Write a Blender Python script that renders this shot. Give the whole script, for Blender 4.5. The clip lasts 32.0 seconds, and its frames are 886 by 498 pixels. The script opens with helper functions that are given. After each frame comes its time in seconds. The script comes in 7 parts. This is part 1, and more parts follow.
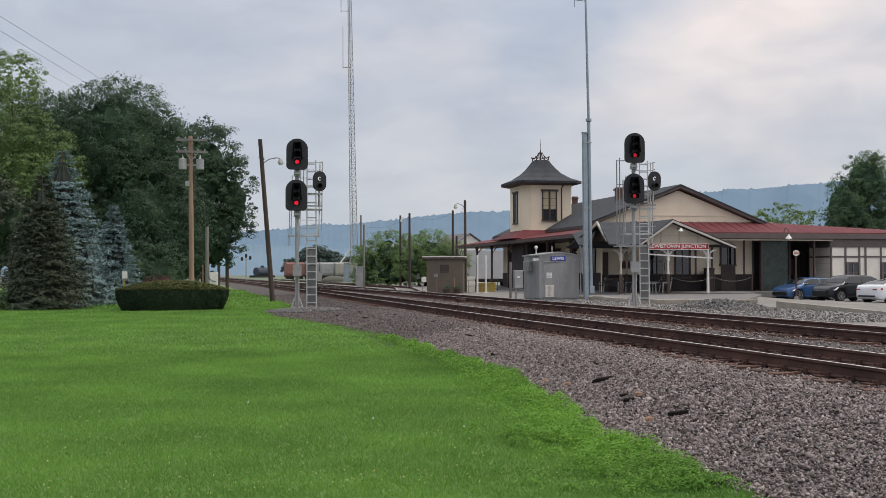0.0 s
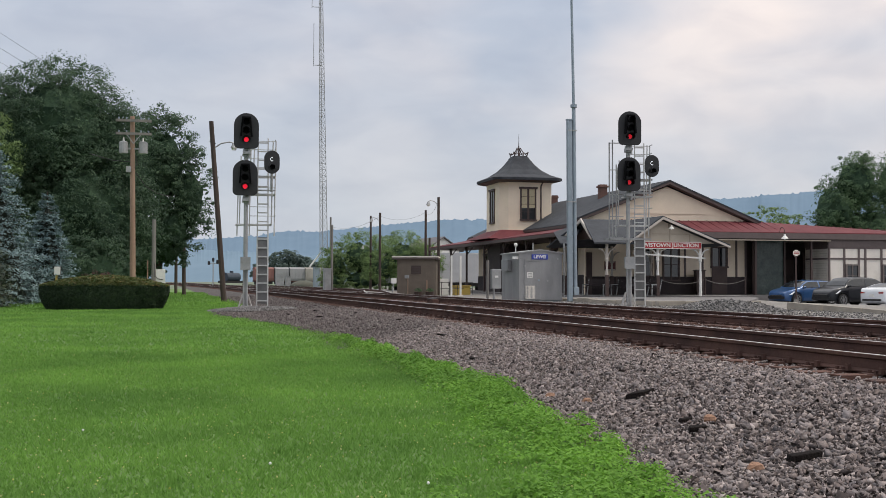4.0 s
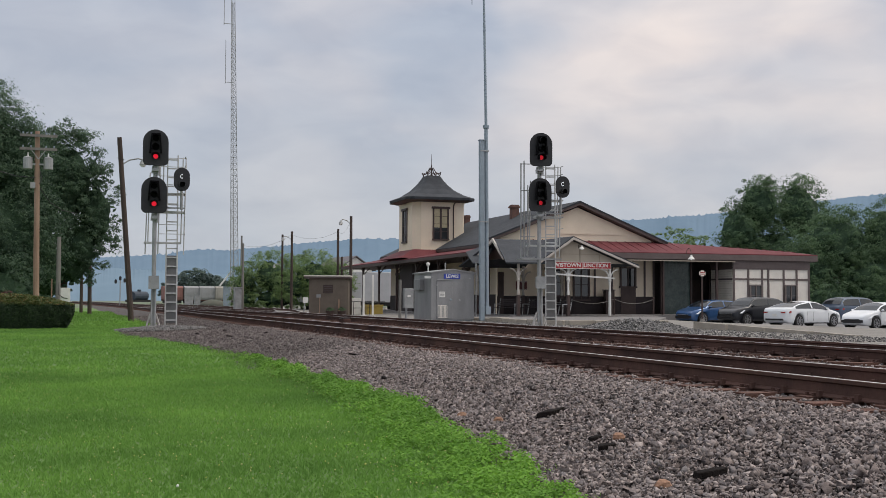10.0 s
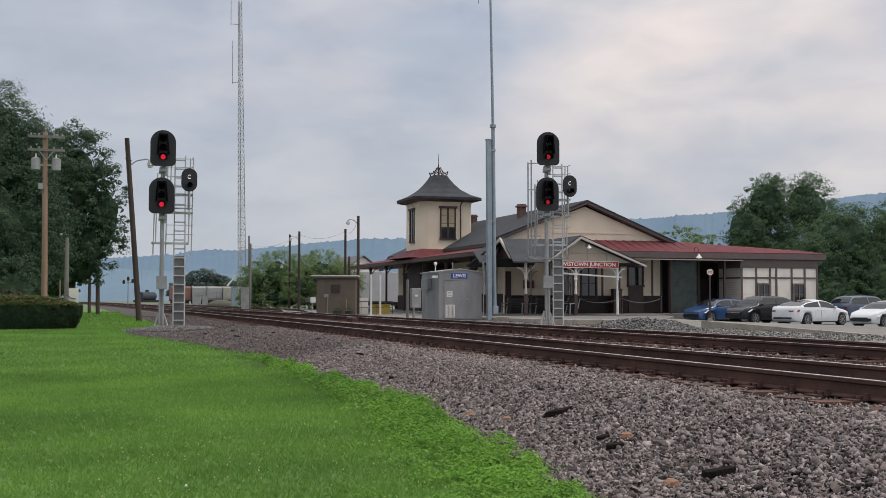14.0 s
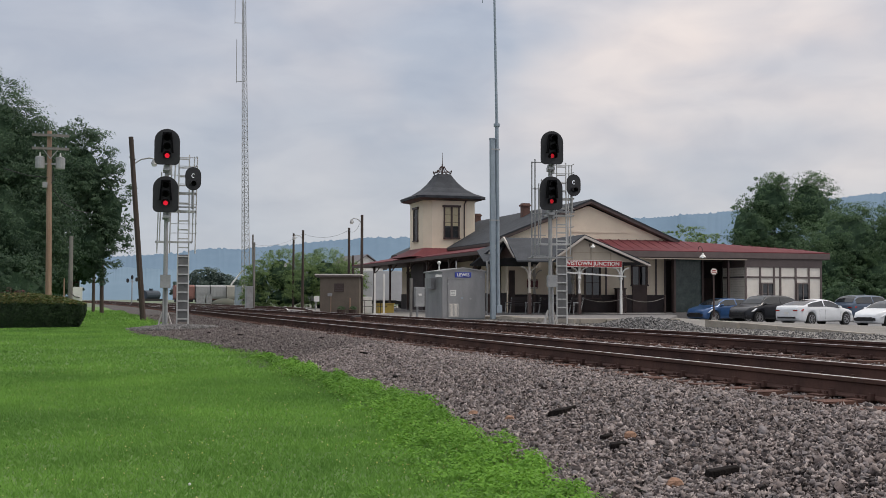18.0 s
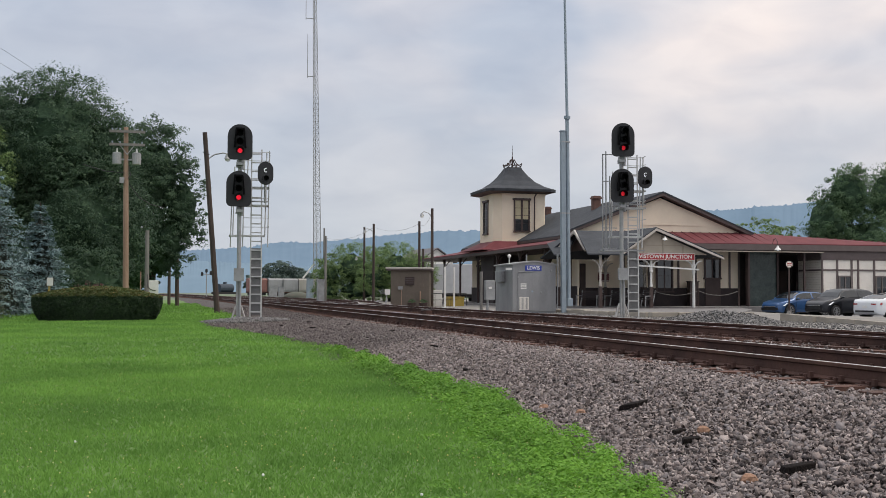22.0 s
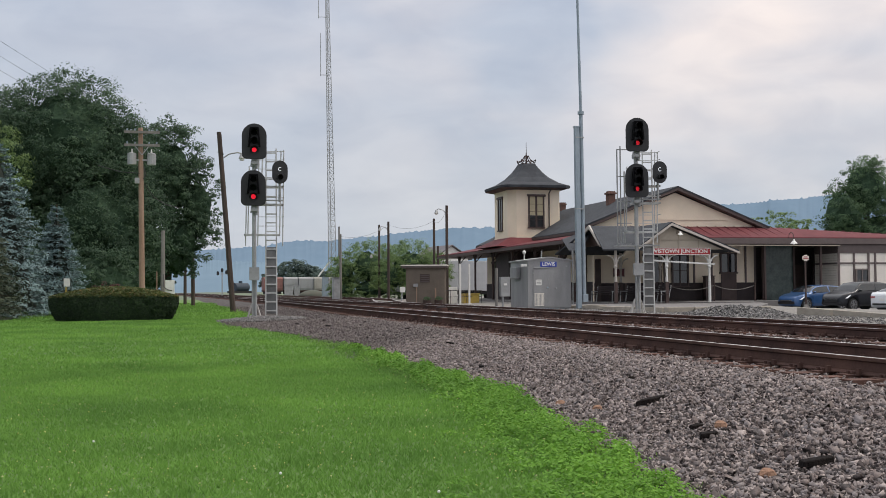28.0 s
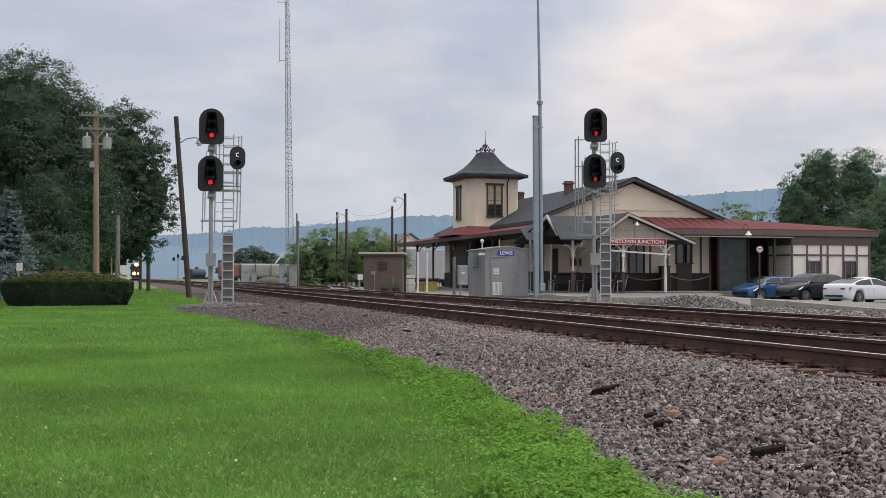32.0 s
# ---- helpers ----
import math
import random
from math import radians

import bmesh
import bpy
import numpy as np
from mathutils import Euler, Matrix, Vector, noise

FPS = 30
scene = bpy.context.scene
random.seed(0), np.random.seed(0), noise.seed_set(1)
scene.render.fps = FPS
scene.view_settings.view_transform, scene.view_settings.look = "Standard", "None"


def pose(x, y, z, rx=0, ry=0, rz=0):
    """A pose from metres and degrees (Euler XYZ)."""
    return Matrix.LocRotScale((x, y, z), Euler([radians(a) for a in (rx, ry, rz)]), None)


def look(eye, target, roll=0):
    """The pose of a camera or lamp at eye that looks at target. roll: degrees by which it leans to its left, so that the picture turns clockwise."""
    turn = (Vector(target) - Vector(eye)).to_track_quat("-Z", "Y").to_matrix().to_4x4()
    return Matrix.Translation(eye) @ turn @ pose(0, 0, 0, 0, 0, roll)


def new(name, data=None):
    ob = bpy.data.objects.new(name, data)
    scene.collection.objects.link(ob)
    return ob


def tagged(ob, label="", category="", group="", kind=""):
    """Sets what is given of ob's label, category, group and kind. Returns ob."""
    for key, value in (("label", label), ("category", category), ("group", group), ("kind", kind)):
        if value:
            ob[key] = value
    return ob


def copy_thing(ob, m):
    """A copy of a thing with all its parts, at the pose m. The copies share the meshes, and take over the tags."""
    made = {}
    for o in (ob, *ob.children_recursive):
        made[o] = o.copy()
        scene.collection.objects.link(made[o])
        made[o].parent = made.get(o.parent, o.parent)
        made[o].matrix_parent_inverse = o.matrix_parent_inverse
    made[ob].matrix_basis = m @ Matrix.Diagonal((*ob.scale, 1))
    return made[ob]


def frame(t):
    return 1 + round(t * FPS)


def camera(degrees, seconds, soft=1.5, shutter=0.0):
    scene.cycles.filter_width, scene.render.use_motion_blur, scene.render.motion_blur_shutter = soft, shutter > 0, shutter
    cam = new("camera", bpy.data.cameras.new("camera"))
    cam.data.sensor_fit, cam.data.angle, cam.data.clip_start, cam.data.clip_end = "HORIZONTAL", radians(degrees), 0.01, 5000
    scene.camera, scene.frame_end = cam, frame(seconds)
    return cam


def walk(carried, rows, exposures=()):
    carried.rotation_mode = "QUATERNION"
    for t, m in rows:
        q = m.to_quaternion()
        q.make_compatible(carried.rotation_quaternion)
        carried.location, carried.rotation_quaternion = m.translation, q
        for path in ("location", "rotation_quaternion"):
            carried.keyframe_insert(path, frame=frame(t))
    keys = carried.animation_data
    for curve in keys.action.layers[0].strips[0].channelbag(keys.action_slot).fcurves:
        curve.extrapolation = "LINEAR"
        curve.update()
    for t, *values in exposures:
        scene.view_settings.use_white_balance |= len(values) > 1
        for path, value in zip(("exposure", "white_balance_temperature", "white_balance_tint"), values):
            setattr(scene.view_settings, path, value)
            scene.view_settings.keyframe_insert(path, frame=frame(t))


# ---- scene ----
# World: x to the right of the railway, y along it (away), z up; the eye stands at the origin, 1.05 m over the plain.
cam = camera(42.81, 32.0, soft=0.65)
PATH = [
    (0.0, -1.33, -5.25, 1.505, 91.236, 0.161, -12.66),
    (0.5, -0.48, -1.915, 1.233, 91.602, 0.228, -12.505),
    (1.0, -0.347, -1.351, 1.17, 91.775, 0.379, -12.486),
    (1.5, -0.342, -1.31, 1.167, 91.919, 0.24, -12.498),
    (2.0, -0.199, -0.75, 1.115, 92.158, 0.374, -12.558),
    (2.5, 0.0, 0.0, 1.05, 92.293, 0.369, -12.624),
    (3.0, 0.0, 0.0, 1.05, 92.206, 0.277, -12.417),
    (3.5, 0.0, 0.0, 1.05, 91.801, -1.292, -12.799),
    (4.0, 0.0, 0.0, 1.05, 91.649, -0.146, -13.994),
    (4.5, 0.0, 0.0, 1.05, 91.745, -0.36, -14.671),
    (6.5, 0.0, 0.0, 1.05, 92.525, 0.158, -16.472),
    (7.0, 0.0, 0.0, 1.05, 92.544, 0.057, -16.966),
    (7.5, 0.0, 0.0, 1.05, 92.577, -0.069, -17.159),
    (8.0, 0.0, 0.0, 1.05, 92.51, 0.094, -17.261),
    (8.5, 0.0, 0.0, 1.05, 92.451, 0.022, -17.556),
    (9.0, 0.0, 0.0, 1.05, 92.537, -0.304, -18.004),
    (9.5, 0.0, 0.0, 1.05, 92.572, -0.435, -18.288),
    (10.0, 0.0, 0.0, 1.05, 92.644, -0.235, -18.434),
    (10.5, 0.0, 0.0, 1.05, 92.6, -0.25, -18.66),
    (11.0, 0.0, 0.0, 1.05, 92.592, -0.297, -18.624),
    (11.5, 0.0, 0.0, 1.05, 92.659, -0.209, -18.426),
    (12.0, 0.0, 0.0, 1.05, 92.774, -0.229, -18.214),
    (12.5, 0.0, 0.0, 1.05, 92.908, -0.133, -18.104),
    (13.0, 0.0, 0.0, 1.05, 92.891, 0.003, -18.107),
    (13.5, 0.0, 0.0, 1.05, 92.747, 0.047, -18.018),
    (14.0, 0.0, 0.0, 1.05, 92.62, -0.081, -18.058),
    (14.5, 0.0, 0.0, 1.05, 92.58, -0.163, -18.012),
    (16.5, 0.0, 0.0, 1.05, 92.44, -0.122, -17.744),
    (17.0, 0.0, 0.0, 1.05, 92.514, -0.128, -17.755),
    (17.5, 0.0, 0.0, 1.05, 92.521, -0.147, -17.821),
    (18.0, 0.0, 0.0, 1.05, 92.569, -0.153, -17.875),
    (18.5, 0.0, 0.0, 1.05, 92.709, -0.257, -17.762),
    (19.0, 0.0, 0.0, 1.05, 92.77, -0.185, -17.346),
    (19.5, 0.0, 0.0, 1.05, 92.763, 0.059, -16.409),
    (20.0, 0.0, 0.0, 1.05, 92.772, 0.127, -15.991),
    (20.5, 0.0, 0.0, 1.05, 92.771, 0.308, -15.595),
    (21.0, 0.0, 0.0, 1.05, 92.29, 0.198, -15.403),
    (21.5, 0.0, 0.0, 1.05, 92.142, -0.06, -15.436),
    (22.0, 0.0, 0.0, 1.05, 92.217, -0.173, -14.319),
    (22.5, 0.0, 0.0, 1.05, 92.47, -0.594, -14.444),
    (23.0, 0.0, 0.0, 1.05, 92.533, -0.247, -14.578),
    (23.5, 0.0, 0.0, 1.05, 92.556, -0.129, -14.461),
    (24.0, 0.0, 0.0, 1.05, 92.49, -0.041, -14.321),
    (24.5, 0.0, 0.0, 1.05, 92.33, 0.129, -14.146),
    (25.0, 0.0, 0.0, 1.05, 92.267, 0.27, -13.953),
    (25.5, 0.0, 0.0, 1.05, 92.225, 0.258, -13.826),
    (27.5, 0.0, 0.0, 1.05, 92.077, 0.481, -13.478),
    (28.0, 0.0, 0.0, 1.05, 92.07, 0.383, -13.548),
    (28.5, 0.0, 0.0, 1.05, 92.098, 0.118, -13.655),
    (29.0, 0.0, 0.0, 1.05, 92.107, 0.118, -13.77),
    (29.5, 0.0, 0.0, 1.05, 91.987, 0.518, -14.163),
    (30.0, 0.0, 0.0, 1.05, 91.804, 0.152, -15.041),
    (30.5, 0.0, 0.0, 1.05, 91.819, 0.928, -15.86),
    (31.0, 0.0, 0.0, 1.05, 91.967, 1.013, -15.959),
    (31.5, 0.0, 0.0, 1.05, 91.541, 0.315, -15.791),
    (32.0, 0.0, 0.0, 1.05, 91.463, -0.125, -15.692),
]
walk(cam, [(t, pose(x, y, z, rx, ry, rz)) for t, x, y, z, rx, ry, rz in PATH],
     [(0, 0.17, 6850, 10), (4, 0.22, 6850, 10), (7, 0.15, 6850, 10), (9, 0.05, 6850, 10), (18.5, 0.05, 6850, 10), (20, 0.17, 6850, 10), (22, 0.22, 6850, 10), (32, 0.22, 6850, 10)])

# ---- sky and sun: an overcast evening, pale pink cloud over blue grey ----
world = bpy.data.worlds.new("sky")
scene.world = world
world.use_nodes = True
nt = world.node_tree
nt.nodes.clear()


def node(tree, kind, **inputs):
    n = tree.nodes.new(kind)
    for key, value in inputs.items():
        n.inputs[key.replace("_", " ")].default_value = value
    return n


def ramp(tree, stops, fac=None):
    n = tree.nodes.new("ShaderNodeValToRGB")
    while len(n.color_ramp.elements) < len(stops):
        n.color_ramp.elements.new(0.5)
    for e, (at, c) in zip(n.color_ramp.elements, stops):
        e.position, e.color = at, (*c, 1)
    if fac is not None:
        tree.links.new(fac, n.inputs[0])
    return n


def mixed(tree, fac, a, b, how="MIX"):
    n = tree.nodes.new("ShaderNodeMixRGB")
    n.blend_type = how
    for i, v in enumerate((fac, a, b)):
        if hasattr(v, "links"):
            tree.links.new(v, n.inputs[i])
        elif i == 0:
            n.inputs[0].default_value = v
        else:
            n.inputs[i].default_value = (*v, 1)
    return n.outputs[0]


SUN_ELEVATION, SUN_TURN = radians(58), radians(115)
sky = nt.nodes.new("ShaderNodeTexSky")
sky.sky_type, sky.sun_disc = "NISHITA", False
sky.sun_elevation, sky.sun_rotation = SUN_ELEVATION, SUN_TURN
where = nt.nodes.new("ShaderNodeTexCoord")
stretch = nt.nodes.new("ShaderNodeMapping")
stretch.inputs["Scale"].default_value = (2.0, 2.0, 4.6)
stretch.inputs["Location"].default_value = (0.35, 0.1, 0.25)
nt.links.new(where.outputs["Generated"], stretch.inputs[0])
puffs = node(nt, "ShaderNodeTexNoise", Scale=2.7, Detail=3.5, Roughness=0.42, Distortion=0.25)
nt.links.new(stretch.outputs[0], puffs.inputs["Vector"])
split = nt.nodes.new("ShaderNodeSeparateXYZ")
nt.links.new(where.outputs["Generated"], split.inputs[0])
rise = ramp(nt, [(0.0, (0.49, 0.54, 0.635)), (0.1, (0.455, 0.51, 0.61)), (0.28, (0.43, 0.495, 0.625)), (0.5, (0.80, 0.85, 0.98)), (1.0, (1.25, 1.3, 1.4))], split.outputs["Z"])
blush = ramp(nt, [(0.0, (0.48, 0.525, 0.615)), (0.22, (0.83, 0.765, 0.765)), (0.5, (1.05, 1.02, 1.02)), (1.0, (1.5, 1.5, 1.5))], split.outputs["Z"])
cover = ramp(nt, [(0.32, (0, 0, 0)), (0.64, (1, 1, 1))], puffs.outputs["Fac"])
glow_side = ramp(nt, [(0.0, (0.16, 0.16, 0.16)), (0.22, (0.5, 0.5, 0.5)), (0.5, (1, 1, 1))], split.outputs["X"])
veil = mixed(nt, 1.0, cover.outputs[0], glow_side.outputs[0], "MULTIPLY")
mottle = node(nt, "ShaderNodeTexNoise", Scale=6.5, Detail=4.0, Roughness=0.5, Distortion=0.4)
nt.links.new(stretch.outputs[0], mottle.inputs["Vector"])
cloud = mixed(nt, 1.0, mixed(nt, veil, rise.outputs[0], blush.outputs[0]), ramp(nt, [(0.35, (0.93, 0.935, 0.95)), (0.65, (1.06, 1.05, 1.035))], mottle.outputs["Fac"]).outputs[0], "MULTIPLY")
dim = mixed(nt, 1.0, sky.outputs[0], (0.1, 0.1, 0.1), "MULTIPLY")
both = mixed(nt, 0.9, dim, cloud)
back = node(nt, "ShaderNodeBackground", Strength=1.0)
nt.links.new(both, back.inputs[0])
done = nt.nodes.new("ShaderNodeOutputWorld")
nt.links.new(back.outputs[0], done.inputs[0])

sun = new("sun", bpy.data.lights.new("sun", "SUN"))
sun.data.energy, sun.data.angle, sun.data.color = 1.3, radians(16), (1.0, 0.93, 0.86)
sun.matrix_world = look((0, 0, 60), (60 * math.sin(-SUN_TURN) / math.tan(SUN_ELEVATION), -60 * math.cos(SUN_TURN) / math.tan(SUN_ELEVATION), 0))

# ---- materials ----


def mat(name, base, other=None, scale=3.0, rough=0.7, bump=0.2, metal=0.0, fine=40.0, island=False, per_object=0.0, glow=0.0, stretch=(1, 1, 1), spec=0.5, stain=0.25):
    """A worn surface: two colours mottled at a coarse and a fine scale, with fine relief."""
    m = bpy.data.materials.new(name)
    m.use_nodes = True
    t = m.node_tree
    b = t.nodes["Principled BSDF"]
    other = other or tuple(c * 0.72 for c in base)
    co = t.nodes.new("ShaderNodeTexCoord")
    mp = t.nodes.new("ShaderNodeMapping")
    mp.inputs["Scale"].default_value = stretch
    t.links.new(co.outputs["Object"], mp.inputs[0])
    big = node(t, "ShaderNodeTexNoise", Scale=scale, Detail=4.0, Roughness=0.6)
    small = node(t, "ShaderNodeTexNoise", Scale=fine, Detail=3.0, Roughness=0.6)
    for n in (big, small):
        t.links.new(mp.outputs[0], n.inputs["Vector"])
    spread = ramp(t, [(0.35, (0, 0, 0)), (0.68, (1, 1, 1))], big.outputs["Fac"])
    fac = spread.outputs[0]
    if island or per_object:
        if island:
            g = t.nodes.new("ShaderNodeNewGeometry").outputs["Random Per Island"]
        else:
            g = t.nodes.new("ShaderNodeObjectInfo").outputs["Random"]
        fac = mixed(t, 0.75 if island else per_object, fac, g)
    col = mixed(t, fac, base, other)
    col = mixed(t, stain, col, ramp(t, [(0.3, (0.45, 0.45, 0.45)), (0.6, (1, 1, 1))], small.outputs["Fac"]).outputs[0], "MULTIPLY")
    t.links.new(col, b.inputs["Base Color"])
    b.inputs["Roughness"].default_value, b.inputs["Metallic"].default_value = rough, metal
    b.inputs["Specular IOR Level"].default_value = spec
    if bump:
        bp = node(t, "ShaderNodeBump", Strength=bump, Distance=0.02)
        t.links.new(small.outputs["Fac"], bp.inputs["Height"])
        t.links.new(bp.outputs[0], b.inputs["Normal"])
    if glow:
        t.links.new(col, b.inputs["Emission Color"])
        b.inputs["Emission Strength"].default_value = glow
    return m


def leaf_mat(name, a, b_, c=None, through_light=0.42, rough=0.6, even=0.5):
    """Leaves: each one a tone of its own between dark and light, some light passing through; even draws the tones together."""
    c = c or b_
    a, c = (tuple(p + (q - p) * even for p, q in zip(o, b_)) for o in (a, c))
    m = bpy.data.materials.new(name)
    m.use_nodes = True
    t = m.node_tree
    b = t.nodes["Principled BSDF"]
    g = t.nodes.new("ShaderNodeNewGeometry")
    co = t.nodes.new("ShaderNodeTexCoord")
    big = node(t, "ShaderNodeTexNoise", Scale=0.45, Detail=3.0)
    t.links.new(co.outputs["Object"], big.inputs["Vector"])
    col = ramp(t, [(0.0, a), (0.7, b_), (1.0, c)], g.outputs["Random Per Island"]).outputs[0]
    col = mixed(t, 0.6, col, ramp(t, [(0.32, (0.55, 0.6, 0.55)), (0.68, (1.25, 1.2, 1.0))], big.outputs["Fac"]).outputs[0], "MULTIPLY")
    t.links.new(col, b.inputs["Base Color"])
    b.inputs["Roughness"].default_value = rough
    b.inputs["Specular IOR Level"].default_value = 0.3
    tr = t.nodes.new("ShaderNodeBsdfTranslucent")
    t.links.new(col, tr.inputs[0])
    ms = node(t, "ShaderNodeMixShader", Fac=through_light)
    t.links.new(b.outputs[0], ms.inputs[1])
    t.links.new(tr.outputs[0], ms.inputs[2])
    t.links.new(ms.outputs[0], t.nodes["Material Output"].inputs["Surface"])
    return m


def stone_mat(name, tones, rough=0.9):
    """Broken stones, each a tone of its own from the row of tones, speckled."""
    m = mat(name, tones[0], tones[-1], scale=8, rough=rough, bump=0.3, island=True)
    t = m.node_tree
    g = t.nodes.new("ShaderNodeNewGeometry")
    row = ramp(t, [(i / (len(tones) - 1), c) for i, c in enumerate(tones)], g.outputs["Random Per Island"])
    speck = node(t, "ShaderNodeTexNoise", Scale=120.0, Detail=2.0)
    col = mixed(t, 0.5, row.outputs[0], ramp(t, [(0.3, (0.5, 0.5, 0.5)), (0.7, (1.3, 1.3, 1.3))], speck.outputs["Fac"]).outputs[0], "MULTIPLY")
    t.links.new(col, t.nodes["Principled BSDF"].inputs["Base Color"])
    return m


def lamp_mat(name, colour, strength):
    m = bpy.data.materials.new(name)
    m.use_nodes = True
    b = m.node_tree.nodes["Principled BSDF"]
    b.inputs["Base Color"].default_value = (*colour, 1)
    b.inputs["Emission Color"].default_value = (*colour, 1)
    b.inputs["Emission Strength"].default_value = strength
    return m


def glass_mat(name, tint, rough=0.04):
    m = mat(name, tint, tuple(c * 0.8 for c in tint), rough=rough, bump=0, spec=0.9, stain=0.1)
    return m


GALVANISED = mat("galvanised_steel", (0.38, 0.385, 0.385), (0.26, 0.265, 0.265), scale=2, rough=0.5, metal=0.35, bump=0.1)
MAST_STEEL = mat("weathered_mast_steel", (0.30, 0.36, 0.41), (0.24, 0.29, 0.33), scale=1.5, rough=0.55, metal=0.4, bump=0.1)
SIGNAL_BLACK = mat("signal_black_paint", (0.012, 0.012, 0.014), (0.02, 0.02, 0.022), scale=5, rough=0.45, bump=0.05)
RED_LAMP = lamp_mat("red_signal_lens", (1.0, 0.018, 0.05), 0.62)
DIM_RED_LAMP = lamp_mat("dim_red_signal_lens", (0.85, 0.02, 0.04), 0.38)
C_LAMP = lamp_mat("pale_letter_light", (0.75, 0.8, 0.85), 0.42)
DARK_LENS = mat("unlit_dark_lens", (0.006, 0.006, 0.008), rough=0.6, bump=0, spec=0.15)
RUST = mat("rusted_rail_steel", (0.058, 0.036, 0.032), (0.115, 0.064, 0.052), scale=1.2, rough=0.95, bump=0.3, fine=25, spec=0.15)
RAIL_SHINE = mat("polished_railhead", (0.88, 0.86, 0.84), (0.78, 0.75, 0.72), scale=0.4, rough=0.36, metal=0.9, bump=0.03, stretch=(1, 0.05, 1))
TIE_WOOD = mat("creosoted_tie_wood", (0.060, 0.032, 0.025), (0.160, 0.074, 0.052), scale=2, rough=0.9, bump=0.5, stretch=(0.4, 3, 3), per_object=0.6)
STONE = stone_mat("ballast_stone", ((0.038, 0.031, 0.031), (0.122, 0.098, 0.092), (0.200, 0.160, 0.148), (0.192, 0.172, 0.174), (0.262, 0.218, 0.204), (0.385, 0.330, 0.312)))
FAR_STONE = stone_mat("dusty_ballast_stone", ((0.060, 0.050, 0.048), (0.108, 0.088, 0.083), (0.140, 0.114, 0.107), (0.150, 0.130, 0.127), (0.21, 0.18, 0.17)))
PALE_STONE = mat("pale_rubble_stone", (0.075, 0.073, 0.073), (0.275, 0.265, 0.258), scale=6, rough=0.9, bump=0.3, island=True)
# Darker than its stones: shade in the gaps is put into the colour.
BED = mat("dark_gap_ballast_bed", (0.044, 0.037, 0.035), (0.108, 0.091, 0.085), scale=22, rough=0.95, bump=1.0, fine=46, stain=0.6)
LAWN = mat("lawn_soil_and_thatch", (0.089, 0.178, 0.035), (0.116, 0.210, 0.045), scale=0.8, rough=0.9, bump=0.6, fine=30, stain=0.4)
YARD = mat("gravel_yard", (0.25, 0.235, 0.215), (0.175, 0.163, 0.148), scale=0.7, rough=0.95, bump=0.5, fine=20, stain=0.35)
PLAIN = mat("far_plain", (0.10, 0.15, 0.08), (0.16, 0.16, 0.12), scale=0.03, rough=0.95, bump=0.2, fine=1)
CONCRETE = mat("weathered_concrete", (0.37, 0.335, 0.285), (0.25, 0.225, 0.19), scale=1.3, rough=0.9, bump=0.3)
PAVING = mat("worn_grey_paving", (0.215, 0.205, 0.20), (0.165, 0.157, 0.155), scale=1.1, rough=0.95, bump=0.3, spec=0.2)
ASPHALT = mat("grey_asphalt", (0.20, 0.20, 0.206), (0.245, 0.243, 0.248), scale=0.8, rough=0.95, bump=0.3, spec=0.15)
CREAM = mat("cream_painted_boards", (0.79, 0.675, 0.525), (0.72, 0.61, 0.475), scale=0.9, rough=0.6, bump=0.15, stain=0.12)
BROWN = mat("dark_brown_trim_paint", (0.050, 0.030, 0.027), (0.068, 0.042, 0.037), scale=2, rough=0.6, bump=0.1)
# Wainscot and bench paint; also colours walls as if in shade.
MAROON = mat("maroon_paint_and_shade", (0.022, 0.014, 0.015), (0.036, 0.023, 0.023), scale=2, rough=0.7, bump=0.2)
TAUPE = mat("taupe_trim_paint", (0.105, 0.080, 0.076), (0.13, 0.10, 0.096), scale=2, rough=0.65, bump=0.1)
SLATE = mat("dark_shingle_roof", (0.024, 0.028, 0.035), (0.044, 0.049, 0.058), scale=1.4, rough=0.85, bump=0.5, fine=14)
RED_ROOF = mat("red_metal_roof", (0.118, 0.026, 0.032), (0.155, 0.037, 0.042), scale=1.2, rough=0.75, bump=0.1, spec=0.3)
WHITE = mat("white_paint", (0.78, 0.77, 0.74), (0.66, 0.65, 0.62), scale=2, rough=0.5, bump=0.1, stain=0.15)
PALE_WALL = mat("off_white_panel", (0.80, 0.75, 0.68), (0.72, 0.67, 0.60), scale=1.5, rough=0.6, bump=0.1, stain=0.12)
SIGN_RED = mat("red_sign_board", (0.38, 0.022, 0.028), (0.32, 0.018, 0.024), scale=2, rough=0.5, bump=0.05, stain=0.1)
SIGN_BLUE = mat("blue_sign_board", (0.03, 0.06, 0.36), (0.025, 0.05, 0.30), scale=2, rough=0.45, bump=0.03, stain=0.1)
ALUMINIUM = mat("mill_finish_aluminium", (0.34, 0.34, 0.342), (0.235, 0.235, 0.24), scale=1.0, rough=0.42, metal=0.45, bump=0.08, stretch=(1, 1, 0.3))
POLE_WOOD = mat("weathered_pole_wood", (0.29, 0.185, 0.13), (0.36, 0.25, 0.185), scale=1.5, rough=0.9, bump=0.5, stretch=(3, 3, 0.25))
DARK_POLE = mat("dark_creosoted_pole", (0.048, 0.035, 0.030), (0.085, 0.061, 0.050), scale=1.5, rough=0.9, bump=0.5, stretch=(3, 3, 0.25))
GREY_POLE = mat("silvered_pole_wood", (0.22, 0.21, 0.19), (0.16, 0.15, 0.14), scale=1.5, rough=0.9, bump=0.4, stretch=(3, 3, 0.25))
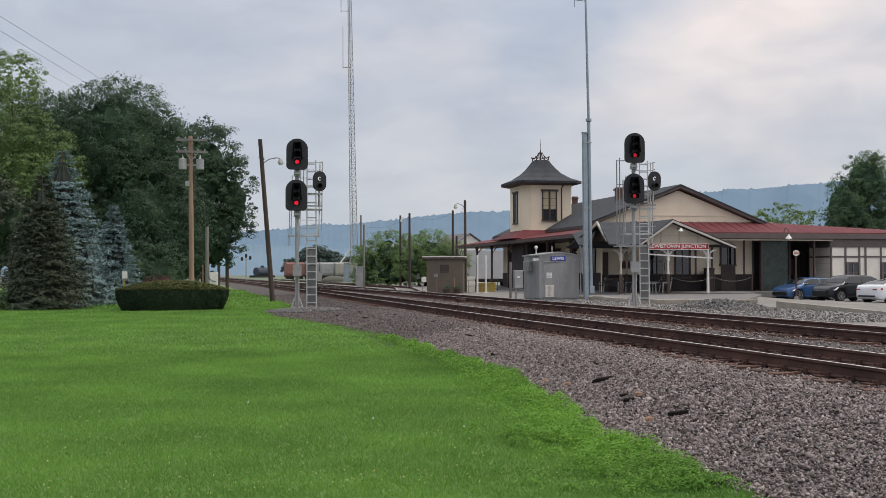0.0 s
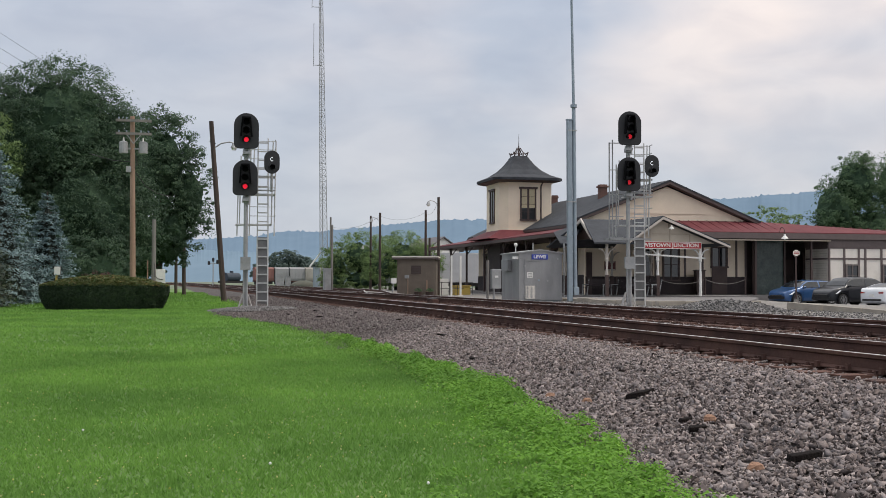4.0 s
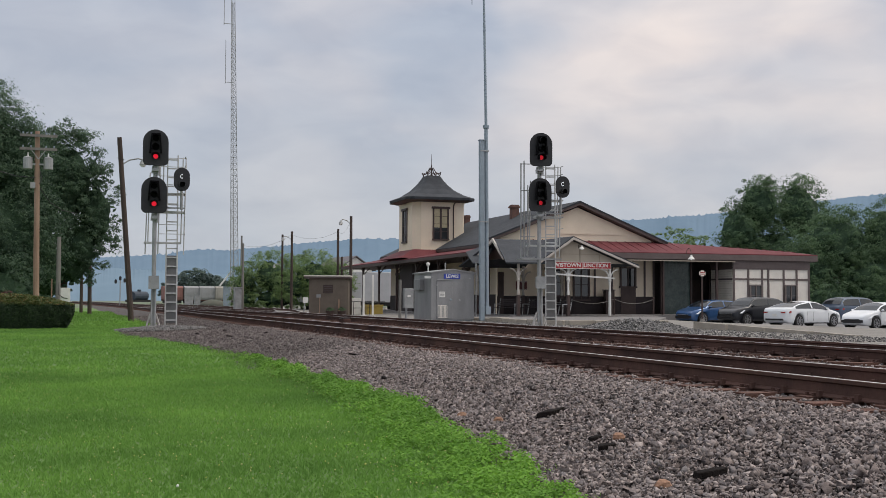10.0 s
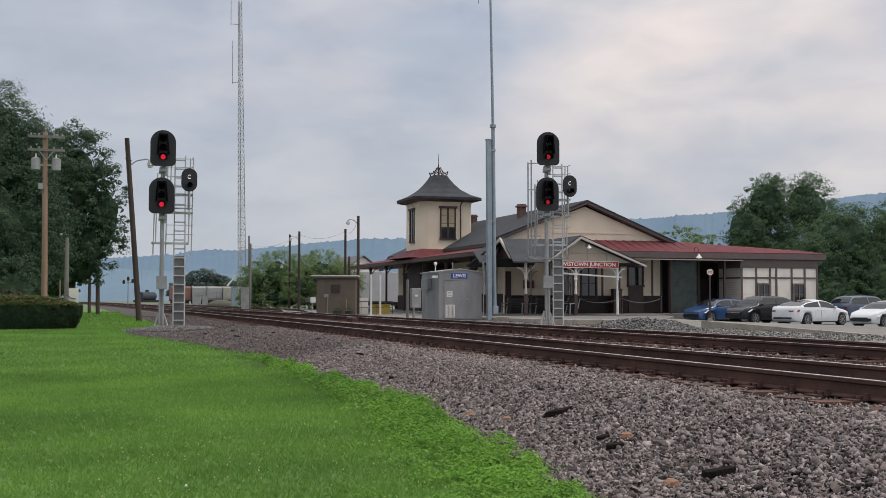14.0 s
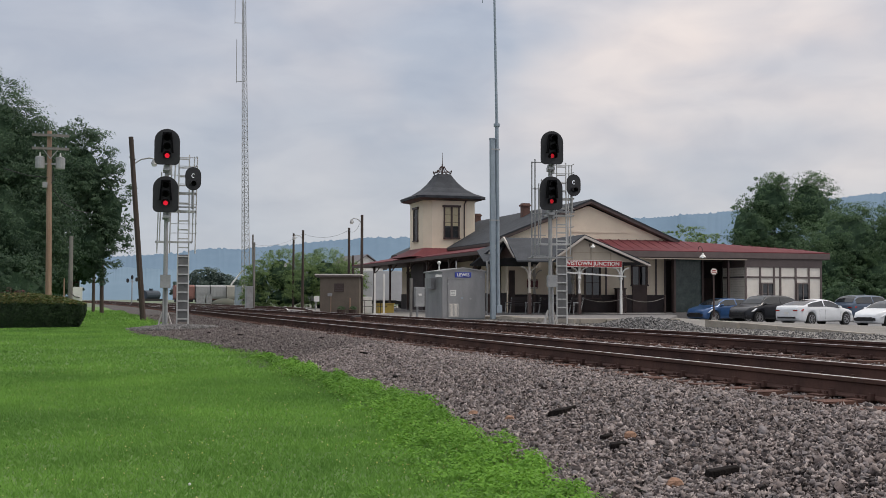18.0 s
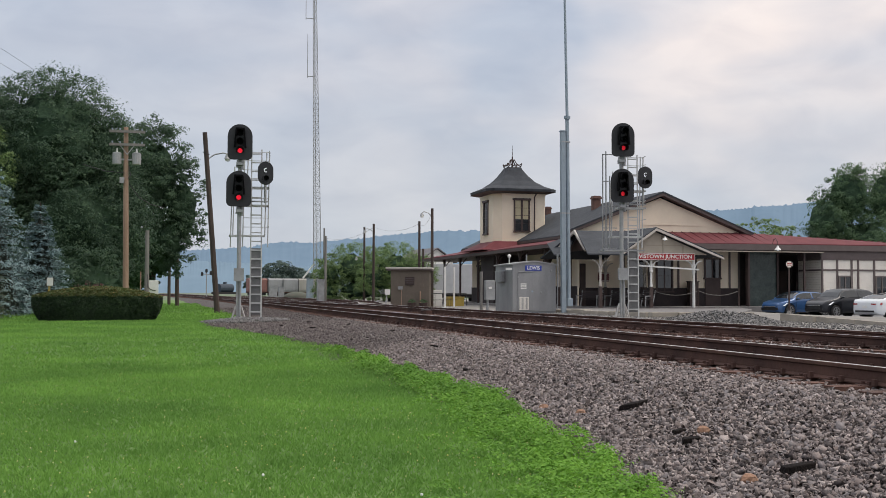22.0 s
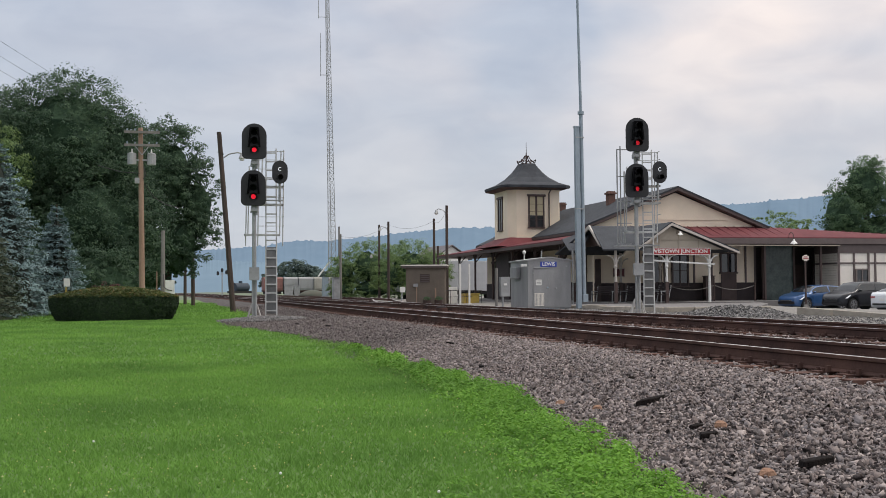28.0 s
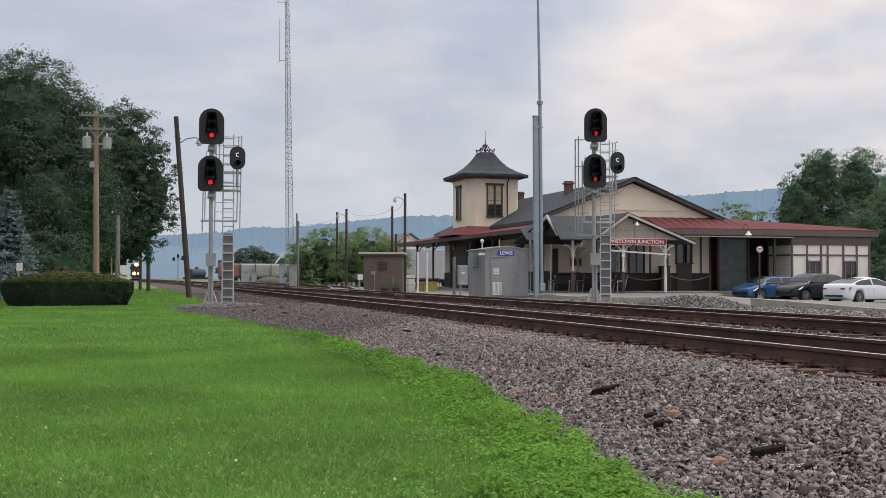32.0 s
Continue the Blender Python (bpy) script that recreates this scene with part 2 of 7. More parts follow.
BARK = mat("tree_bark", (0.085, 0.065, 0.05), (0.05, 0.038, 0.03), scale=3, rough=0.95, bump=0.8, stretch=(3, 3, 0.5))
BRICK = mat("red_chimney_brick", (0.16, 0.085, 0.068), (0.115, 0.064, 0.053), scale=4, rough=0.9, bump=0.4)
SHED_TAN = mat("tan_shed_siding", (0.165, 0.135, 0.108), (0.14, 0.112, 0.09), scale=2, rough=0.8, bump=0.2)
GLASS = glass_mat("dark_window_glass", (0.02, 0.022, 0.025))
# Green mottling paints the trees' reflection into the glass colour.
REFLECTION_GLASS = mat("glazing_painted_reflection", (0.038, 0.058, 0.054), (0.080, 0.105, 0.095), scale=1.9, rough=0.1, bump=0, spec=0.35, stain=0.5, fine=9)
RUBBER = mat("black_rubber", (0.018, 0.018, 0.018), (0.028, 0.028, 0.028), scale=8, rough=0.85, bump=0.1)
THIN_WIRE = mat("grey_overhead_wire", (0.10, 0.11, 0.13), (0.14, 0.15, 0.17), rough=0.7, bump=0)
WIRE = mat("black_cable", (0.03, 0.03, 0.03), (0.05, 0.05, 0.05), rough=0.7, bump=0)
CREOSOTE_SCRAP = mat("charred_wood_scrap", (0.010, 0.008, 0.008), (0.022, 0.018, 0.016), scale=6, rough=0.95, bump=0.6, spec=0.1)
RUST_STONE = mat("rust_stained_stone", (0.30, 0.165, 0.105), (0.24, 0.145, 0.10), scale=9, rough=0.9, bump=0.4)
LEAF_DARK = leaf_mat("dark_maple_leaves", (0.034, 0.068, 0.050), (0.072, 0.130, 0.080), (0.125, 0.195, 0.108), even=0.4)
# Haze of the distance is put into these leaves' bluish tones.
LEAF_HAZE = leaf_mat("painted_haze_leaves", (0.085, 0.125, 0.125), (0.130, 0.180, 0.172), (0.17, 0.22, 0.20))
LEAF_MID = leaf_mat("mid_green_leaves", (0.046, 0.096, 0.056), (0.094, 0.164, 0.086), (0.15, 0.235, 0.118), even=0.4)
LEAF_LIGHT = leaf_mat("light_ash_leaves", (0.088, 0.155, 0.062), (0.178, 0.268, 0.108), (0.255, 0.34, 0.145), even=0.35)
LEAF_BLUE = leaf_mat("blue_spruce_needles", (0.120, 0.190, 0.215), (0.200, 0.295, 0.335), (0.29, 0.39, 0.44), 0.2, even=0.2)
LEAF_FIR = leaf_mat("dull_fir_needles", (0.030, 0.050, 0.036), (0.062, 0.086, 0.056), (0.105, 0.112, 0.072), 0.2, even=0.2)
LEAF_HEDGE = leaf_mat("yew_hedge_leaves", (0.008, 0.020, 0.010), (0.019, 0.041, 0.017), (0.04, 0.075, 0.028), 0.15, even=0.1)
# Browned shoots; light on the hedge top is also put into their colour.
LEAF_HEDGE_TOP = leaf_mat("lit_brown_hedge_shoots", (0.045, 0.095, 0.030), (0.105, 0.128, 0.042), (0.26, 0.15, 0.06), 0.25, even=0.15)
GRASS = leaf_mat("grass_blades", (0.126, 0.265, 0.056), (0.174, 0.342, 0.076), (0.235, 0.41, 0.11), 0.45, 0.8, even=0.55)
WEED = leaf_mat("edge_weed_leaves", (0.100, 0.235, 0.036), (0.175, 0.370, 0.055), (0.24, 0.44, 0.085), 0.42, 0.7, even=0.3)
FLOWER = mat("clover_heads", (0.56, 0.58, 0.30), (0.48, 0.50, 0.10), rough=0.8, bump=0, island=True)
SEED_HEAD = mat("white_seed_heads", (0.75, 0.76, 0.72), (0.65, 0.66, 0.62), rough=0.9, bump=0)

# ---- mesh helpers ----


class Build:
    """Collects plain solids into one mesh."""

    def __init__(self):
        self.v, self.f = [], []

    def add(self, verts, faces):
        n = len(self.v)
        self.v += [tuple(p) for p in verts]
        self.f += [tuple(i + n for i in f) for f in faces]
        return self

    def box(self, x0, x1, y0, y1, z0, z1, turn=None):
        vs = [(x, y, z) for z in (z0, z1) for x, y in ((x0, y0), (x1, y0), (x1, y1), (x0, y1))]
        if turn is not None:
            vs = [turn @ Vector(p) for p in vs]
        return self.add(vs, [(3, 2, 1, 0), (4, 5, 6, 7), (0, 1, 5, 4), (1, 2, 6, 5), (2, 3, 7, 6), (3, 0, 4, 7)])

    def beam(self, p, q, w, h=None, up=(0, 0, 1)):
        """A square bar from p to q."""
        p, q, h = Vector(p), Vector(q), h or w
        d = (q - p).normalized()
        s = d.cross(Vector(up))
        s = s.normalized() if s.length > 1e-4 else Vector((1, 0, 0))
        u = s.cross(d)
        vs = [e + s * a * w / 2 + u * b * h / 2 for e in (p, q) for a, b in ((-1, -1), (1, -1), (1, 1), (-1, 1))]
        return self.add(vs, [(0, 1, 2, 3), (7, 6, 5, 4), (0, 4, 5, 1), (1, 5, 6, 2), (2, 6, 7, 3), (3, 7, 4, 0)])

    def rod(self, p, q, r0, r1=None, n=8):
        """A round bar, tapered from r0 to r1."""
        p, q, r1 = Vector(p), Vector(q), r0 if r1 is None else r1
        d = (q - p).normalized()
        s = d.orthogonal().normalized()
        u = d.cross(s)
        vs = [e + (s * math.cos(a) + u * math.sin(a)) * r for e, r in ((p, r0), (q, r1)) for a in (2 * math.pi * i / n for i in range(n))]
        fs = [tuple(range(n - 1, -1, -1)), tuple(range(n, 2 * n))] + [(i, (i + 1) % n, n + (i + 1) % n, n + i) for i in range(n)]
        return self.add(vs, fs)

    def pipe(self, points, r, n=6):
        for p, q in zip(points, points[1:]):
            self.rod(p, q, r, r, n)
        return self

    def slab(self, outline, normal_shift):
        """A flat outline (3D points) given thickness along normal_shift."""
        k, s = len(outline), Vector(normal_shift)
        vs = [Vector(p) for p in outline] + [Vector(p) + s for p in outline]
        fs = [tuple(range(k - 1, -1, -1)), tuple(range(k, 2 * k))] + [(i, (i + 1) % k, k + (i + 1) % k, k + i) for i in range(k)]
        return self.add(vs, fs)

    def rings(self, rings, cap=True):
        """A skin over rings of equal point count."""
        k = len(rings[0])
        vs = [p for r in rings for p in r]
        fs = [(a * k + i, a * k + (i + 1) % k, (a + 1) * k + (i + 1) % k, (a + 1) * k + i) for a in range(len(rings) - 1) for i in range(k)]
        if cap:
            fs += [tuple(range(k - 1, -1, -1)), tuple(range((len(rings) - 1) * k, len(rings) * k))]
        return self.add(vs, fs)

    def ball(self, c, r, n=8, m=5, squash=1.0):
        rows = [[(c[0] + r * math.sin(math.pi * j / m) * math.cos(2 * math.pi * i / n), c[1] + r * math.sin(math.pi * j / m) * math.sin(2 * math.pi * i / n), c[2] - squash * r * math.cos(math.pi * j / m)) for i in range(n)] for j in range(m + 1)]
        rows[0] = [(x + 1e-4 * math.cos(i), y + 1e-4 * math.sin(i), z) for i, (x, y, z) in enumerate(rows[0])]
        return self.rings(rows)

    def mesh(self, name):
        me = bpy.data.meshes.new(name)
        me.from_pydata(self.v, [], self.f)
        me.validate()
        bm = bmesh.new()
        bm.from_mesh(me)
        bmesh.ops.recalc_face_normals(bm, faces=bm.faces)
        bm.to_mesh(me)
        bm.free()
        return me


def part(name, b, material, parent=None, label="", smooth=False, bevel=0.0, kind=""):
    me = b.mesh(name) if isinstance(b, Build) else b
    if material and not me.materials:
        me.materials.append(material)
    ob = new(name, me)
    if smooth:
        me.shade_smooth() if len(me.polygons) else None
    if bevel:
        mod = ob.modifiers.new("worn_edges", "BEVEL")
        mod.width, mod.segments, mod.limit_method = bevel, 2, "ANGLE"
    if parent:
        ob.parent = parent
    if label:
        ob["label"] = label
    return tagged(ob, kind=kind)


def thing(name, at, label, category, group="", turn=0.0, kind=""):
    ob = new(name)
    ob.empty_display_size = 0.2
    ob.matrix_world = pose(*at, 0, 0, turn)
    return tagged(ob, label, category, group, kind)


def shards(points, sizes, material, name, squash=0.6, seed=1):
    """Many small broken stones in one mesh."""
    rng = np.random.default_rng(seed)
    n = len(points)
    base = np.array([(x, y, z) for z in (-1, 1) for x, y in ((-1, -1), (1, -1), (1, 1), (-1, 1))], float)
    v = base[None] * rng.uniform(0.12, 1.0, (n, 8, 3))
    v *= (sizes[:, None] * rng.uniform(0.7, 1.3, (n, 3)))[:, None, :] * 0.5
    v[..., 2] *= squash
    q = rng.normal(size=(n, 4))
    q /= np.linalg.norm(q, axis=1)[:, None]
    w, x, y, z = q.T
    rot = np.stack([1 - 2 * (y * y + z * z), 2 * (x * y - z * w), 2 * (x * z + y * w), 2 * (x * y + z * w), 1 - 2 * (x * x + z * z), 2 * (y * z - x * w), 2 * (x * z - y * w), 2 * (y * z + x * w), 1 - 2 * (x * x + y * y)], 1).reshape(n, 3, 3)
    v = np.einsum("nij,nkj->nki", rot, v) + points[:, None, :]
    faces = np.array([(4, 5, 6, 7), (0, 1, 5, 4), (1, 2, 6, 5), (2, 3, 7, 6), (3, 0, 4, 7)])
    return raw_mesh(name, v.reshape(-1, 3), (faces[None] + 8 * np.arange(n)[:, None, None]).reshape(-1, 4), material)


def chips(points, sizes, material, name, squash=0.75, seed=1):
    """Many small angular stones, five corners each, in one mesh."""
    rng = np.random.default_rng(seed)
    n = len(points)
    base = np.array([(1, 0, 0), (-0.5, 0.87, 0), (-0.5, -0.87, 0), (0, 0, 0.8), (0, 0, -0.8)])
    v = base[None] + rng.normal(size=(n, 5, 3)) * 0.28
    v *= (sizes[:, None] * rng.uniform(0.65, 1.35, (n, 3)))[:, None, :] * 0.5
    q = rng.normal(size=(n, 4))
    q /= np.linalg.norm(q, axis=1)[:, None]
    w, x, y, z = q.T
    rot = np.stack([1 - 2 * (y * y + z * z), 2 * (x * y - z * w), 2 * (x * z + y * w), 2 * (x * y + z * w), 1 - 2 * (x * x + z * z), 2 * (y * z - x * w), 2 * (x * z - y * w), 2 * (y * z + x * w), 1 - 2 * (x * x + y * y)], 1).reshape(n, 3, 3)
    v = np.einsum("nij,nkj->nki", rot, v)
    v[..., 2] *= squash
    v += points[:, None, :]
    faces = np.array([(0, 1, 3), (1, 2, 3), (2, 0, 3), (1, 0, 4), (2, 1, 4), (0, 2, 4)])
    return raw_mesh(name, v.reshape(-1, 3), (faces[None] + 5 * np.arange(n)[:, None, None]).reshape(-1, 3), material)


def raw_mesh(name, verts, faces, material):
    me = bpy.data.meshes.new(name)
    k = faces.shape[1]
    me.vertices.add(len(verts))
    me.vertices.foreach_set("co", np.asarray(verts, np.float32).ravel())
    me.loops.add(faces.size)
    me.loops.foreach_set("vertex_index", faces.astype(np.int32).ravel())
    me.polygons.add(len(faces))
    me.polygons.foreach_set("loop_start", np.arange(0, faces.size, k, dtype=np.int32))
    me.update(calc_edges=True)
    me.materials.append(material)
    return me


def leaves(name, centres, normals, sizes, material, rng, thin=0.55):
    """Small pointed leaves, four corners each, at the given places."""
    n = len(centres)
    a = rng.normal(size=(n, 3))
    a -= normals * (a * normals).sum(1)[:, None]
    a /= np.linalg.norm(a, axis=1)[:, None] + 1e-9
    b = np.cross(normals, a)
    s = sizes[:, None]
    v = np.stack([centres - a * s, centres - b * s * thin, centres + a * s, centres + b * s * thin], 1)
    return raw_mesh(name, v.reshape(-1, 3), np.arange(4 * n).reshape(-1, 4), material)


def smoothstep(a, b, x):
    t = np.clip((x - a) / (b - a), 0, 1)
    return t * t * (3 - 2 * t)

# ---- the ground: lawn, ballast, yard and plain in one sheet ----
EDGE_Y = [-40, 3, 6.8, 8, 9.4, 12.5, 17, 23.9, 29.2, 32.7, 36, 41, 44, 52, 120, 700]
EDGE_X = [2.9, 2.9, 3.0, 3.3, 3.38, 3.85, 3.9, 3.85, 3.0, 2.1, 1.5, 1.6, 3.0, 3.5, 3.4, 3.4]


def lawn_edge(y):
    y = np.asarray(y, float)
    return np.interp(y, EDGE_Y, EDGE_X) + 0.09 * np.sin(2.3 * y) * np.sin(0.71 * y + 1) + 0.05 * np.sin(5.1 * y)


def ground_z(x, y):
    x, y = np.asarray(x, float), np.asarray(y, float)
    lawn = -0.23 + 0.23 * smoothstep(8, 40, y) + 0.03 * np.sin(0.35 * x + 0.5) * np.sin(0.21 * y)
    lawn = lawn * smoothstep(-60, -20, x)
    edge = lawn_edge(y)
    up = smoothstep(edge - 0.2, 5.7, x)
    bed = lawn + (0.124 - lawn) * up
    z = np.where(x < edge - 0.2, lawn, bed)
    far = smoothstep(14.4, 16.6, x)
    yard = 0.05 + 0.10 * smoothstep(18, 24, x) * smoothstep(50, 56, y)
    park = -0.40 * smoothstep(30.5, 33, x) * (1 - smoothstep(62, 66, y))
    z = z * (1 - far) + (yard + park) * far
    return z


YS = np.concatenate([np.arange(-30, 0, 3.0), np.arange(0, 45, 0.3), np.arange(45, 130, 2.5), np.array([150, 180, 220, 280, 360, 480, 700, 1000, 1500, 2300, 3600])])
LEFT = np.array([-3200, -1500, -700, -350, -180, -100, -70, -50, -38, -30, -24, -20, -17, -14, -12, -10, -8.5, -7, -6, -5, -4, -3.2, -2.4, -1.8, -1.2, -0.8, -0.5, -0.25, 0.0])
MID = np.linspace(0, 1, 14)
RIGHT = np.array([14.4, 15.0, 15.6, 16.2, 16.8, 17.5, 18.5, 20, 22, 24, 27, 29, 30.5, 31.5, 33, 36, 40, 46, 55, 70, 90, 130, 200, 350, 700, 1500, 3200])
gx = []
for y in YS:
    e = float(lawn_edge(y)) if y < 600 else 3.4
    gx.append(np.concatenate([LEFT + e, (e + MID * (14.0 - e))[1:], RIGHT]))
gx = np.array(gx)
gy = np.repeat(YS[:, None], gx.shape[1], 1)
gv = np.stack([gx, gy, ground_z(gx, gy)], -1)
rows_n, cols_n = gx.shape
gi = np.arange(rows_n * cols_n).reshape(rows_n, cols_n)
gf = np.stack([gi[:-1, :-1], gi[:-1, 1:], gi[1:, 1:], gi[1:, :-1]], -1).reshape(-1, 4)
ground_mesh = raw_mesh("ground", gv.reshape(-1, 3), gf, LAWN)
for m in (BED, YARD, ASPHALT, PLAIN):
    ground_mesh.materials.append(m)
slots = np.zeros((rows_n - 1, cols_n - 1), np.int32)
cx, cy = gx[:-1, :-1] + 0.01, gy[:-1, :-1]
slots[:, len(LEFT) - 1:] = 1
slots[cx > 15.5] = 2
slots[(cx > 30.4) & (cy < 66)] = 3
slots[(np.abs(cx) > 95) | (cy > 145)] = 4
slots[(cx > 3) & (cx < 14) & (cy < 700)] = 1
ground_mesh.polygons.foreach_set("material_index", slots.ravel())
ground_mesh.shade_smooth()
ground = tagged(new("ground", ground_mesh), "green lawn running into grey railway ballast and yard", "ground", kind="structure")

# ballast stones, thickest beside the near track
rng = np.random.default_rng(5)


def strewn(count, x0, x1, y0, y1, power=1.0):
    y = y0 + (y1 - y0) * rng.random(count) ** power
    lo = np.maximum(lawn_edge(y) + 0.05 - 0.25 * rng.random(count) ** 3, x0)
    x = lo + (x1 - lo) * rng.random(count)
    return x, y


x, y = strewn(56000, 0, 6.16, 4.8, 14.5, 1.1)
lift = 0.004 + 0.024 * rng.random(len(x)) ** 1.5
pts = np.stack([x, y, ground_z(x, y) + lift], 1)
size = np.exp(rng.normal(math.log(0.0335), 0.34, len(x))).clip(0.018, 0.085)
half_n = len(x) // 2
tagged(new("gravel", shards(pts[:half_n], size[:half_n], STONE, "near_gravel", 0.78, 11)), "loose angular grey-brown ballast stones", "gravel", kind="stuff")
tagged(new("gravel", chips(pts[half_n:], size[half_n:] * 1.12, STONE, "near_chips", 0.85, 15)), "loose sharp grey-brown ballast stones", "gravel", kind="stuff")
x, y = strewn(27000, 0, 6.16, 14.5, 22.5, 1.1)
pts = np.stack([x, y, ground_z(x, y) + 0.005 + 0.022 * rng.random(len(x))], 1)
size = np.exp(rng.normal(math.log(0.040), 0.36, len(x))).clip(0.02, 0.085)
tagged(new("gravel", chips(pts, size, STONE, "middle_gravel", 0.8, 14)), "loose grey-brown crushed ballast stones", "gravel", kind="stuff")
x, y = strewn(21000, 0, 6.16, 22, 36, 1.1)
x2, y2 = strewn(6000, 0, 6.3, 36, 72, 1.1)
x3, y3 = strewn(2000, 0, 6.12, -9, 1.5)
x, y = np.concatenate([x, x2, x3]), np.concatenate([y, y2, y3])
pts = np.stack([x, y, ground_z(x, y) + 0.006 + 0.022 * rng.random(len(x))], 1)
size = np.exp(rng.normal(math.log(0.036), 0.36, len(x))).clip(0.02, 0.08) * (1 + 0.009 * np.maximum(y, 0))
gravel = new("gravel", chips(pts, size, FAR_STONE, "gravel", 0.8, 2))
tagged(gravel, "dusty brown-grey ballast stones beside the line", "gravel", kind="stuff")
x, y = strewn(17000, 0, 6.16, 1.2, 4.85)
pts = np.stack([x, y, ground_z(x, y) + 0.004 + 0.024 * rng.random(len(x))], 1)
size = np.exp(rng.normal(math.log(0.036), 0.34, len(x))).clip(0.018, 0.085)
tagged(new("gravel", chips(pts, size, STONE, "first_gravel", 0.85, 19)), "loose angular ballast stones at the lawn's edge", "gravel", kind="stuff")
y = 4 + 36 * rng.random(9500) ** 1.3
x = 6.10 + 0.68 * rng.random(9500) ** 1.2
pts = np.stack([x, y, 0.118 + 0.036 * rng.random(9500)], 1)
tagged(new("gravel", chips(pts, rng.uniform(0.03, 0.065, 9500), STONE, "shoulder_gravel", 0.8, 12)), "ballast stones lying over the tie ends", "gravel", kind="stuff")
x = np.concatenate([rng.uniform(6.8, 8.3, 5500), rng.uniform(8.3, 11.4, 8500), rng.uniform(11.4, 15.4, 8000)])
y = 1 + 55 * rng.random(len(x)) ** 1.1
pts = np.stack([x, y, ground_z(x, y) + 0.005 + 0.022 * rng.random(len(x))], 1)
cess = new("gravel", chips(pts, rng.uniform(0.035, 0.085, len(x)), STONE, "gravel_between", 0.8, 3))
tagged(cess, "grey-brown ballast stones between the tracks", "gravel", kind="stuff")
r_, a_ = np.sqrt(rng.random(2600)), rng.uniform(0, 2 * math.pi, 2600)
x, y = 3.0 + 1.5 * r_ * np.cos(a_), 38.6 + 1.5 * r_ * np.sin(a_)
pts = np.stack([x, y, ground_z(x, y) + 0.02 + 0.10 * (1 - r_ ** 2)], 1)
tagged(new("gravel", chips(pts, rng.uniform(0.05, 0.10, len(x)), PALE_STONE, "signal_pad", 0.8, 4)), "grey crushed stone heaped round the signal's foot", "gravel", kind="stuff")

# ---- tracks ----
RAIL_TOP = 0.35


def rail_ring(x, y, side=(1, 0)):
    """The outline of a flat-footed rail at one place, its web over (x, y)."""
    shape = ((-0.070, 0), (0.070, 0), (0.070, 0.012), (0.012, 0.032), (0.010, 0.125), (0.035, 0.140), (0.036, 0.172), (0.030, 0.176), (-0.030, 0.176), (-0.036, 0.172), (-0.035, 0.140), (-0.010, 0.125), (-0.012, 0.032), (-0.070, 0.012))
    return [(x + side[0] * a, y + side[1] * a, RAIL_TOP - 0.176 + b) for a, b in shape]


def rail_strip(path, width=0.046):
    """The worn bright top of a rail along a path of (x, y)."""
    b = Build()
    b.rings([[(x - width / 2, y, RAIL_TOP - 0.003), (x + width / 2, y, RAIL_TOP - 0.003), (x + width / 2, y, RAIL_TOP + 0.0015), (x - width / 2, y, RAIL_TOP + 0.0015)] for x, y in path])
    return b


tie_mesh = Build().box(-1.29, 1.29, -0.115, 0.115, 0.0, 0.17).mesh("tie")
tie_mesh.materials.append(TIE_WOOD)


def track(centre, label, y0=-34.0, y1=125.0):
    """centre: the x of the track's middle at each y."""
    t = thing("railway_track", (0, 0, 0), label, "railway track", "railway tracks", kind="structure")
    ys = [y0, 0, 15, 30, 45, 60, 80, 100, 130, 170, 220, 280, 340, 400, 460, 520, 600, 700, 950]
    for s in (-0.7525, 0.7525):
        line = [(centre(v) + s, v) for v in ys]
        r = part("rail", Build().rings([rail_ring(*p) for p in line]), RUST, t, "rusty brown steel rail")
        part("railhead", rail_strip(line), RAIL_SHINE, r, "polished running surface")
    v = y0
    rnd = random.Random(int(centre(0) * 10))
    while v < y1:
        tie = part("tie", tie_mesh, None, t)
        tie.matrix_world = pose(centre(v) + rnd.uniform(-0.05, 0.05), v, RAIL_TOP - 0.176 - 0.185 + rnd.uniform(-0.012, 0.012), 0, 0, rnd.uniform(-1.5, 1.5))
        v += 0.545
    far = Build()
    while v < 420:
        far.box(centre(v) - 1.29, centre(v) + 1.29, v - 0.12, v + 0.12, 0.0, 0.165)
        v += 0.6
    part("tie", far, TIE_WOOD, t, "far ties", kind="stuff")
    plates, spikes = Build(), Build()
    v = y0 + 0.545 * 62
    while v < 60:
        for s in (-0.7525, 0.7525):
            c = centre(v) + s
            plates.box(c - 0.19, c + 0.19, v - 0.095, v + 0.095, 0.155, 0.176)
            for dx in (-0.088, 0.088):
                for dy in (-0.05, 0.05):
                    spikes.box(c + dx - 0.014, c + dx + 0.014, v + dy - 0.014, v + dy + 0.014, 0.17, 0.205)
                spikes.box(c + dx * 0.93 - 0.022, c + dx * 0.93 + 0.022, v - 0.15, v - 0.10, 0.17, 0.235)
        v += 0.545
    part("tie_plate", plates, RUST, t, "rusty tie plates", kind="stuff")
    part("rail_anchor", spikes, RUST, t, "spikes and clip anchors", kind="stuff")
    return t


def bend(v):
    """The line's slow swing, far off."""
    d = max(0.0, min(v, 160.0) - 90.0)
    far = max(0.0, v - 335.0)
    return -0.00015 * d * d - 0.021 * max(0.0, v - 160.0) - 0.00033 * far * far


NEAR_X, FAR_X = 7.51, 12.29
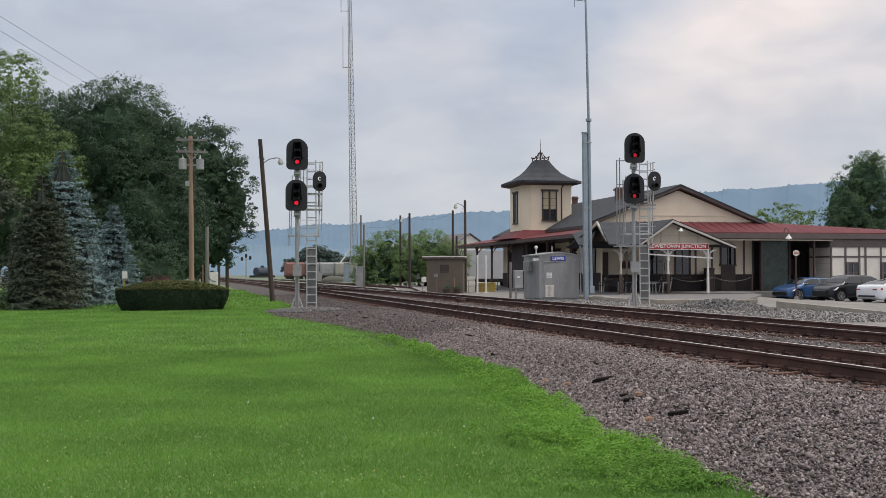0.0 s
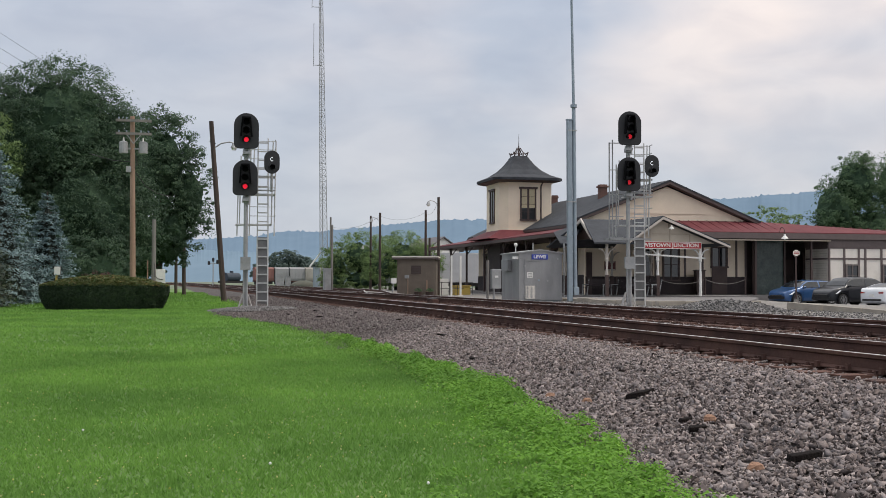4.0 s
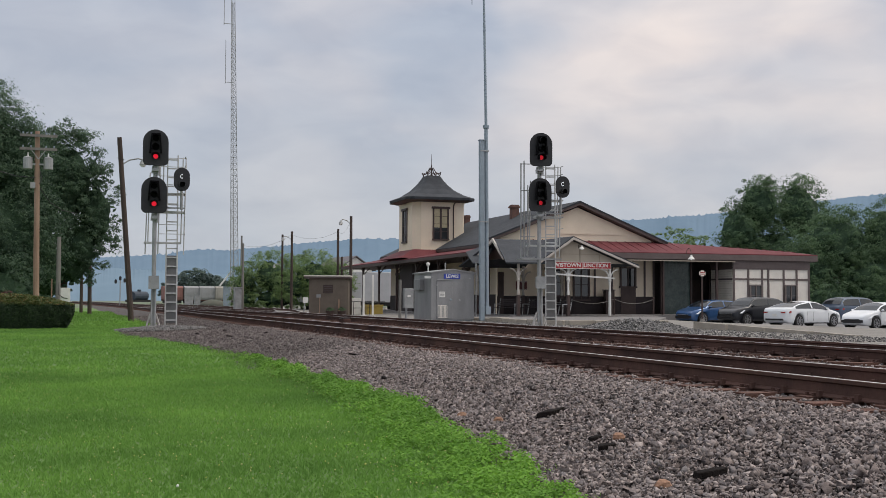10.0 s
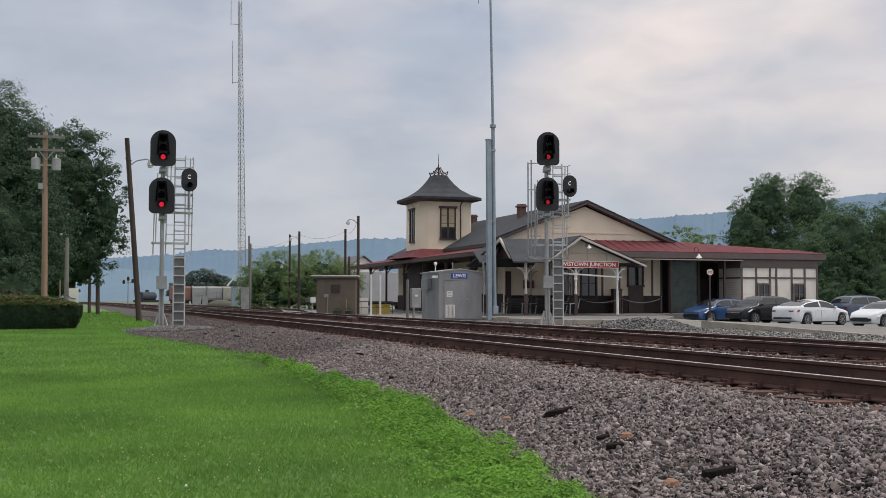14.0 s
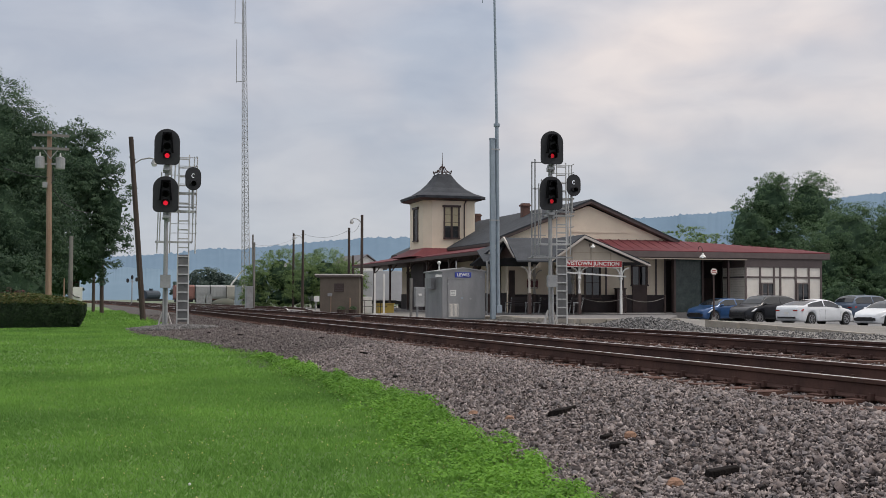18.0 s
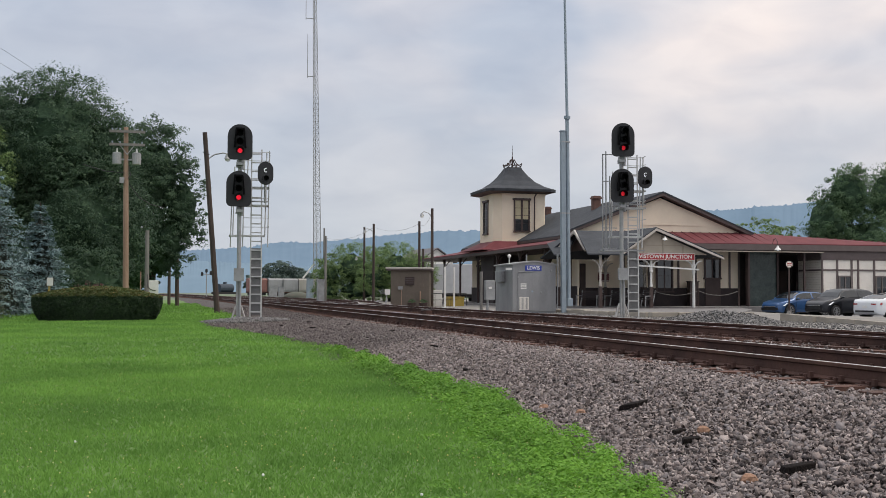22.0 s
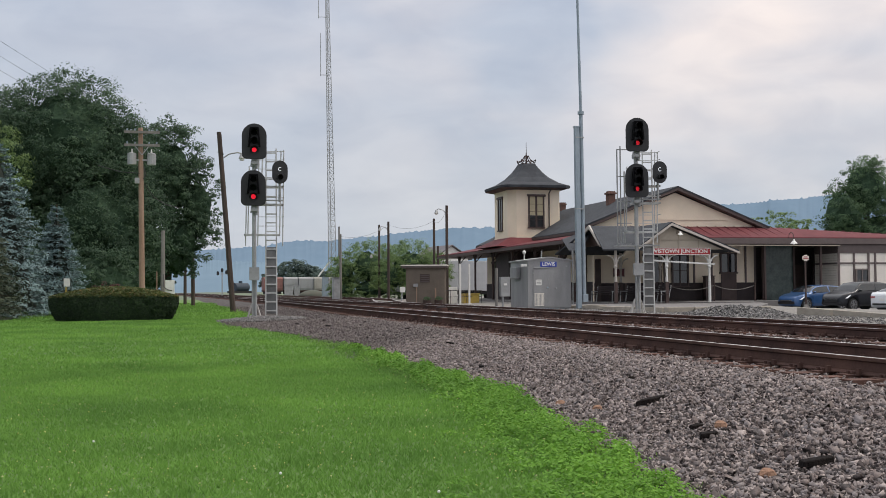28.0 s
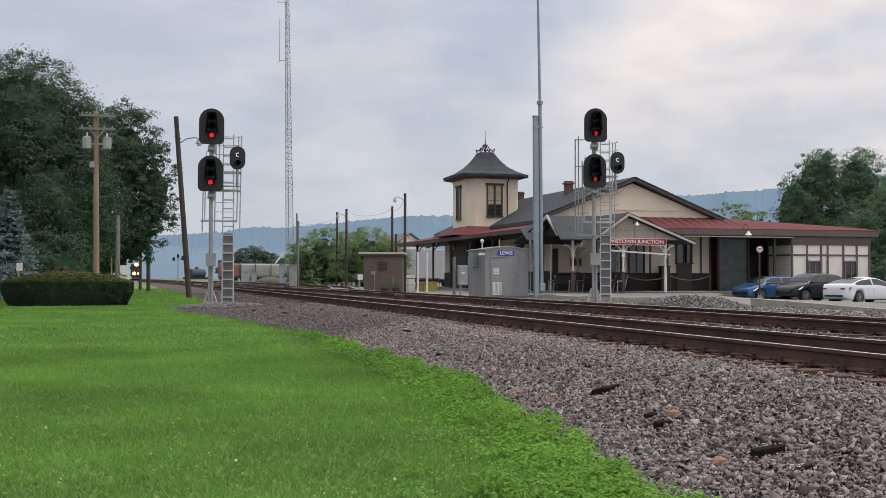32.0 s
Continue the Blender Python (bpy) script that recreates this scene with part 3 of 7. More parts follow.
near_track = track(lambda v: NEAR_X + bend(v), "rusty railway track with polished railheads beside the lawn")
far_track = track(lambda v: FAR_X + bend(v), "rusty railway track with polished railheads before the platform")


def turnout(name, path, label):
    """A connecting track: two rails and its own ties along a path of (x, y)."""
    t = thing(name, (0, 0, 0), label, "railway track", "railway tracks", kind="structure")
    for s in (-0.7525, 0.7525):
        line = [(a + s, b) for a, b in path]
        r = part("rail", Build().rings([rail_ring(*p) for p in line]), RUST, t)
        part("railhead", rail_strip(line), RAIL_SHINE, r, "polished running surface")
    return t


def ease(a, b, y0, y1, n=14):
    return [(a + (b - a) * float(smoothstep(0, 1, np.array(i / n))), y0 + (y1 - y0) * i / n) for i in range(n + 1)]


turnout("crossover_track", ease(FAR_X, NEAR_X, 62, 118), "crossover rails joining the two tracks")
turnout("siding_track", ease(FAR_X, 17.2, 58, 100) + [(17.2, 160), (17.2, 240)], "siding rails leaving the far track behind the shed")

# ---- colour-light signals ----
VISOR_BLACK = mat("matt_visor_black", (0.004, 0.004, 0.005), (0.006, 0.006, 0.007), rough=0.9, bump=0, spec=0.1)


PALE_STEEL = mat("pale_zinc_steel", (0.56, 0.565, 0.56), (0.44, 0.445, 0.44), scale=3, rough=0.55, metal=0.1, bump=0.05)
FOOT_GREY = mat("pale_foot_paint", (0.46, 0.44, 0.42), (0.36, 0.35, 0.33), scale=3, rough=0.7, bump=0.1)


def oval(w, h, n=10):
    """An upright outline with round ends, as (a, b) pairs."""
    r, pts = w / 2, []
    for i in range(n + 1):
        a = math.pi * i / n
        pts.append((r * math.cos(a), h / 2 - r + r * math.sin(a)))
    for i in range(n + 1):
        a = math.pi + math.pi * i / n
        pts.append((r * math.cos(a), -h / 2 + r + r * math.sin(a)))
    return pts


def squat(w, h, r, n=7):
    """A round-topped outline with a flatter foot."""
    pts = [(w / 2 * math.cos(math.pi * i / (2 * n)), h / 2 - w / 2 + w / 2 * math.sin(math.pi * i / (2 * n))) for i in range(2 * n + 1)]
    for cx, a0 in ((-w / 2 + r, math.pi), (w / 2 - r, 1.5 * math.pi)):
        pts += [(cx + r * math.cos(a0 + math.pi / 2 * i / n), -h / 2 + r + r * math.sin(a0 + math.pi / 2 * i / n)) for i in range(n + 1)]
    return pts


def hood(b, x, z, y, r=0.125, deep=0.34, n=10):
    """An open-bottomed tunnel visor."""
    arc = [math.radians(-35 + 250 * i / n) for i in range(n + 1)]
    outer = [[(x + q * math.cos(a), yy, z + q * math.sin(a) - drop) for a in arc] for q, yy, drop in ((r, y, 0), (r, y - deep, 0.02), (r - 0.014, y - deep, 0.02), (r - 0.014, y, 0))]
    k = n + 1
    b.add([p for ring in outer for p in ring], [(a * k + i, a * k + i + 1, (a + 1) % 4 * k + i + 1, (a + 1) % 4 * k + i) for a in range(4) for i in range(n)])


def signal_head(parent, x, y, z, turn, lamp):
    """A three-lens head, the lowest lens lit red."""
    h = part("signal_head", Build().slab([(a, 0.0, b) for a, b in squat(0.84, 1.22, 0.17)], (0, 0.035, 0)), SIGNAL_BLACK, parent, "black three-light head showing red", bevel=0.012)
    h.matrix_basis = pose(x, y, z, 0, 0, turn)
    case = Build().slab([(a, 0.04, b) for a, b in squat(0.44, 0.98, 0.1)], (0, 0.25, 0))
    part("housing", case, SIGNAL_BLACK, h)
    for i, dz in enumerate((0.30, 0.0, -0.30)):
        hoods_i = Build()
        hood(hoods_i, 0, dz, 0.0, 0.125 if i < 2 else 0.135, 0.42 - 0.05 * i)
        part("hood", hoods_i, VISOR_BLACK, h)
        part("lens", Build().rod((0, -0.012, dz), (0, 0.01, dz), 0.10 if i < 2 else 0.080, n=16), lamp if i == 2 else DARK_LENS, h, "lit red lens" if i == 2 else "dark lens")
    shield = Build().slab([(-0.15, -0.02, 0.46), (0.15, -0.02, 0.46), (0.21, -0.02, -0.2), (0.15, -0.02, -0.2), (0.115, -0.02, 0.40), (-0.115, -0.02, 0.40), (-0.15, -0.02, -0.2), (-0.21, -0.02, -0.2)], (0, -0.2, 0))
    part("visor", shield, VISOR_BLACK, h, "tapered black visor")
    return h


def letter_head(parent, x, y, z, turn):
    h = part("letter_head", Build().slab([(a, 0.0, b) for a, b in oval(0.53, 0.80)], (0, 0.035, 0)), SIGNAL_BLACK, parent, "small black oval head with a lit letter C", bevel=0.01)
    h.matrix_basis = pose(x, y, z, 0, 0, turn)
    part("housing", Build().rod((0, 0.03, 0.1), (0, 0.26, 0.1), 0.15, n=12).rod((0, 0.03, -0.16), (0, 0.26, -0.16), 0.13, n=12), SIGNAL_BLACK, h)
    ring = Build()
    arc = [math.radians(45 + 270 * i / 14) for i in range(15)]
    ring.rings([[(q * math.cos(a), yy, 0.10 + 1.25 * q * math.sin(a)) for q, yy in ((0.041, -0.012), (0.059, -0.012), (0.059, -0.004), (0.041, -0.004))] for a in arc])
    part("letter", ring, C_LAMP, h, "glowing letter C")
    hd = Build()
    hood(hd, 0, -0.17, 0.0, 0.105, 0.25)
    part("hood", hd, SIGNAL_BLACK, h)
    part("lens", Build().rod((0, -0.01, -0.17), (0, 0.01, -0.17), 0.09, n=14), DARK_LENS, h)
    return h


def signal(at, ladder_x, label, turn=0.0, cage_left=False, top=6.15, low=4.55, lamp=RED_LAMP):
    s = thing("railway_signal", at, label, "railway signal", "pair of signals", turn)
    part("mast", Build().rod((0, 0, 0.0), (0, 0, top + 0.35), 0.075, 0.07, 14), GALVANISED, s, "round grey steel mast", smooth=False)
    foot = Build().box(-0.30, 0.30, -0.22, 0.22, 0.0, 0.05).box(-0.14, 0.14, -0.14, 0.14, 0.05, 0.2)
    for a, b in ((-1, 0), (1, 0)):
        foot.beam((a * 0.25, -0.12, 0.04), (a * 0.09, -0.05, 0.56), 0.055, 0.04).beam((a * 0.25, 0.12, 0.04), (a * 0.09, 0.05, 0.56), 0.055, 0.04)
    part("base", foot, FOOT_GREY, s, "pale bolted foot with brace plates")
    part("footing", Build().box(-0.55, 0.55, -0.45, 0.55, -0.3, 0.02), CONCRETE, s, "concrete footing")
    bx = part("junction_box", Build().box(-0.16, 0.16, -0.26, -0.06, 1.42, 1.82), GALVANISED, s, "pale grey junction box", bevel=0.02)
    part("lid", Build().box(-0.17, 0.17, -0.285, -0.26, 1.40, 1.84), GALVANISED, bx)
    part("conduit", Build().rod((0.05, -0.17, 0.05), (0.05, -0.15, 1.42), 0.04, n=8).rod((-0.06, -0.17, 0.05), (-0.06, -0.17, 1.42), 0.025, n=8), GALVANISED, s)
    for z in (top - 0.72, low - 0.72):
        part("bracket", Build().rod((0, 0, z - 0.12), (0, 0, z + 0.12), 0.14, 0.11, 12).box(-0.12, 0.12, -0.25, 0.1, z - 0.07, z + 0.02).rod((0.08, -0.1, z - 0.2), (0.08, -0.1, z + 0.2), 0.06, n=8), GALVANISED, s)
    # ladder behind, with its cage
    lx = ladder_x
    rails = Build()
    for dx in (-0.19, 0.19):
        rails.beam((lx + dx, 0.35, 0.05), (lx + dx * 0.9, 0.45, 6.0), 0.04, 0.03)
    lad = part("ladder", rails, PALE_STEEL, s, "galvanised ladder with safety hoops")
    rung_mesh = Build().box(-0.19, 0.19, -0.02, 0.02, -0.022, 0.022).mesh("rung")
    rung_mesh.materials.append(PALE_STEEL)
    for i in range(19):
        z = 0.35 + 0.305 * i
        r = part("rung", rung_mesh, None, lad)
        r.matrix_basis = pose(lx, 0.355 + 0.1 * z / 6, z)
    part("ladder_guard", Build().box(lx - 0.17, lx + 0.17, 0.42, 0.435, 0.25, 2.55), GREY_GUARD, lad, "grey sheet guard over the lower ladder")
    # maintenance platforms and rails
    for z, x0, x1 in ((2.95, -0.35, lx + 0.30), (4.0, -0.1, lx + 0.42), (4.62, lx - 0.45, lx + 0.42)):
        p = Build().box(x0, x1, 0.15, 0.21, z, z + 0.05).box(x0, x1, 0.62, 0.68, z, z + 0.05).box(x0, x0 + 0.05, 0.15, 0.68, z, z + 0.05).box(x1 - 0.05, x1, 0.15, 0.68, z, z + 0.05)
        part("platform", p, PALE_STEEL, s, "open steel platform frame")
    cage = Build()
    for x0, z0, z1 in ((-0.30, 2.6, 5.0), (-0.22, 2.95, 5.4), (0.12, 2.6, 5.9), (lx + 0.40, 2.6, 5.95), (lx + 0.30, 3.0, 5.95), (lx - 0.34, 4.0, 5.9)):
        cage.rod((x0, 0.66, z0), (x0 + 0.05, 0.66, z1), 0.022, n=6)
    for z in (3.3, 3.62, 4.3, 5.0, 5.3, 5.62, 5.92):
        cage.beam((0.12, 0.66, z), (lx + 0.42, 0.66, z), 0.022)
        cage.beam((lx + 0.42, 0.66, z), (lx + 0.42, 0.2, z), 0.022)
    part("cage", cage, PALE_STEEL, s, "thin guard rails")
    if cage_left:
        left = Build()
        for x0, z0, z1 in ((-0.62, 2.55, 6.0), (-0.50, 2.55, 6.1), (-0.36, 2.55, 5.2)):
            left.rod((x0, 0.3, z0), (x0, 0.3, z1), 0.024, n=6)
        for z in (2.55, 3.3, 4.1, 5.0, 5.98):
            left.beam((-0.64, 0.3, z), (-0.1, 0.3, z), 0.03)
        part("cage", left, GALVANISED, s, "thin side guard rails")
        part("platform", Build().box(-0.7, lx + 0.3, -0.1, -0.04, 2.45, 2.5).box(-0.7, lx + 0.3, 0.6, 0.66, 2.45, 2.5).box(-0.7, -0.64, -0.1, 0.66, 2.45, 2.5), GALVANISED, s, "open steel platform frame")
    signal_head(s, 0.0, -0.30, top, 0, lamp)
    signal_head(s, -0.03, -0.30, low, 0, lamp)
    letter_head(s, lx + 0.29, -0.28, 5.1, 4)
    part("head_post", Build().rod((lx + 0.29, 0.05, 4.1), (lx + 0.29, 0.05, 5.0), 0.045, n=8).beam((0, 0.05, 4.15), (lx + 0.4, 0.05, 4.15), 0.05), GALVANISED, s)
    return s


GREY_GUARD = mat("dull_grey_guard_plate", (0.145, 0.145, 0.145), (0.19, 0.19, 0.19), scale=3, rough=0.7, bump=0.1)
signal((2.79, 39.17, 0.02), 0.58, "two-headed black railway signal showing red, beside the lawn", turn=-4)
signal((16.32, 37.9, 0.12), 0.52, "two-headed black railway signal showing red, beyond the tracks", turn=-10, cage_left=True, top=6.45, low=4.8, lamp=DIM_RED_LAMP)

# ---- the station: a cream wooden depot with a tower, a porch and a low wing ----
station = thing("railway_station", (0, 0, 0.27), "cream wooden railway depot with dark shingle and red metal roofs", "railway station")
Z0 = 0.27
part("plinth", Build().slab([(23.4, 58.2, -0.35), (32.5, 58.2, -0.35), (33.5, 61.6, -0.35), (47.5, 61.6, -0.35), (47.5, 101, -0.35), (23.4, 101, -0.35)], (0, 0, 0.35)), PAVING, station, "concrete platform floor")


def rel(*p):
    return (p[0], p[1], p[2] - Z0)


RAKE_BROWN = mat("faded_brown_rake_paint", (0.105, 0.074, 0.068), (0.085, 0.06, 0.055), scale=2, rough=0.65, bump=0.1)
# main block with its street-side gable
GX, GY, GW = 30.7, 65.2, 5.45
EAVE, APEX = 4.9, 7.03
wall_main = part("wall", Build().slab([rel(GX - GW, GY, Z0), rel(GX + GW, GY, Z0), rel(GX + GW, GY, EAVE + 0.04), rel(GX, GY, APEX), rel(GX - GW, GY, EAVE + 0.04)], (0, 0.25, 0)), CREAM, station, "cream boarded gable wall")
part("wall", Build().box(27.3, 27.55, GY + 0.3, 96.5, 0, EAVE - Z0), CREAM, station, "cream trackside wall in the canopy's shade")
part("wall", Build().box(GX + GW - 0.25, GX + GW, GY + 0.25, 96.5, 0, EAVE - Z0), CREAM, station, "cream street wall")
panel = Build().slab([rel(GX - 3.6, GY - 0.02, EAVE + 0.42), rel(GX + 3.6, GY - 0.02, EAVE + 0.42), rel(GX, GY - 0.02, APEX - 0.75)], (0, -0.025, 0))
part("gable_panel", panel, CREAM, wall_main, "raised triangular gable panel")
for s in (-1, 1):
    rake = Build().slab([rel(GX, GY - 0.42, APEX + 0.13), rel(GX + s * (GW + 0.75), GY - 0.42, EAVE - 0.21), rel(GX + s * (GW + 0.75), GY - 0.42, EAVE - 0.02), rel(GX, GY - 0.42, APEX + 0.32)], (0, 0.14, 0))
    part("rake_board", rake, RAKE_BROWN, station, "faded brown rake board")
    under = Build().slab([rel(GX, GY - 0.30, APEX + 0.10), rel(GX + s * (GW + 0.7), GY - 0.30, EAVE - 0.24), rel(GX + s * (GW + 0.7), GY - 0.30, EAVE - 0.18), rel(GX, GY - 0.30, APEX + 0.16)], (0, 0.32, 0))
    part("soffit", under, RAKE_BROWN, station)
    if s > 0:
        part("roof", Build().slab([rel(GX, GY - 0.45, APEX + 0.30), rel(GX + GW + 0.8, GY - 0.45, EAVE - 0.06), rel(GX + GW + 0.8, 97, EAVE - 0.06), rel(GX, 91.5, APEX + 0.30)], (0, 0, 0.09)), SLATE, station, "dark shingle roof slope")
MEAVE = 26.45
part("roof", Build().slab([rel(GX, GY - 0.45, APEX + 0.30), rel(GX, 91.5, APEX + 0.30), rel(MEAVE, 97, 4.86), rel(MEAVE, 66.3, 4.86)], (0, 0, 0.09)), SLATE, station, "dark shingle roof slope over the track side")
part("roof", Build().slab([rel(GX, GY - 0.45, APEX + 0.30), rel(MEAVE, 66.3, 4.86), rel(GX - GW - 0.8, GY + 0.4, EAVE - 0.06), rel(GX - GW - 0.8, GY - 0.45, EAVE - 0.06)], (0, 0, 0.09)), SLATE, station, "dark shingle gable slope")
part("roof", Build().slab([rel(GX, 91.5, APEX + 0.30), rel(MEAVE, 97, 4.86), rel(GX + GW + 0.8, 97, EAVE - 0.06)], (0, 0, 0.09)), SLATE, station, "dark shingle hip end")
part("eave_board", Build().box(MEAVE - 0.06, MEAVE + 0.04, 66.3, 81.1, 4.70 - Z0, 4.88 - Z0), BROWN, station, "dark brown eave board")
part("eave_board", Build().box(MEAVE - 0.06, MEAVE + 0.04, 85.3, 97, 4.70 - Z0, 4.88 - Z0), BROWN, station, "dark brown eave board")
chim = part("chimney", Build().box(29.78, 30.32, 74, 74.5, 5.2, 7.62).box(29.70, 30.40, 73.92, 74.58, 7.40, 7.52), BRICK, station, "red brick chimney", bevel=0.02)
part("chimney", Build().box(30.55, 30.95, 86, 86.4, 5.5, 7.75).box(30.49, 31.01, 85.94, 86.46, 7.55, 7.65), BRICK, station, "red brick chimney")

# tower
TX, TY, TW = 26.75, 83.2, 2.0
TEAVE, TBASE = 8.75, 4.4
CH = 0.55
ring = [(-TW + CH, -TW), (TW - CH * 0.2, -TW), (TW, -TW + CH * 0.2), (TW, TW), (-TW, TW), (-TW, -TW + CH)]
tower_wall = part("tower_wall", Build().rings([[(TX + a, TY + b, z - Z0) for a, b in ring] for z in (3.95, TEAVE)]), CREAM, station, "cream boarded tower with a chamfered corner")
# Canopy shade is put into the tower foot's dark colour.
part("tower_base", Build().rings([[(TX + a * 0.97, TY + b * 0.97, z) for a, b in ring] for z in (0.0, 3.68)]), MAROON, station, "lower storey of the tower, canopy shade put into its dark colour")
for z, grow in ((TEAVE - 0.28, 0.06), (TBASE + 0.42, 0.05)):
    part("frieze", Build().rings([[(TX + a * (1 + grow / 2), TY + b * (1 + grow / 2), z + dz - Z0) for a, b in ring] for dz in (0, 0.16)]), CREAM, tower_wall)
cap = []
for z, r in ((TEAVE - 0.06, 2.74), (TEAVE + 0.12, 2.76), (TEAVE + 0.16, 2.70), (TEAVE + 0.42, 2.05), (TEAVE + 0.85, 1.42), (TEAVE + 1.28, 1.02), (TEAVE + 1.64, 0.76), (TEAVE + 1.95, 0.57)):
    cap.append([(TX + a * r, TY + b * r, z - Z0) for a, b in ((-0.8, -1), (0.8, -1), (1, -0.8), (1, 0.8), (0.8, 1), (-0.8, 1), (-1, 0.8), (-1, -0.8))])
tower_roof = part("tower_roof", Build().rings(cap), SLATE, station, "flared dark pyramid roof")
part("eave_board", Build().rings([[(TX + a * r, TY + b * r, z - Z0) for a, b in ((-1, -1), (1, -1), (1, 1), (-1, 1))] for z, r in ((TEAVE - 0.2, 2.15), (TEAVE - 0.07, 2.66))]), BROWN, tower_roof)
CR = TEAVE + 0.31
crest = Build().box(TX - 0.5, TX + 0.5, TY - 0.5, TY + 0.5, CR + 1.62 - Z0, CR + 1.68 - Z0)
for s in (-1, 1):
    for t in (-1, 1):
        pts = [(TX + s * 0.5, TY + t * 0.5, CR + 1.68), (TX + s * 0.56, TY + t * 0.56, CR + 1.9), (TX + s * 0.40, TY + t * 0.40, CR + 1.84), (TX + s * 0.24, TY + t * 0.24, CR + 2.0), (TX + s * 0.1, TY + t * 0.1, CR + 2.32)]
        crest.pipe([rel(*p) for p in pts], 0.04, 5)
        crest.ball(rel(TX + s * 0.56, TY + t * 0.56, CR + 1.93), 0.06, 6, 4)
    crest.pipe([rel(TX + s * 0.5, TY - 0.5, CR + 1.7), rel(TX + s * 0.2, TY - 0.5, CR + 1.92), rel(TX, TY - 0.5, CR + 1.78)], 0.03, 5)
    crest.pipe([rel(TX - 0.5, TY + s * 0.5, CR + 1.7), rel(TX - 0.5, TY + s * 0.2, CR + 1.92), rel(TX - 0.5, TY, CR + 1.78)], 0.03, 5)
crest.rod(rel(TX, TY, CR + 1.7), rel(TX, TY, CR + 2.5), 0.09, 0.045, 6).rod(rel(TX, TY, CR + 2.5), rel(TX, TY, CR + 3.4), 0.028, 0.012, 5)
part("finial", crest, BROWN, tower_roof, "wrought-iron cresting and spike")


BLIND = mat("tan_window_blind", (0.50, 0.43, 0.28), (0.42, 0.36, 0.23), scale=2, rough=0.5, bump=0.05, stain=0.1)


def sash(parent, x, y, z0, z1, w, face="y", panes=(2, 4), label="brown-framed sash window", top_blind=False, wood=BROWN, head=0.2):
    """A window set into a wall that faces -y (or -x)."""
    def put(a0, a1, d0, d1, b0, b1):
        return (x + a0, x + a1, y + d0, y + d1, b0 - Z0, b1 - Z0) if face == "y" else (x + d0, x + d1, y + a0, y + a1, b0 - Z0, b1 - Z0)
    fr = Build()
    fr.box(*put(-w / 2 - 0.11, -w / 2, -0.07, 0.03, z0, z1)).box(*put(w / 2, w / 2 + 0.11, -0.07, 0.03, z0, z1))
    fr.box(*put(-w / 2 - max(head, 0.11), w / 2 + max(head, 0.11), -0.07 - 0.3 * head, 0.03, z1, z1 + 0.08 + 0.4 * head)).box(*put(-w / 2 - 0.15, w / 2 + 0.15, -0.12, 0.03, z0 - 0.1, z0))
    win = part("window", fr, wood, parent, label)
    for i in range(1, panes[0]):
        a = -w / 2 + w * i / panes[0]
        e = 0.075 if panes[0] == 2 and w > 1.0 else 0.035 if panes[0] == 2 else 0.02
        part("glazing_bar", Build().box(*put(a - e, a + e, -0.05, 0.02, z0, z1)), wood, win)
    for j in range(1, panes[1]):
        b = z0 + (z1 - z0) * j / panes[1]
        part("glazing_bar", Build().box(*put(-w / 2, w / 2, -0.03, 0.015, b - 0.014, b + 0.014)), wood, win)
    for i in range(panes[0]):
        a0 = -w / 2 + w * i / panes[0]
        if top_blind:
            mid = z0 + (z1 - z0) * 0.38
            part("pane", Build().box(*put(a0, a0 + w / panes[0], -0.012, -0.006, z0, mid)), GLASS, win)
            part("blind", Build().box(*put(a0, a0 + w / panes[0], -0.012, -0.006, mid, z1)), BLIND, win, "tan blind behind the glass")
        else:
            part("pane", Build().box(*put(a0, a0 + w / panes[0], -0.012, -0.006, z0, z1)), GLASS, win)
    return win


sash(tower_wall, TX + 0.1, TY - TW - 0.005, 5.75, 8.05, 1.05, top_blind=True, label="tall brown-framed tower window with a drawn blind")
sash(tower_wall, TX - TW - 0.005, TY + 0.35, 5.6, 8.0, 1.0, face="x", label="tall brown-framed tower window")
part("downpipe", Build().pipe([rel(TX + 1.25, TY - TW - 0.3, TEAVE - 0.05), rel(TX + 1.1, TY - TW - 0.08, TEAVE - 0.45), rel(TX + 1.1, TY - TW - 0.08, 5.2)], 0.05), BROWN, tower_wall)
skirt = Build().rings([[rel(TX - TW - 1.5, TY - TW - 1.4, 4.24), rel(TX + TW + 0.5, TY - TW - 1.4, 4.24), rel(TX + TW + 0.5, TY + TW + 1, 4.24), rel(TX - TW - 1.5, TY + TW + 1, 4.24)], [rel(TX - TW - 0.02, TY - TW - 0.02, 4.95), rel(TX + TW + 0.02, TY - TW - 0.02, 4.95), rel(TX + TW + 0.02, TY + TW, 4.95), rel(TX - TW - 0.02, TY + TW, 4.95)]])
part("tower_skirt", skirt, RED_ROOF, station, "red metal skirt roof round the tower foot")

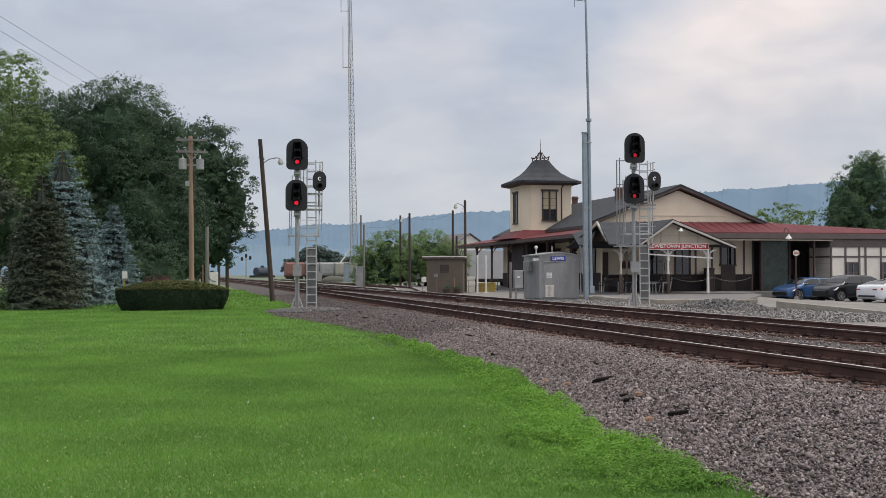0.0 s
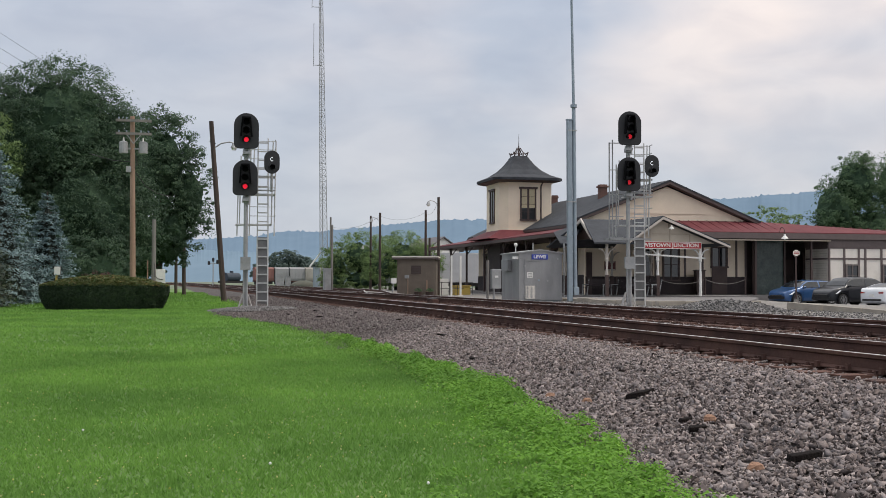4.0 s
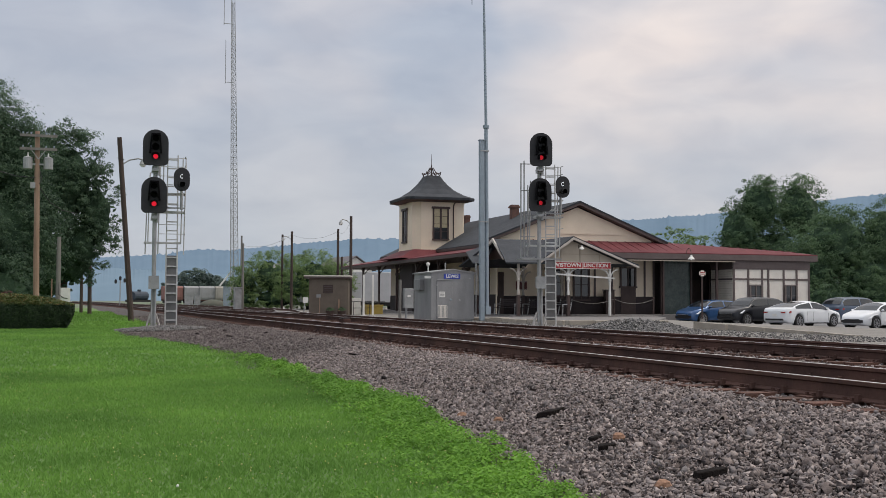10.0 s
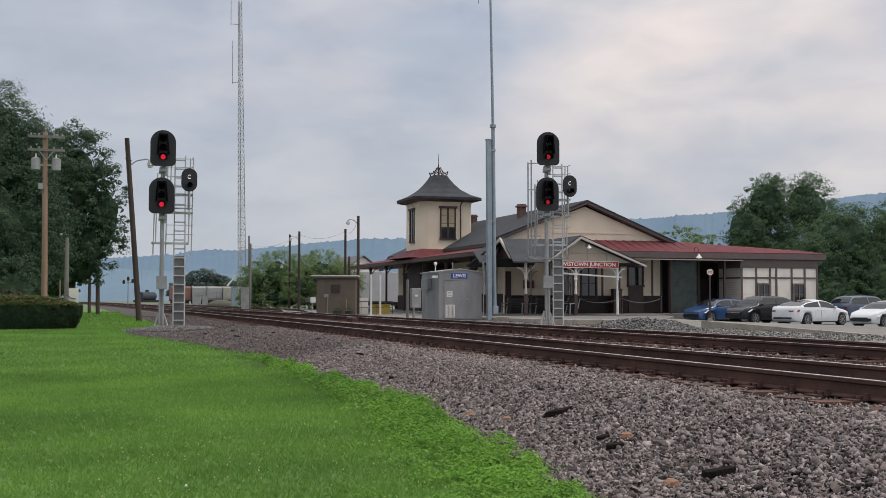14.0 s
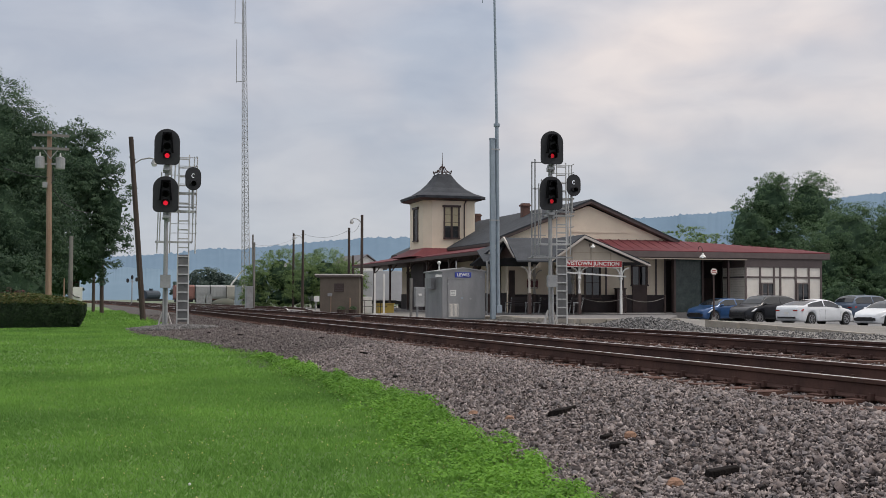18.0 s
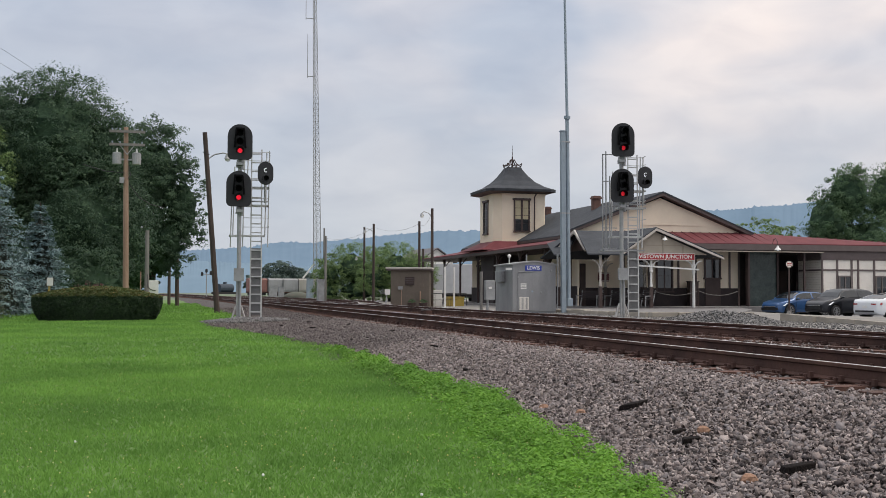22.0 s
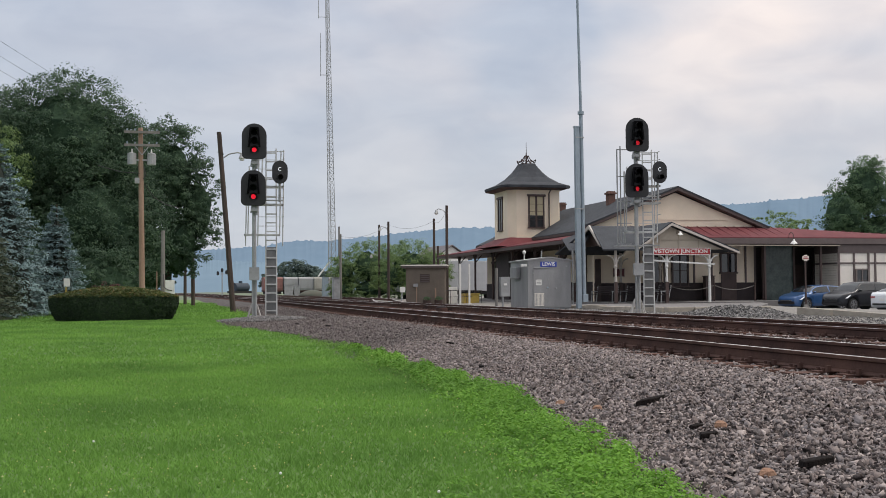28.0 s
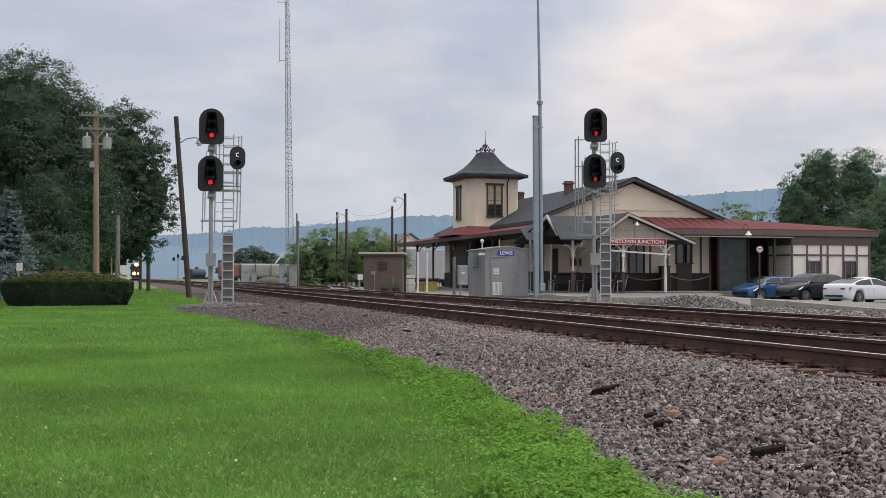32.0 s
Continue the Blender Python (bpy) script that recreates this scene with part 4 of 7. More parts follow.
# trackside canopy
CX = 23.6
canopy = part("canopy_roof", Build().slab([rel(CX, 66, 4.06), rel(27.2, 66, 4.74), rel(27.2, 98.6, 4.74), rel(CX, 100, 4.06)], (0, 0, 0.07)), RED_ROOF, station, "red metal canopy roof along the track")
part("fascia", Build().box(CX - 0.02, CX + 0.1, 66, 100, 3.86 - Z0, 4.07 - Z0), BROWN, canopy, "dark canopy fascia")
part("soffit", Build().box(CX + 0.1, 27.28, 66.1, 99.9, 3.88 - Z0, 3.93 - Z0), BROWN, canopy)
for i in range(6):
    y = 68.5 + i * 5.2
    p = part("canopy_post", Build().box(CX + 0.58, CX + 0.72, y - 0.07, y + 0.07, 0, 3.6), BROWN, station, "dark wooden canopy post")
    part("bracket", Build().beam((CX + 0.65, y, 2.95), (CX + 1.2, y, 3.62), 0.07).beam((CX + 0.65, y - 0.5, 3.62), (CX + 0.65, y, 3.0), 0.07).beam((CX + 0.65, y + 0.5, 3.62), (CX + 0.65, y, 3.0), 0.07), BROWN, p)
part("wainscot", Build().box(27.24, 27.296, GY + 0.3, 96.5, 0, 1.25), MAROON, station, "dark maroon wainscot")
for y in (68.5, 72.5, 76.5, 80.5, 85.5, 90, 94):
    sash(station, 27.29, y, 1.5, 3.3, 1.1, face="x", panes=(2, 2))

# porch: a square shelter with gables to the track and to the car park
PX, PY, PH = 26.75, 61.2, 3.55
PE, PA = 3.22, 4.62
LF = 2.05
PORCH_TRIM = mat("dull_pale_porch_trim", (0.52, 0.475, 0.43), (0.44, 0.40, 0.36), scale=2, rough=0.6, bump=0.1)
PORCH_CREAM = mat("dull_cream_porch_boards", (0.46, 0.40, 0.325), (0.40, 0.345, 0.28), scale=1.2, rough=0.7, bump=0.15, stain=0.15)
BATTEN = mat("tan_batten_paint", (0.38, 0.325, 0.26), (0.33, 0.28, 0.225), scale=2, rough=0.6, bump=0.1)
FRONT = PY - PH - 0.35
porch = part("porch_roof", Build().slab([rel(PX, FRONT, PA), rel(PX + PH + 0.5, FRONT, PE - 0.14), rel(PX + PH + 0.5, GY - 0.02, PE - 0.14), rel(PX, GY - 0.02, PA)], (0, 0, 0.08)), SLATE, station, "dark shingle porch roof")
part("porch_roof", Build().slab([rel(PX, FRONT, PA), rel(PX, PY + 0.2, PA), rel(PX - LF, FRONT, PE)], (0, 0, 0.08)), SLATE, station, "dark shingle porch roof")
EDGE_L = PX - PH + 0.42
part("cross_roof", Build().slab([rel(EDGE_L, PY + 0.2, PA - 0.02), rel(PX + 0.3, PY + 0.2, PA - 0.02), rel(PX - LF + 0.35, FRONT + 0.02, PE - 0.1), rel(EDGE_L - 0.9, FRONT + 0.02, PE - 0.1)], (0, 0, 0.08)), SLATE, station, "dark shingle cross roof, front slope")
part("cross_roof", Build().slab([rel(EDGE_L, PY + 0.2, PA - 0.02), rel(PX + 0.3, PY + 0.2, PA - 0.02), rel(PX + 0.3, GY - 0.02, PE - 0.1), rel(EDGE_L - 0.9, GY - 0.02, PE - 0.1)], (0, 0, 0.08)), SLATE, station, "dark shingle cross roof, back slope")
front = part("porch_gable", Build().slab([rel(PX - LF + 0.2, PY - PH, PE - 0.02), rel(PX + PH - 0.3, PY - PH, PE - 0.02), rel(PX, PY - PH, PA - 0.14)], (0, 0.12, 0)), PORCH_CREAM, station, "dull cream boarded porch gable")
for x0, z1 in ((-0.62, PE + 0.92), (0.55, PE + 0.98), (1.75, PE + 0.5)):
    part("batten", Build().box(PX + x0 - 0.03, PX + x0 + 0.03, PY - PH - 0.03, PY - PH - 0.002, PE - Z0, z1 - Z0), BATTEN, front)
for x0, x1 in ((-1.35, -0.65), (-0.5, 0.5), (0.62, 1.7)):
    part("batten", Build().box(PX + x0, PX + x1, PY - PH - 0.028, PY - PH - 0.003, PE + 0.47 - Z0, PE + 0.51 - Z0), BATTEN, front)
# Shade under the rakes is put into this gable's brown.
side = part("porch_gable", Build().slab([rel(EDGE_L + 0.25, PY + 0.2 - PH * 0.62, PE + 0.3), rel(EDGE_L + 0.25, PY + 0.2 + PH * 0.62, PE + 0.3), rel(EDGE_L + 0.25, PY + 0.2, PA - 0.2)], (0.12, 0, 0)), BROWN, station, "track-side gable, its shade put into dark brown")
for s in (-1, 1):
    far_x, far_z = (PX + PH + 0.52, PE - 0.14) if s > 0 else (PX - LF - 0.05, PE)
    part("rake_board", Build().slab([rel(PX, FRONT - 0.05, PA - 0.12), rel(far_x, FRONT - 0.05, far_z - 0.13), rel(far_x, FRONT - 0.05, far_z - 0.02), rel(PX, FRONT - 0.05, PA + 0.02)], (0, 0.1, 0)), PORCH_TRIM, porch, "pale rake board")
    part("rake_board", Build().slab([rel(EDGE_L - 0.16, PY + 0.2, PA - 0.1), rel(EDGE_L - 0.5, PY + 0.2 + s * PH * 0.72, PE + 0.16), rel(EDGE_L - 0.5, PY + 0.2 + s * PH * 0.72, PE + 0.28), rel(EDGE_L - 0.16, PY + 0.2, PA + 0.10)], (0.1, 0, 0)), PORCH_TRIM, porch, "pale rake board")
part("canopy_hip", Build().slab([rel(EDGE_L + 0.3, PY + 1.2, PA - 0.25), rel(25.4, 66.0, 4.72), rel(CX - 0.1, 66.05, 4.05), rel(22.2, 61.2, 3.2), rel(22.6, 60.2, 3.15)], (0, 0, 0.07)), SLATE, station, "dark shingle hip closing the canopy")
part("tie_beam", Build().beam(rel(PX - 1.6, PY - PH, 2.62), rel(PX + PH - 0.85, PY - PH, 2.38), 0.085), WHITE, porch, "white sagging tie beam")
for px_, white in ((PX + 2.42, True), (PX - 0.15, False), (PX - PH + 0.40, False)):
    for py_ in (PY - PH + 0.05, PY + PH - 0.5):
        lead = white and py_ < PY
        tone = WHITE if py_ < PY and px_ > PX - 1 else PORCH_TRIM
        post = part("porch_post", Build().rings([[(px_ + r * math.cos(2 * math.pi * (i + 0.5) / 8), py_ + r * math.sin(2 * math.pi * (i + 0.5) / 8), z) for i in range(8)] for r, z in ((0.085, 0.0 if lead else 1.15), (0.075, 1.3), (0.055, 1.5), (0.065, 1.9), (0.10, 1.96), (0.10, 2.03), (0.075, 2.06), (0.08, PE - Z0))]), tone, station, "white turned porch post" if lead else "turned porch post, pale above and brown below")
        if not lead:
            part("lower_post", Build().box(px_ - 0.085, px_ + 0.085, py_ - 0.085, py_ + 0.085, 0, 1.15), BROWN, post)
        arc = [(0.44 * (1 - math.cos(math.pi / 2 * i / 5)), 2.06 + 0.54 * math.sin(math.pi / 2 * i / 5)) for i in range(6)]
        for k in (-1, 1):
            part("bracket", Build().pipe([(px_ + k * (0.05 + u), py_, z) for u, z in arc], 0.038, 6), tone, post, "curved wooden bracket")


def lettering(text, size, material, parent, m, label="", depth=0.004, squeeze=1.0):
    """Raised letters as a mesh."""
    c = bpy.data.curves.new("letters", "FONT")
    c.offset = size * 0.022
    c.body, c.size, c.extrude, c.align_x, c.align_y = text, size, depth, "CENTER", "CENTER"
    tmp = bpy.data.objects.new("letters", c)
    scene.collection.objects.link(tmp)
    bpy.context.view_layer.update()
    me = bpy.data.meshes.new_from_object(tmp.evaluated_get(bpy.context.evaluated_depsgraph_get()))
    bpy.data.objects.remove(tmp)
    me.transform(Matrix.Diagonal((squeeze, 1, 1, 1)))
    me.materials.clear()
    me.materials.append(material)
    ob = part("letters", me, material, parent, label)
    ob.matrix_basis = m
    return ob


board = tagged(part("station_sign", Build().box(-1.98, 1.98, -0.03, 0.03, -0.17, 0.17), SIGN_RED, None, bevel=0.01), "red board lettered LEWISTOWN JUNCTION under the porch gable", "sign")
board.matrix_world = pose(PX + 0.40, PY - PH - 0.12, 3.08)
lettering("LEWISTOWN JUNCTION", 0.29, WHITE, board, pose(0, -0.035, 0, 90), "white capital letters", squeeze=1.13)
part("frame", Build().box(-2.0, 2.0, -0.04, 0.035, 0.165, 0.195).box(-2.0, 2.0, -0.04, 0.035, -0.195, -0.165), WHITE, board)

# low wing with the red roof
WY, WX0, WX1 = 62.6, 27.2, 46.7
wing = part("wing_roof", Build().slab([rel(WX0, WY, 4.06), rel(WX1 + 0.1, WY, 4.10), rel(WX1 - 0.4, 65.15, 4.42), rel(36.9, 65.15, 4.85), rel(WX0, 65.15, 4.85)], (0, 0, 0.06)), RED_ROOF, station, "red metal roof of the low wing")
for i in range(30):
    x = WX0 + 0.4 + i * 0.64
    k = min(1.0, max(0.0, (46.9 - x) / 10))
    part("standing_seam", Build().beam(rel(x, WY + 0.02, 4.13), rel(x, 65.1, 4.50 + 0.44 * k), 0.03, 0.03), RED_ROOF, wing)
part("back_roof", Build().slab([rel(36.3, 65.15, 4.80), rel(WX1 - 0.4, 65.15, 4.40), rel(WX1 - 0.4, 72, 4.30), rel(36.3, 72, 4.6)], (0, 0, 0.05)), RED_ROOF, wing)
part("fascia", Build().box(WX0, WX1 + 0.05, WY - 0.06, WY + 0.05, 3.74 - Z0, 4.09 - Z0), TAUPE, wing, "taupe fascia board")
part("gutter", Build().box(WX0, 40.5, WY - 0.1, WY + 0.02, 3.61 - Z0, 3.67 - Z0), BATTEN, wing, "dull tan gutter rail")
part("soffit", Build().box(WX0, WX1, WY + 0.05, 68.0, 3.70 - Z0, 3.74 - Z0), BROWN, wing)
# waiting-room front under the wing roof
part("wainscot", Build().box(GX - GW, 36.2, GY - 0.05, GY - 0.004, 0, 1.12), MAROON, station, "dark maroon wainscot")
for x in (28.2, 29.9, 31.9, 33.1, 35.45, 36.1):
    part("pilaster", Build().box(x - 0.06, x + 0.06, GY - 0.06, GY - 0.006, 1.12, 3.43), TAUPE, station)
sash(station, 29.1, GY - 0.01, 1.45, 3.05, 0.95, panes=(2, 2), label="dark window under the porch")
sash(station, 30.95, GY - 0.01, 1.2, 3.1, 0.95, panes=(2, 2), label="dark-framed waiting-room window", head=0.0)
sash(station, 34.25, GY - 0.01, 2.05, 3.2, 0.95, panes=(2, 1), label="transom light over the waiting-room door", head=0.0)
part("door", Build().box(33.72, 34.78, GY - 0.1, GY - 0.052, 0.0, 1.75), BROWN, station, "dark panelled waiting-room door", bevel=0.01)
part("door", Build().box(25.28, 25.66, GY - 0.1, GY - 0.06, 0.0, 2.6), BROWN, station, "dark panelled door", bevel=0.01)
bay = part("glazed_bay", Build().box(36.4, 38.5, 64.6, 64.66, 0, 3.42), REFLECTION_GLASS, station, "tall glazed screen, mottled tree reflection put into its colour")
for x in (36.35, 38.5):
    part("bay_post", Build().box(x - 0.06, x + 0.06, 64.52, 64.68, 0, 3.43), BROWN, bay)
# Shade of the deep porch is put into this wall's colour.
part("wall", Build().box(36.4, 46.3, 68.0, 68.2, 0, 4.0), MAROON, station, "porch back wall, deep shade put into its dark colour")
part("door", Build().box(40.2, 41.2, 67.9, 67.96, 0, 2.3), BROWN, station, "dark porch door")
sash(station, 42.4, 67.98, 1.3, 2.9, 0.8, panes=(2, 2), label="dark porch window")
for x in (35.55, 39.4):
    part("porch_post", Build().box(x - 0.06, x + 0.06, WY + 0.3, WY + 0.42, 0, 3.43), BROWN, station)
# half-timbered end room
EX0, EX1, EY = 40.5, 46.2, 62.74
end_room = part("wall", Build().box(EX0, EX1, EY, 65.4, 0, 3.43), PALE_WALL, station, "off-white clapboard panels framed in taupe timber")
part("timber", Build().box(EX0 - 0.05, EX1 + 0.05, EY - 0.06, EY - 0.003, 3.0, 3.44), TAUPE, end_room, "taupe head board")
for dx in (0.0, 1.07, 2.1, 2.57, 3.73, 4.72, 5.66):
    part("timber", Build().box(EX0 + dx - 0.05, EX0 + dx + 0.08, EY - 0.05, EY - 0.003, 0, 3.0), TAUPE, end_room)
for z in (2.9, 2.22):
    part("timber", Build().box(EX0 + 0.08, EX1 - 0.1, EY - 0.045, EY - 0.004, z, z + 0.11), TAUPE, end_room)
    part("timber", Build().box(EX0 - 0.045, EX0 - 0.004, EY + 0.1, 65.3, z, z + 0.11), TAUPE, end_room)
part("timber", Build().box(EX0 - 0.06, EX0 - 0.004, EY + 0.08, 65.4, 3.0, 3.44), TAUPE, end_room)
SASH_GREY = mat("pale_taupe_sash_paint", (0.165, 0.135, 0.125), (0.135, 0.11, 0.10), scale=2, rough=0.6, bump=0.1)
for dx in (1.62, 4.26):
    sash(end_room, EX0 + dx, EY - 0.05, 0.85, 2.12, 0.76, panes=(2, 2), head=0.0, label="taupe multi-pane window", wood=SASH_GREY)
for i in range(18):
    part("clapboard_lap", Build().box(EX0 + 0.02, EX1 - 0.02, EY - 0.008, EY - 0.002, 0.12 + i * 0.155, 0.128 + i * 0.155), PALE_WALL, end_room)
    part("clapboard_lap", Build().box(EX0 - 0.010, EX0 - 0.002, EY + 0.02, 65.38, 0.12 + i * 0.155, 0.130 + i * 0.155), BATTEN, end_room)

# ---- trees, hedge and grass ----


# Inner shade of the crowns is put into this darker green.
CROWN_SHADE = mat("crown_inner_shade", (0.036, 0.066, 0.042), (0.072, 0.120, 0.070), scale=1.6, rough=0.95, bump=1.0, fine=9, spec=0.1, stain=0.6)


def shade_core(blobs, parent, seed, fill):
    """The crown's inner shade as a dark core: lumpy swells well inside its skin of leaves."""
    g = np.random.default_rng(seed + 500)
    b = Build()
    for x, y, z, rx, ry, rz in blobs:
        ph = g.uniform(0, 6.3, 4)
        rows = []
        for j in range(9):
            v = math.pi * (j + 0.15) / 8.3
            row = []
            for i in range(14):
                u = 2 * math.pi * i / 14
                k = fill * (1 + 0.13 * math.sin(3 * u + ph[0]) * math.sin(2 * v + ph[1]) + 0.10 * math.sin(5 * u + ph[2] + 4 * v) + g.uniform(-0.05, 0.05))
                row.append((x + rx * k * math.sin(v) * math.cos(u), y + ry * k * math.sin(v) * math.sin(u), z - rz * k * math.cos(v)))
            rows.append(row)
        b.rings(rows)
    part("shade_core", b, CROWN_SHADE, parent, "solid core carrying the crown's inner shade in its colour")


def crown(name, blobs, material, parent, count, size, seed, label="", core=0.12, tuft=1.0):
    """A leafy crown: domed tufts of small leaves over the skin of several swells, ragged, with gaps; dense crowns get a
    dark core for inner shade.
    """
    g = np.random.default_rng(seed)
    blobs = np.array(blobs, float)
    count, size = int(count * 1.85), size * 0.52
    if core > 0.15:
        shade_core(blobs, parent, seed, 0.62 if core >= 0.3 else 0.50)
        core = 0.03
    area = blobs[:, 3] * blobs[:, 5]
    pick = g.choice(len(blobs), max(40, count // 62), p=area / area.sum())
    d = g.normal(size=(len(pick), 3))
    d /= np.linalg.norm(d, axis=1)[:, None]
    d[:, 1] = -np.abs(d[:, 1]) * np.where(g.random(len(pick)) < 0.72, 1, -1)
    d[:, 2] = np.where(d[:, 2] < -0.7, -d[:, 2], d[:, 2])
    clumps = blobs[pick, :3] + d * blobs[pick, 3:6] * (0.67 + 0.39 * g.random((len(pick), 1)) ** 0.75)
    rad = np.minimum(blobs[pick, 3:6].min(1), 3.0) * (0.09 + 0.22 * g.random(len(pick)) ** 1.6) * tuft
    which = g.integers(0, len(pick), count)
    off = g.normal(size=(count, 3)) + (0, 0, 0.35)
    off /= np.linalg.norm(off, axis=1)[:, None]
    off *= (1 - 0.5 * g.random((count, 1)) ** 2) * (1, 1, 0.62)
    c = clumps[which] + off * rad[which][:, None]
    n = off + g.normal(size=(count, 3)) * 0.35 + d[which] * 0.55 + (0, 0, 0.3)
    s = size * g.uniform(0.6, 1.25, count)
    k = int(count * core)
    pick2 = g.choice(len(blobs), k, p=area / area.sum())
    e = g.normal(size=(k, 3))
    e /= np.linalg.norm(e, axis=1)[:, None]
    c2 = blobs[pick2, :3] + e * blobs[pick2, 3:6] * 0.80 * g.random((k, 1)) ** 0.4
    c, n, s = np.vstack([c, c2]), np.vstack([n, g.normal(size=(k, 3))]), np.concatenate([s, size * g.uniform(1.5, 2.7, k)])
    n /= np.linalg.norm(n, axis=1)[:, None] + 1e-9
    return part(name, leaves(name, c, n, s, material, g), material, parent, label)


def trunk(parent, base, top, r, forks, seed):
    g = random.Random(seed)
    b = Build()
    base, top = Vector(base), Vector(top)
    mid = base.lerp(top, 0.5) + Vector((g.uniform(-0.2, 0.2), g.uniform(-0.2, 0.2), 0))
    b.rod(base, base.lerp(mid, 0.2), r * 1.35, r, 10).rod(base.lerp(mid, 0.2), mid, r, r * 0.75, 10).rod(mid, top, r * 0.75, r * 0.35, 8)
    part("trunk", b, BARK, parent, "furrowed brown trunk")
    for i, f in enumerate(forks):
        start = base.lerp(top, 0.35 + 0.5 * i / max(1, len(forks)))
        f = Vector(f)
        m = start.lerp(f, 0.5) + Vector((0, 0, -0.25))
        part("limb", Build().rod(start, m, r * 0.42, r * 0.28, 7).rod(m, f, r * 0.28, r * 0.08, 6), BARK, parent)


def broadleaf(at, blobs, material, label, count, size, seed, height, r=0.3, core=0.12, name="tree"):
    """blobs are relative to the tree's foot."""
    t = thing(name, at, label, "tree")
    trunk(t, (0, 0, -0.2), (blobs[0][0], blobs[0][1], height * 0.75), r, [(b[0] * 0.9, b[1] * 0.9, b[2]) for b in blobs[:5]], seed)
    crown("crown", blobs, material, t, count, size, seed, core=core)
    return t


def gz(x, y):
    return float(ground_z(x, y))


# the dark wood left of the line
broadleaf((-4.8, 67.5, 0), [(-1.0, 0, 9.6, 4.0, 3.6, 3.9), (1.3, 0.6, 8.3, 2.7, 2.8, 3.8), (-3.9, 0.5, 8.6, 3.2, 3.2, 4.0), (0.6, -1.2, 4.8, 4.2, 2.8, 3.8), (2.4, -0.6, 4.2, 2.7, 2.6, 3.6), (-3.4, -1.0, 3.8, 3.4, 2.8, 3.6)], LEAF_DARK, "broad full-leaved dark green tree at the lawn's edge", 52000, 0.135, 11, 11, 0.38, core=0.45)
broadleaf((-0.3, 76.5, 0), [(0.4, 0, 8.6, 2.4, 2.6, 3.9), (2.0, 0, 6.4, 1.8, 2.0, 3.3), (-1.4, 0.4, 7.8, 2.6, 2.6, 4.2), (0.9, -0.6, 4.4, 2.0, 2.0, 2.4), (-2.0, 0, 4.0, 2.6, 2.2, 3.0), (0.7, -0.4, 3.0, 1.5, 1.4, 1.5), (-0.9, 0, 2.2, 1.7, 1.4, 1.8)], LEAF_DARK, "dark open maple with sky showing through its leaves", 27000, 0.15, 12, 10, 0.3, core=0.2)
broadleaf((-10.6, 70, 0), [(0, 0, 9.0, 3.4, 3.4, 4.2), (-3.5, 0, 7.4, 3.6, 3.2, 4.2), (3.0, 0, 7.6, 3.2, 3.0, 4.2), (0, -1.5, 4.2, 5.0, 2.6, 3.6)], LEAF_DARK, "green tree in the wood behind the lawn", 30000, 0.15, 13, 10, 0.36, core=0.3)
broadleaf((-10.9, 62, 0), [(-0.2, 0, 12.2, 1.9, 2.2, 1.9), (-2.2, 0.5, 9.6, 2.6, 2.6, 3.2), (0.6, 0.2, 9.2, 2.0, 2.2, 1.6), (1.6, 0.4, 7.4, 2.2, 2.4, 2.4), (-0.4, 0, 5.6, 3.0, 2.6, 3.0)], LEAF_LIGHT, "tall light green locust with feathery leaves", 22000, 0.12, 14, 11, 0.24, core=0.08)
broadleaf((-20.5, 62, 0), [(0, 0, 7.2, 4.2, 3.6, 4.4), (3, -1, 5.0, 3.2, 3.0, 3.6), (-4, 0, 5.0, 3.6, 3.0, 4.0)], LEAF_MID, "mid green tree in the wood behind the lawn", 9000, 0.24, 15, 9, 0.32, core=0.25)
broadleaf((-11.2, 55.5, 0), [(-0.6, 0, 5.2, 1.7, 1.6, 1.7), (0.6, 0.2, 4.4, 1.4, 1.5, 1.8), (-1.8, 0, 4.0, 1.6, 1.5, 2.0)], LEAF_FIR, "dark drooping evergreen behind the spruces", 9000, 0.13, 16, 6, 0.2, core=0.3)
broadleaf((-4.4, 62.5, 0), [(0, 0, 1.5, 3.6, 1.6, 1.9), (1.6, 2, 1.4, 2.0, 1.4, 1.8), (-3.6, 0, 1.6, 3.0, 1.6, 2.0)], LEAF_DARK, "dark shrubs filling the wood's edge", 12000, 0.13, 17, 2, 0.12, core=0.4, name="shrub")
broadleaf((-13, 52.5, 0), [(0, 0, 1.4, 1.8, 1.2, 1.7), (-2.6, 0, 1.9, 2.2, 1.4, 2.2)], LEAF_LIGHT, "light green shrub at the lawn's edge", 7000, 0.11, 18, 2.4, 0.1, core=0.3, name="shrub")
broadleaf((-2.9, 56.5, 0), [(0, 0, 0.75, 0.9, 0.7, 0.75)], leaf_mat("purple_barberry", (0.05, 0.02, 0.025), (0.11, 0.045, 0.05), (0.15, 0.07, 0.06), 0.2), "low purple-leaved shrub behind the hedge", 2200, 0.06, 19, 1, 0.05, name="shrub")
for i, (bx, by) in enumerate(((2.2, 84.0), (-1.5, 96.0), (0.2, 120.0), (-3.0, 150.0))):
    broadleaf((bx - 9 - 0.03 * by, by, 0), [(0, 0, 6.5, 3.4, 3.4, 4.4), (-3, 1, 5.5, 3.4, 3.0, 4.2), (-1, 0, 2.6, 3.4, 2.6, 2.6)], LEAF_DARK, "dark tree farther along the line", 3200, 0.34, 30 + i, 8, 0.3, core=0.3)


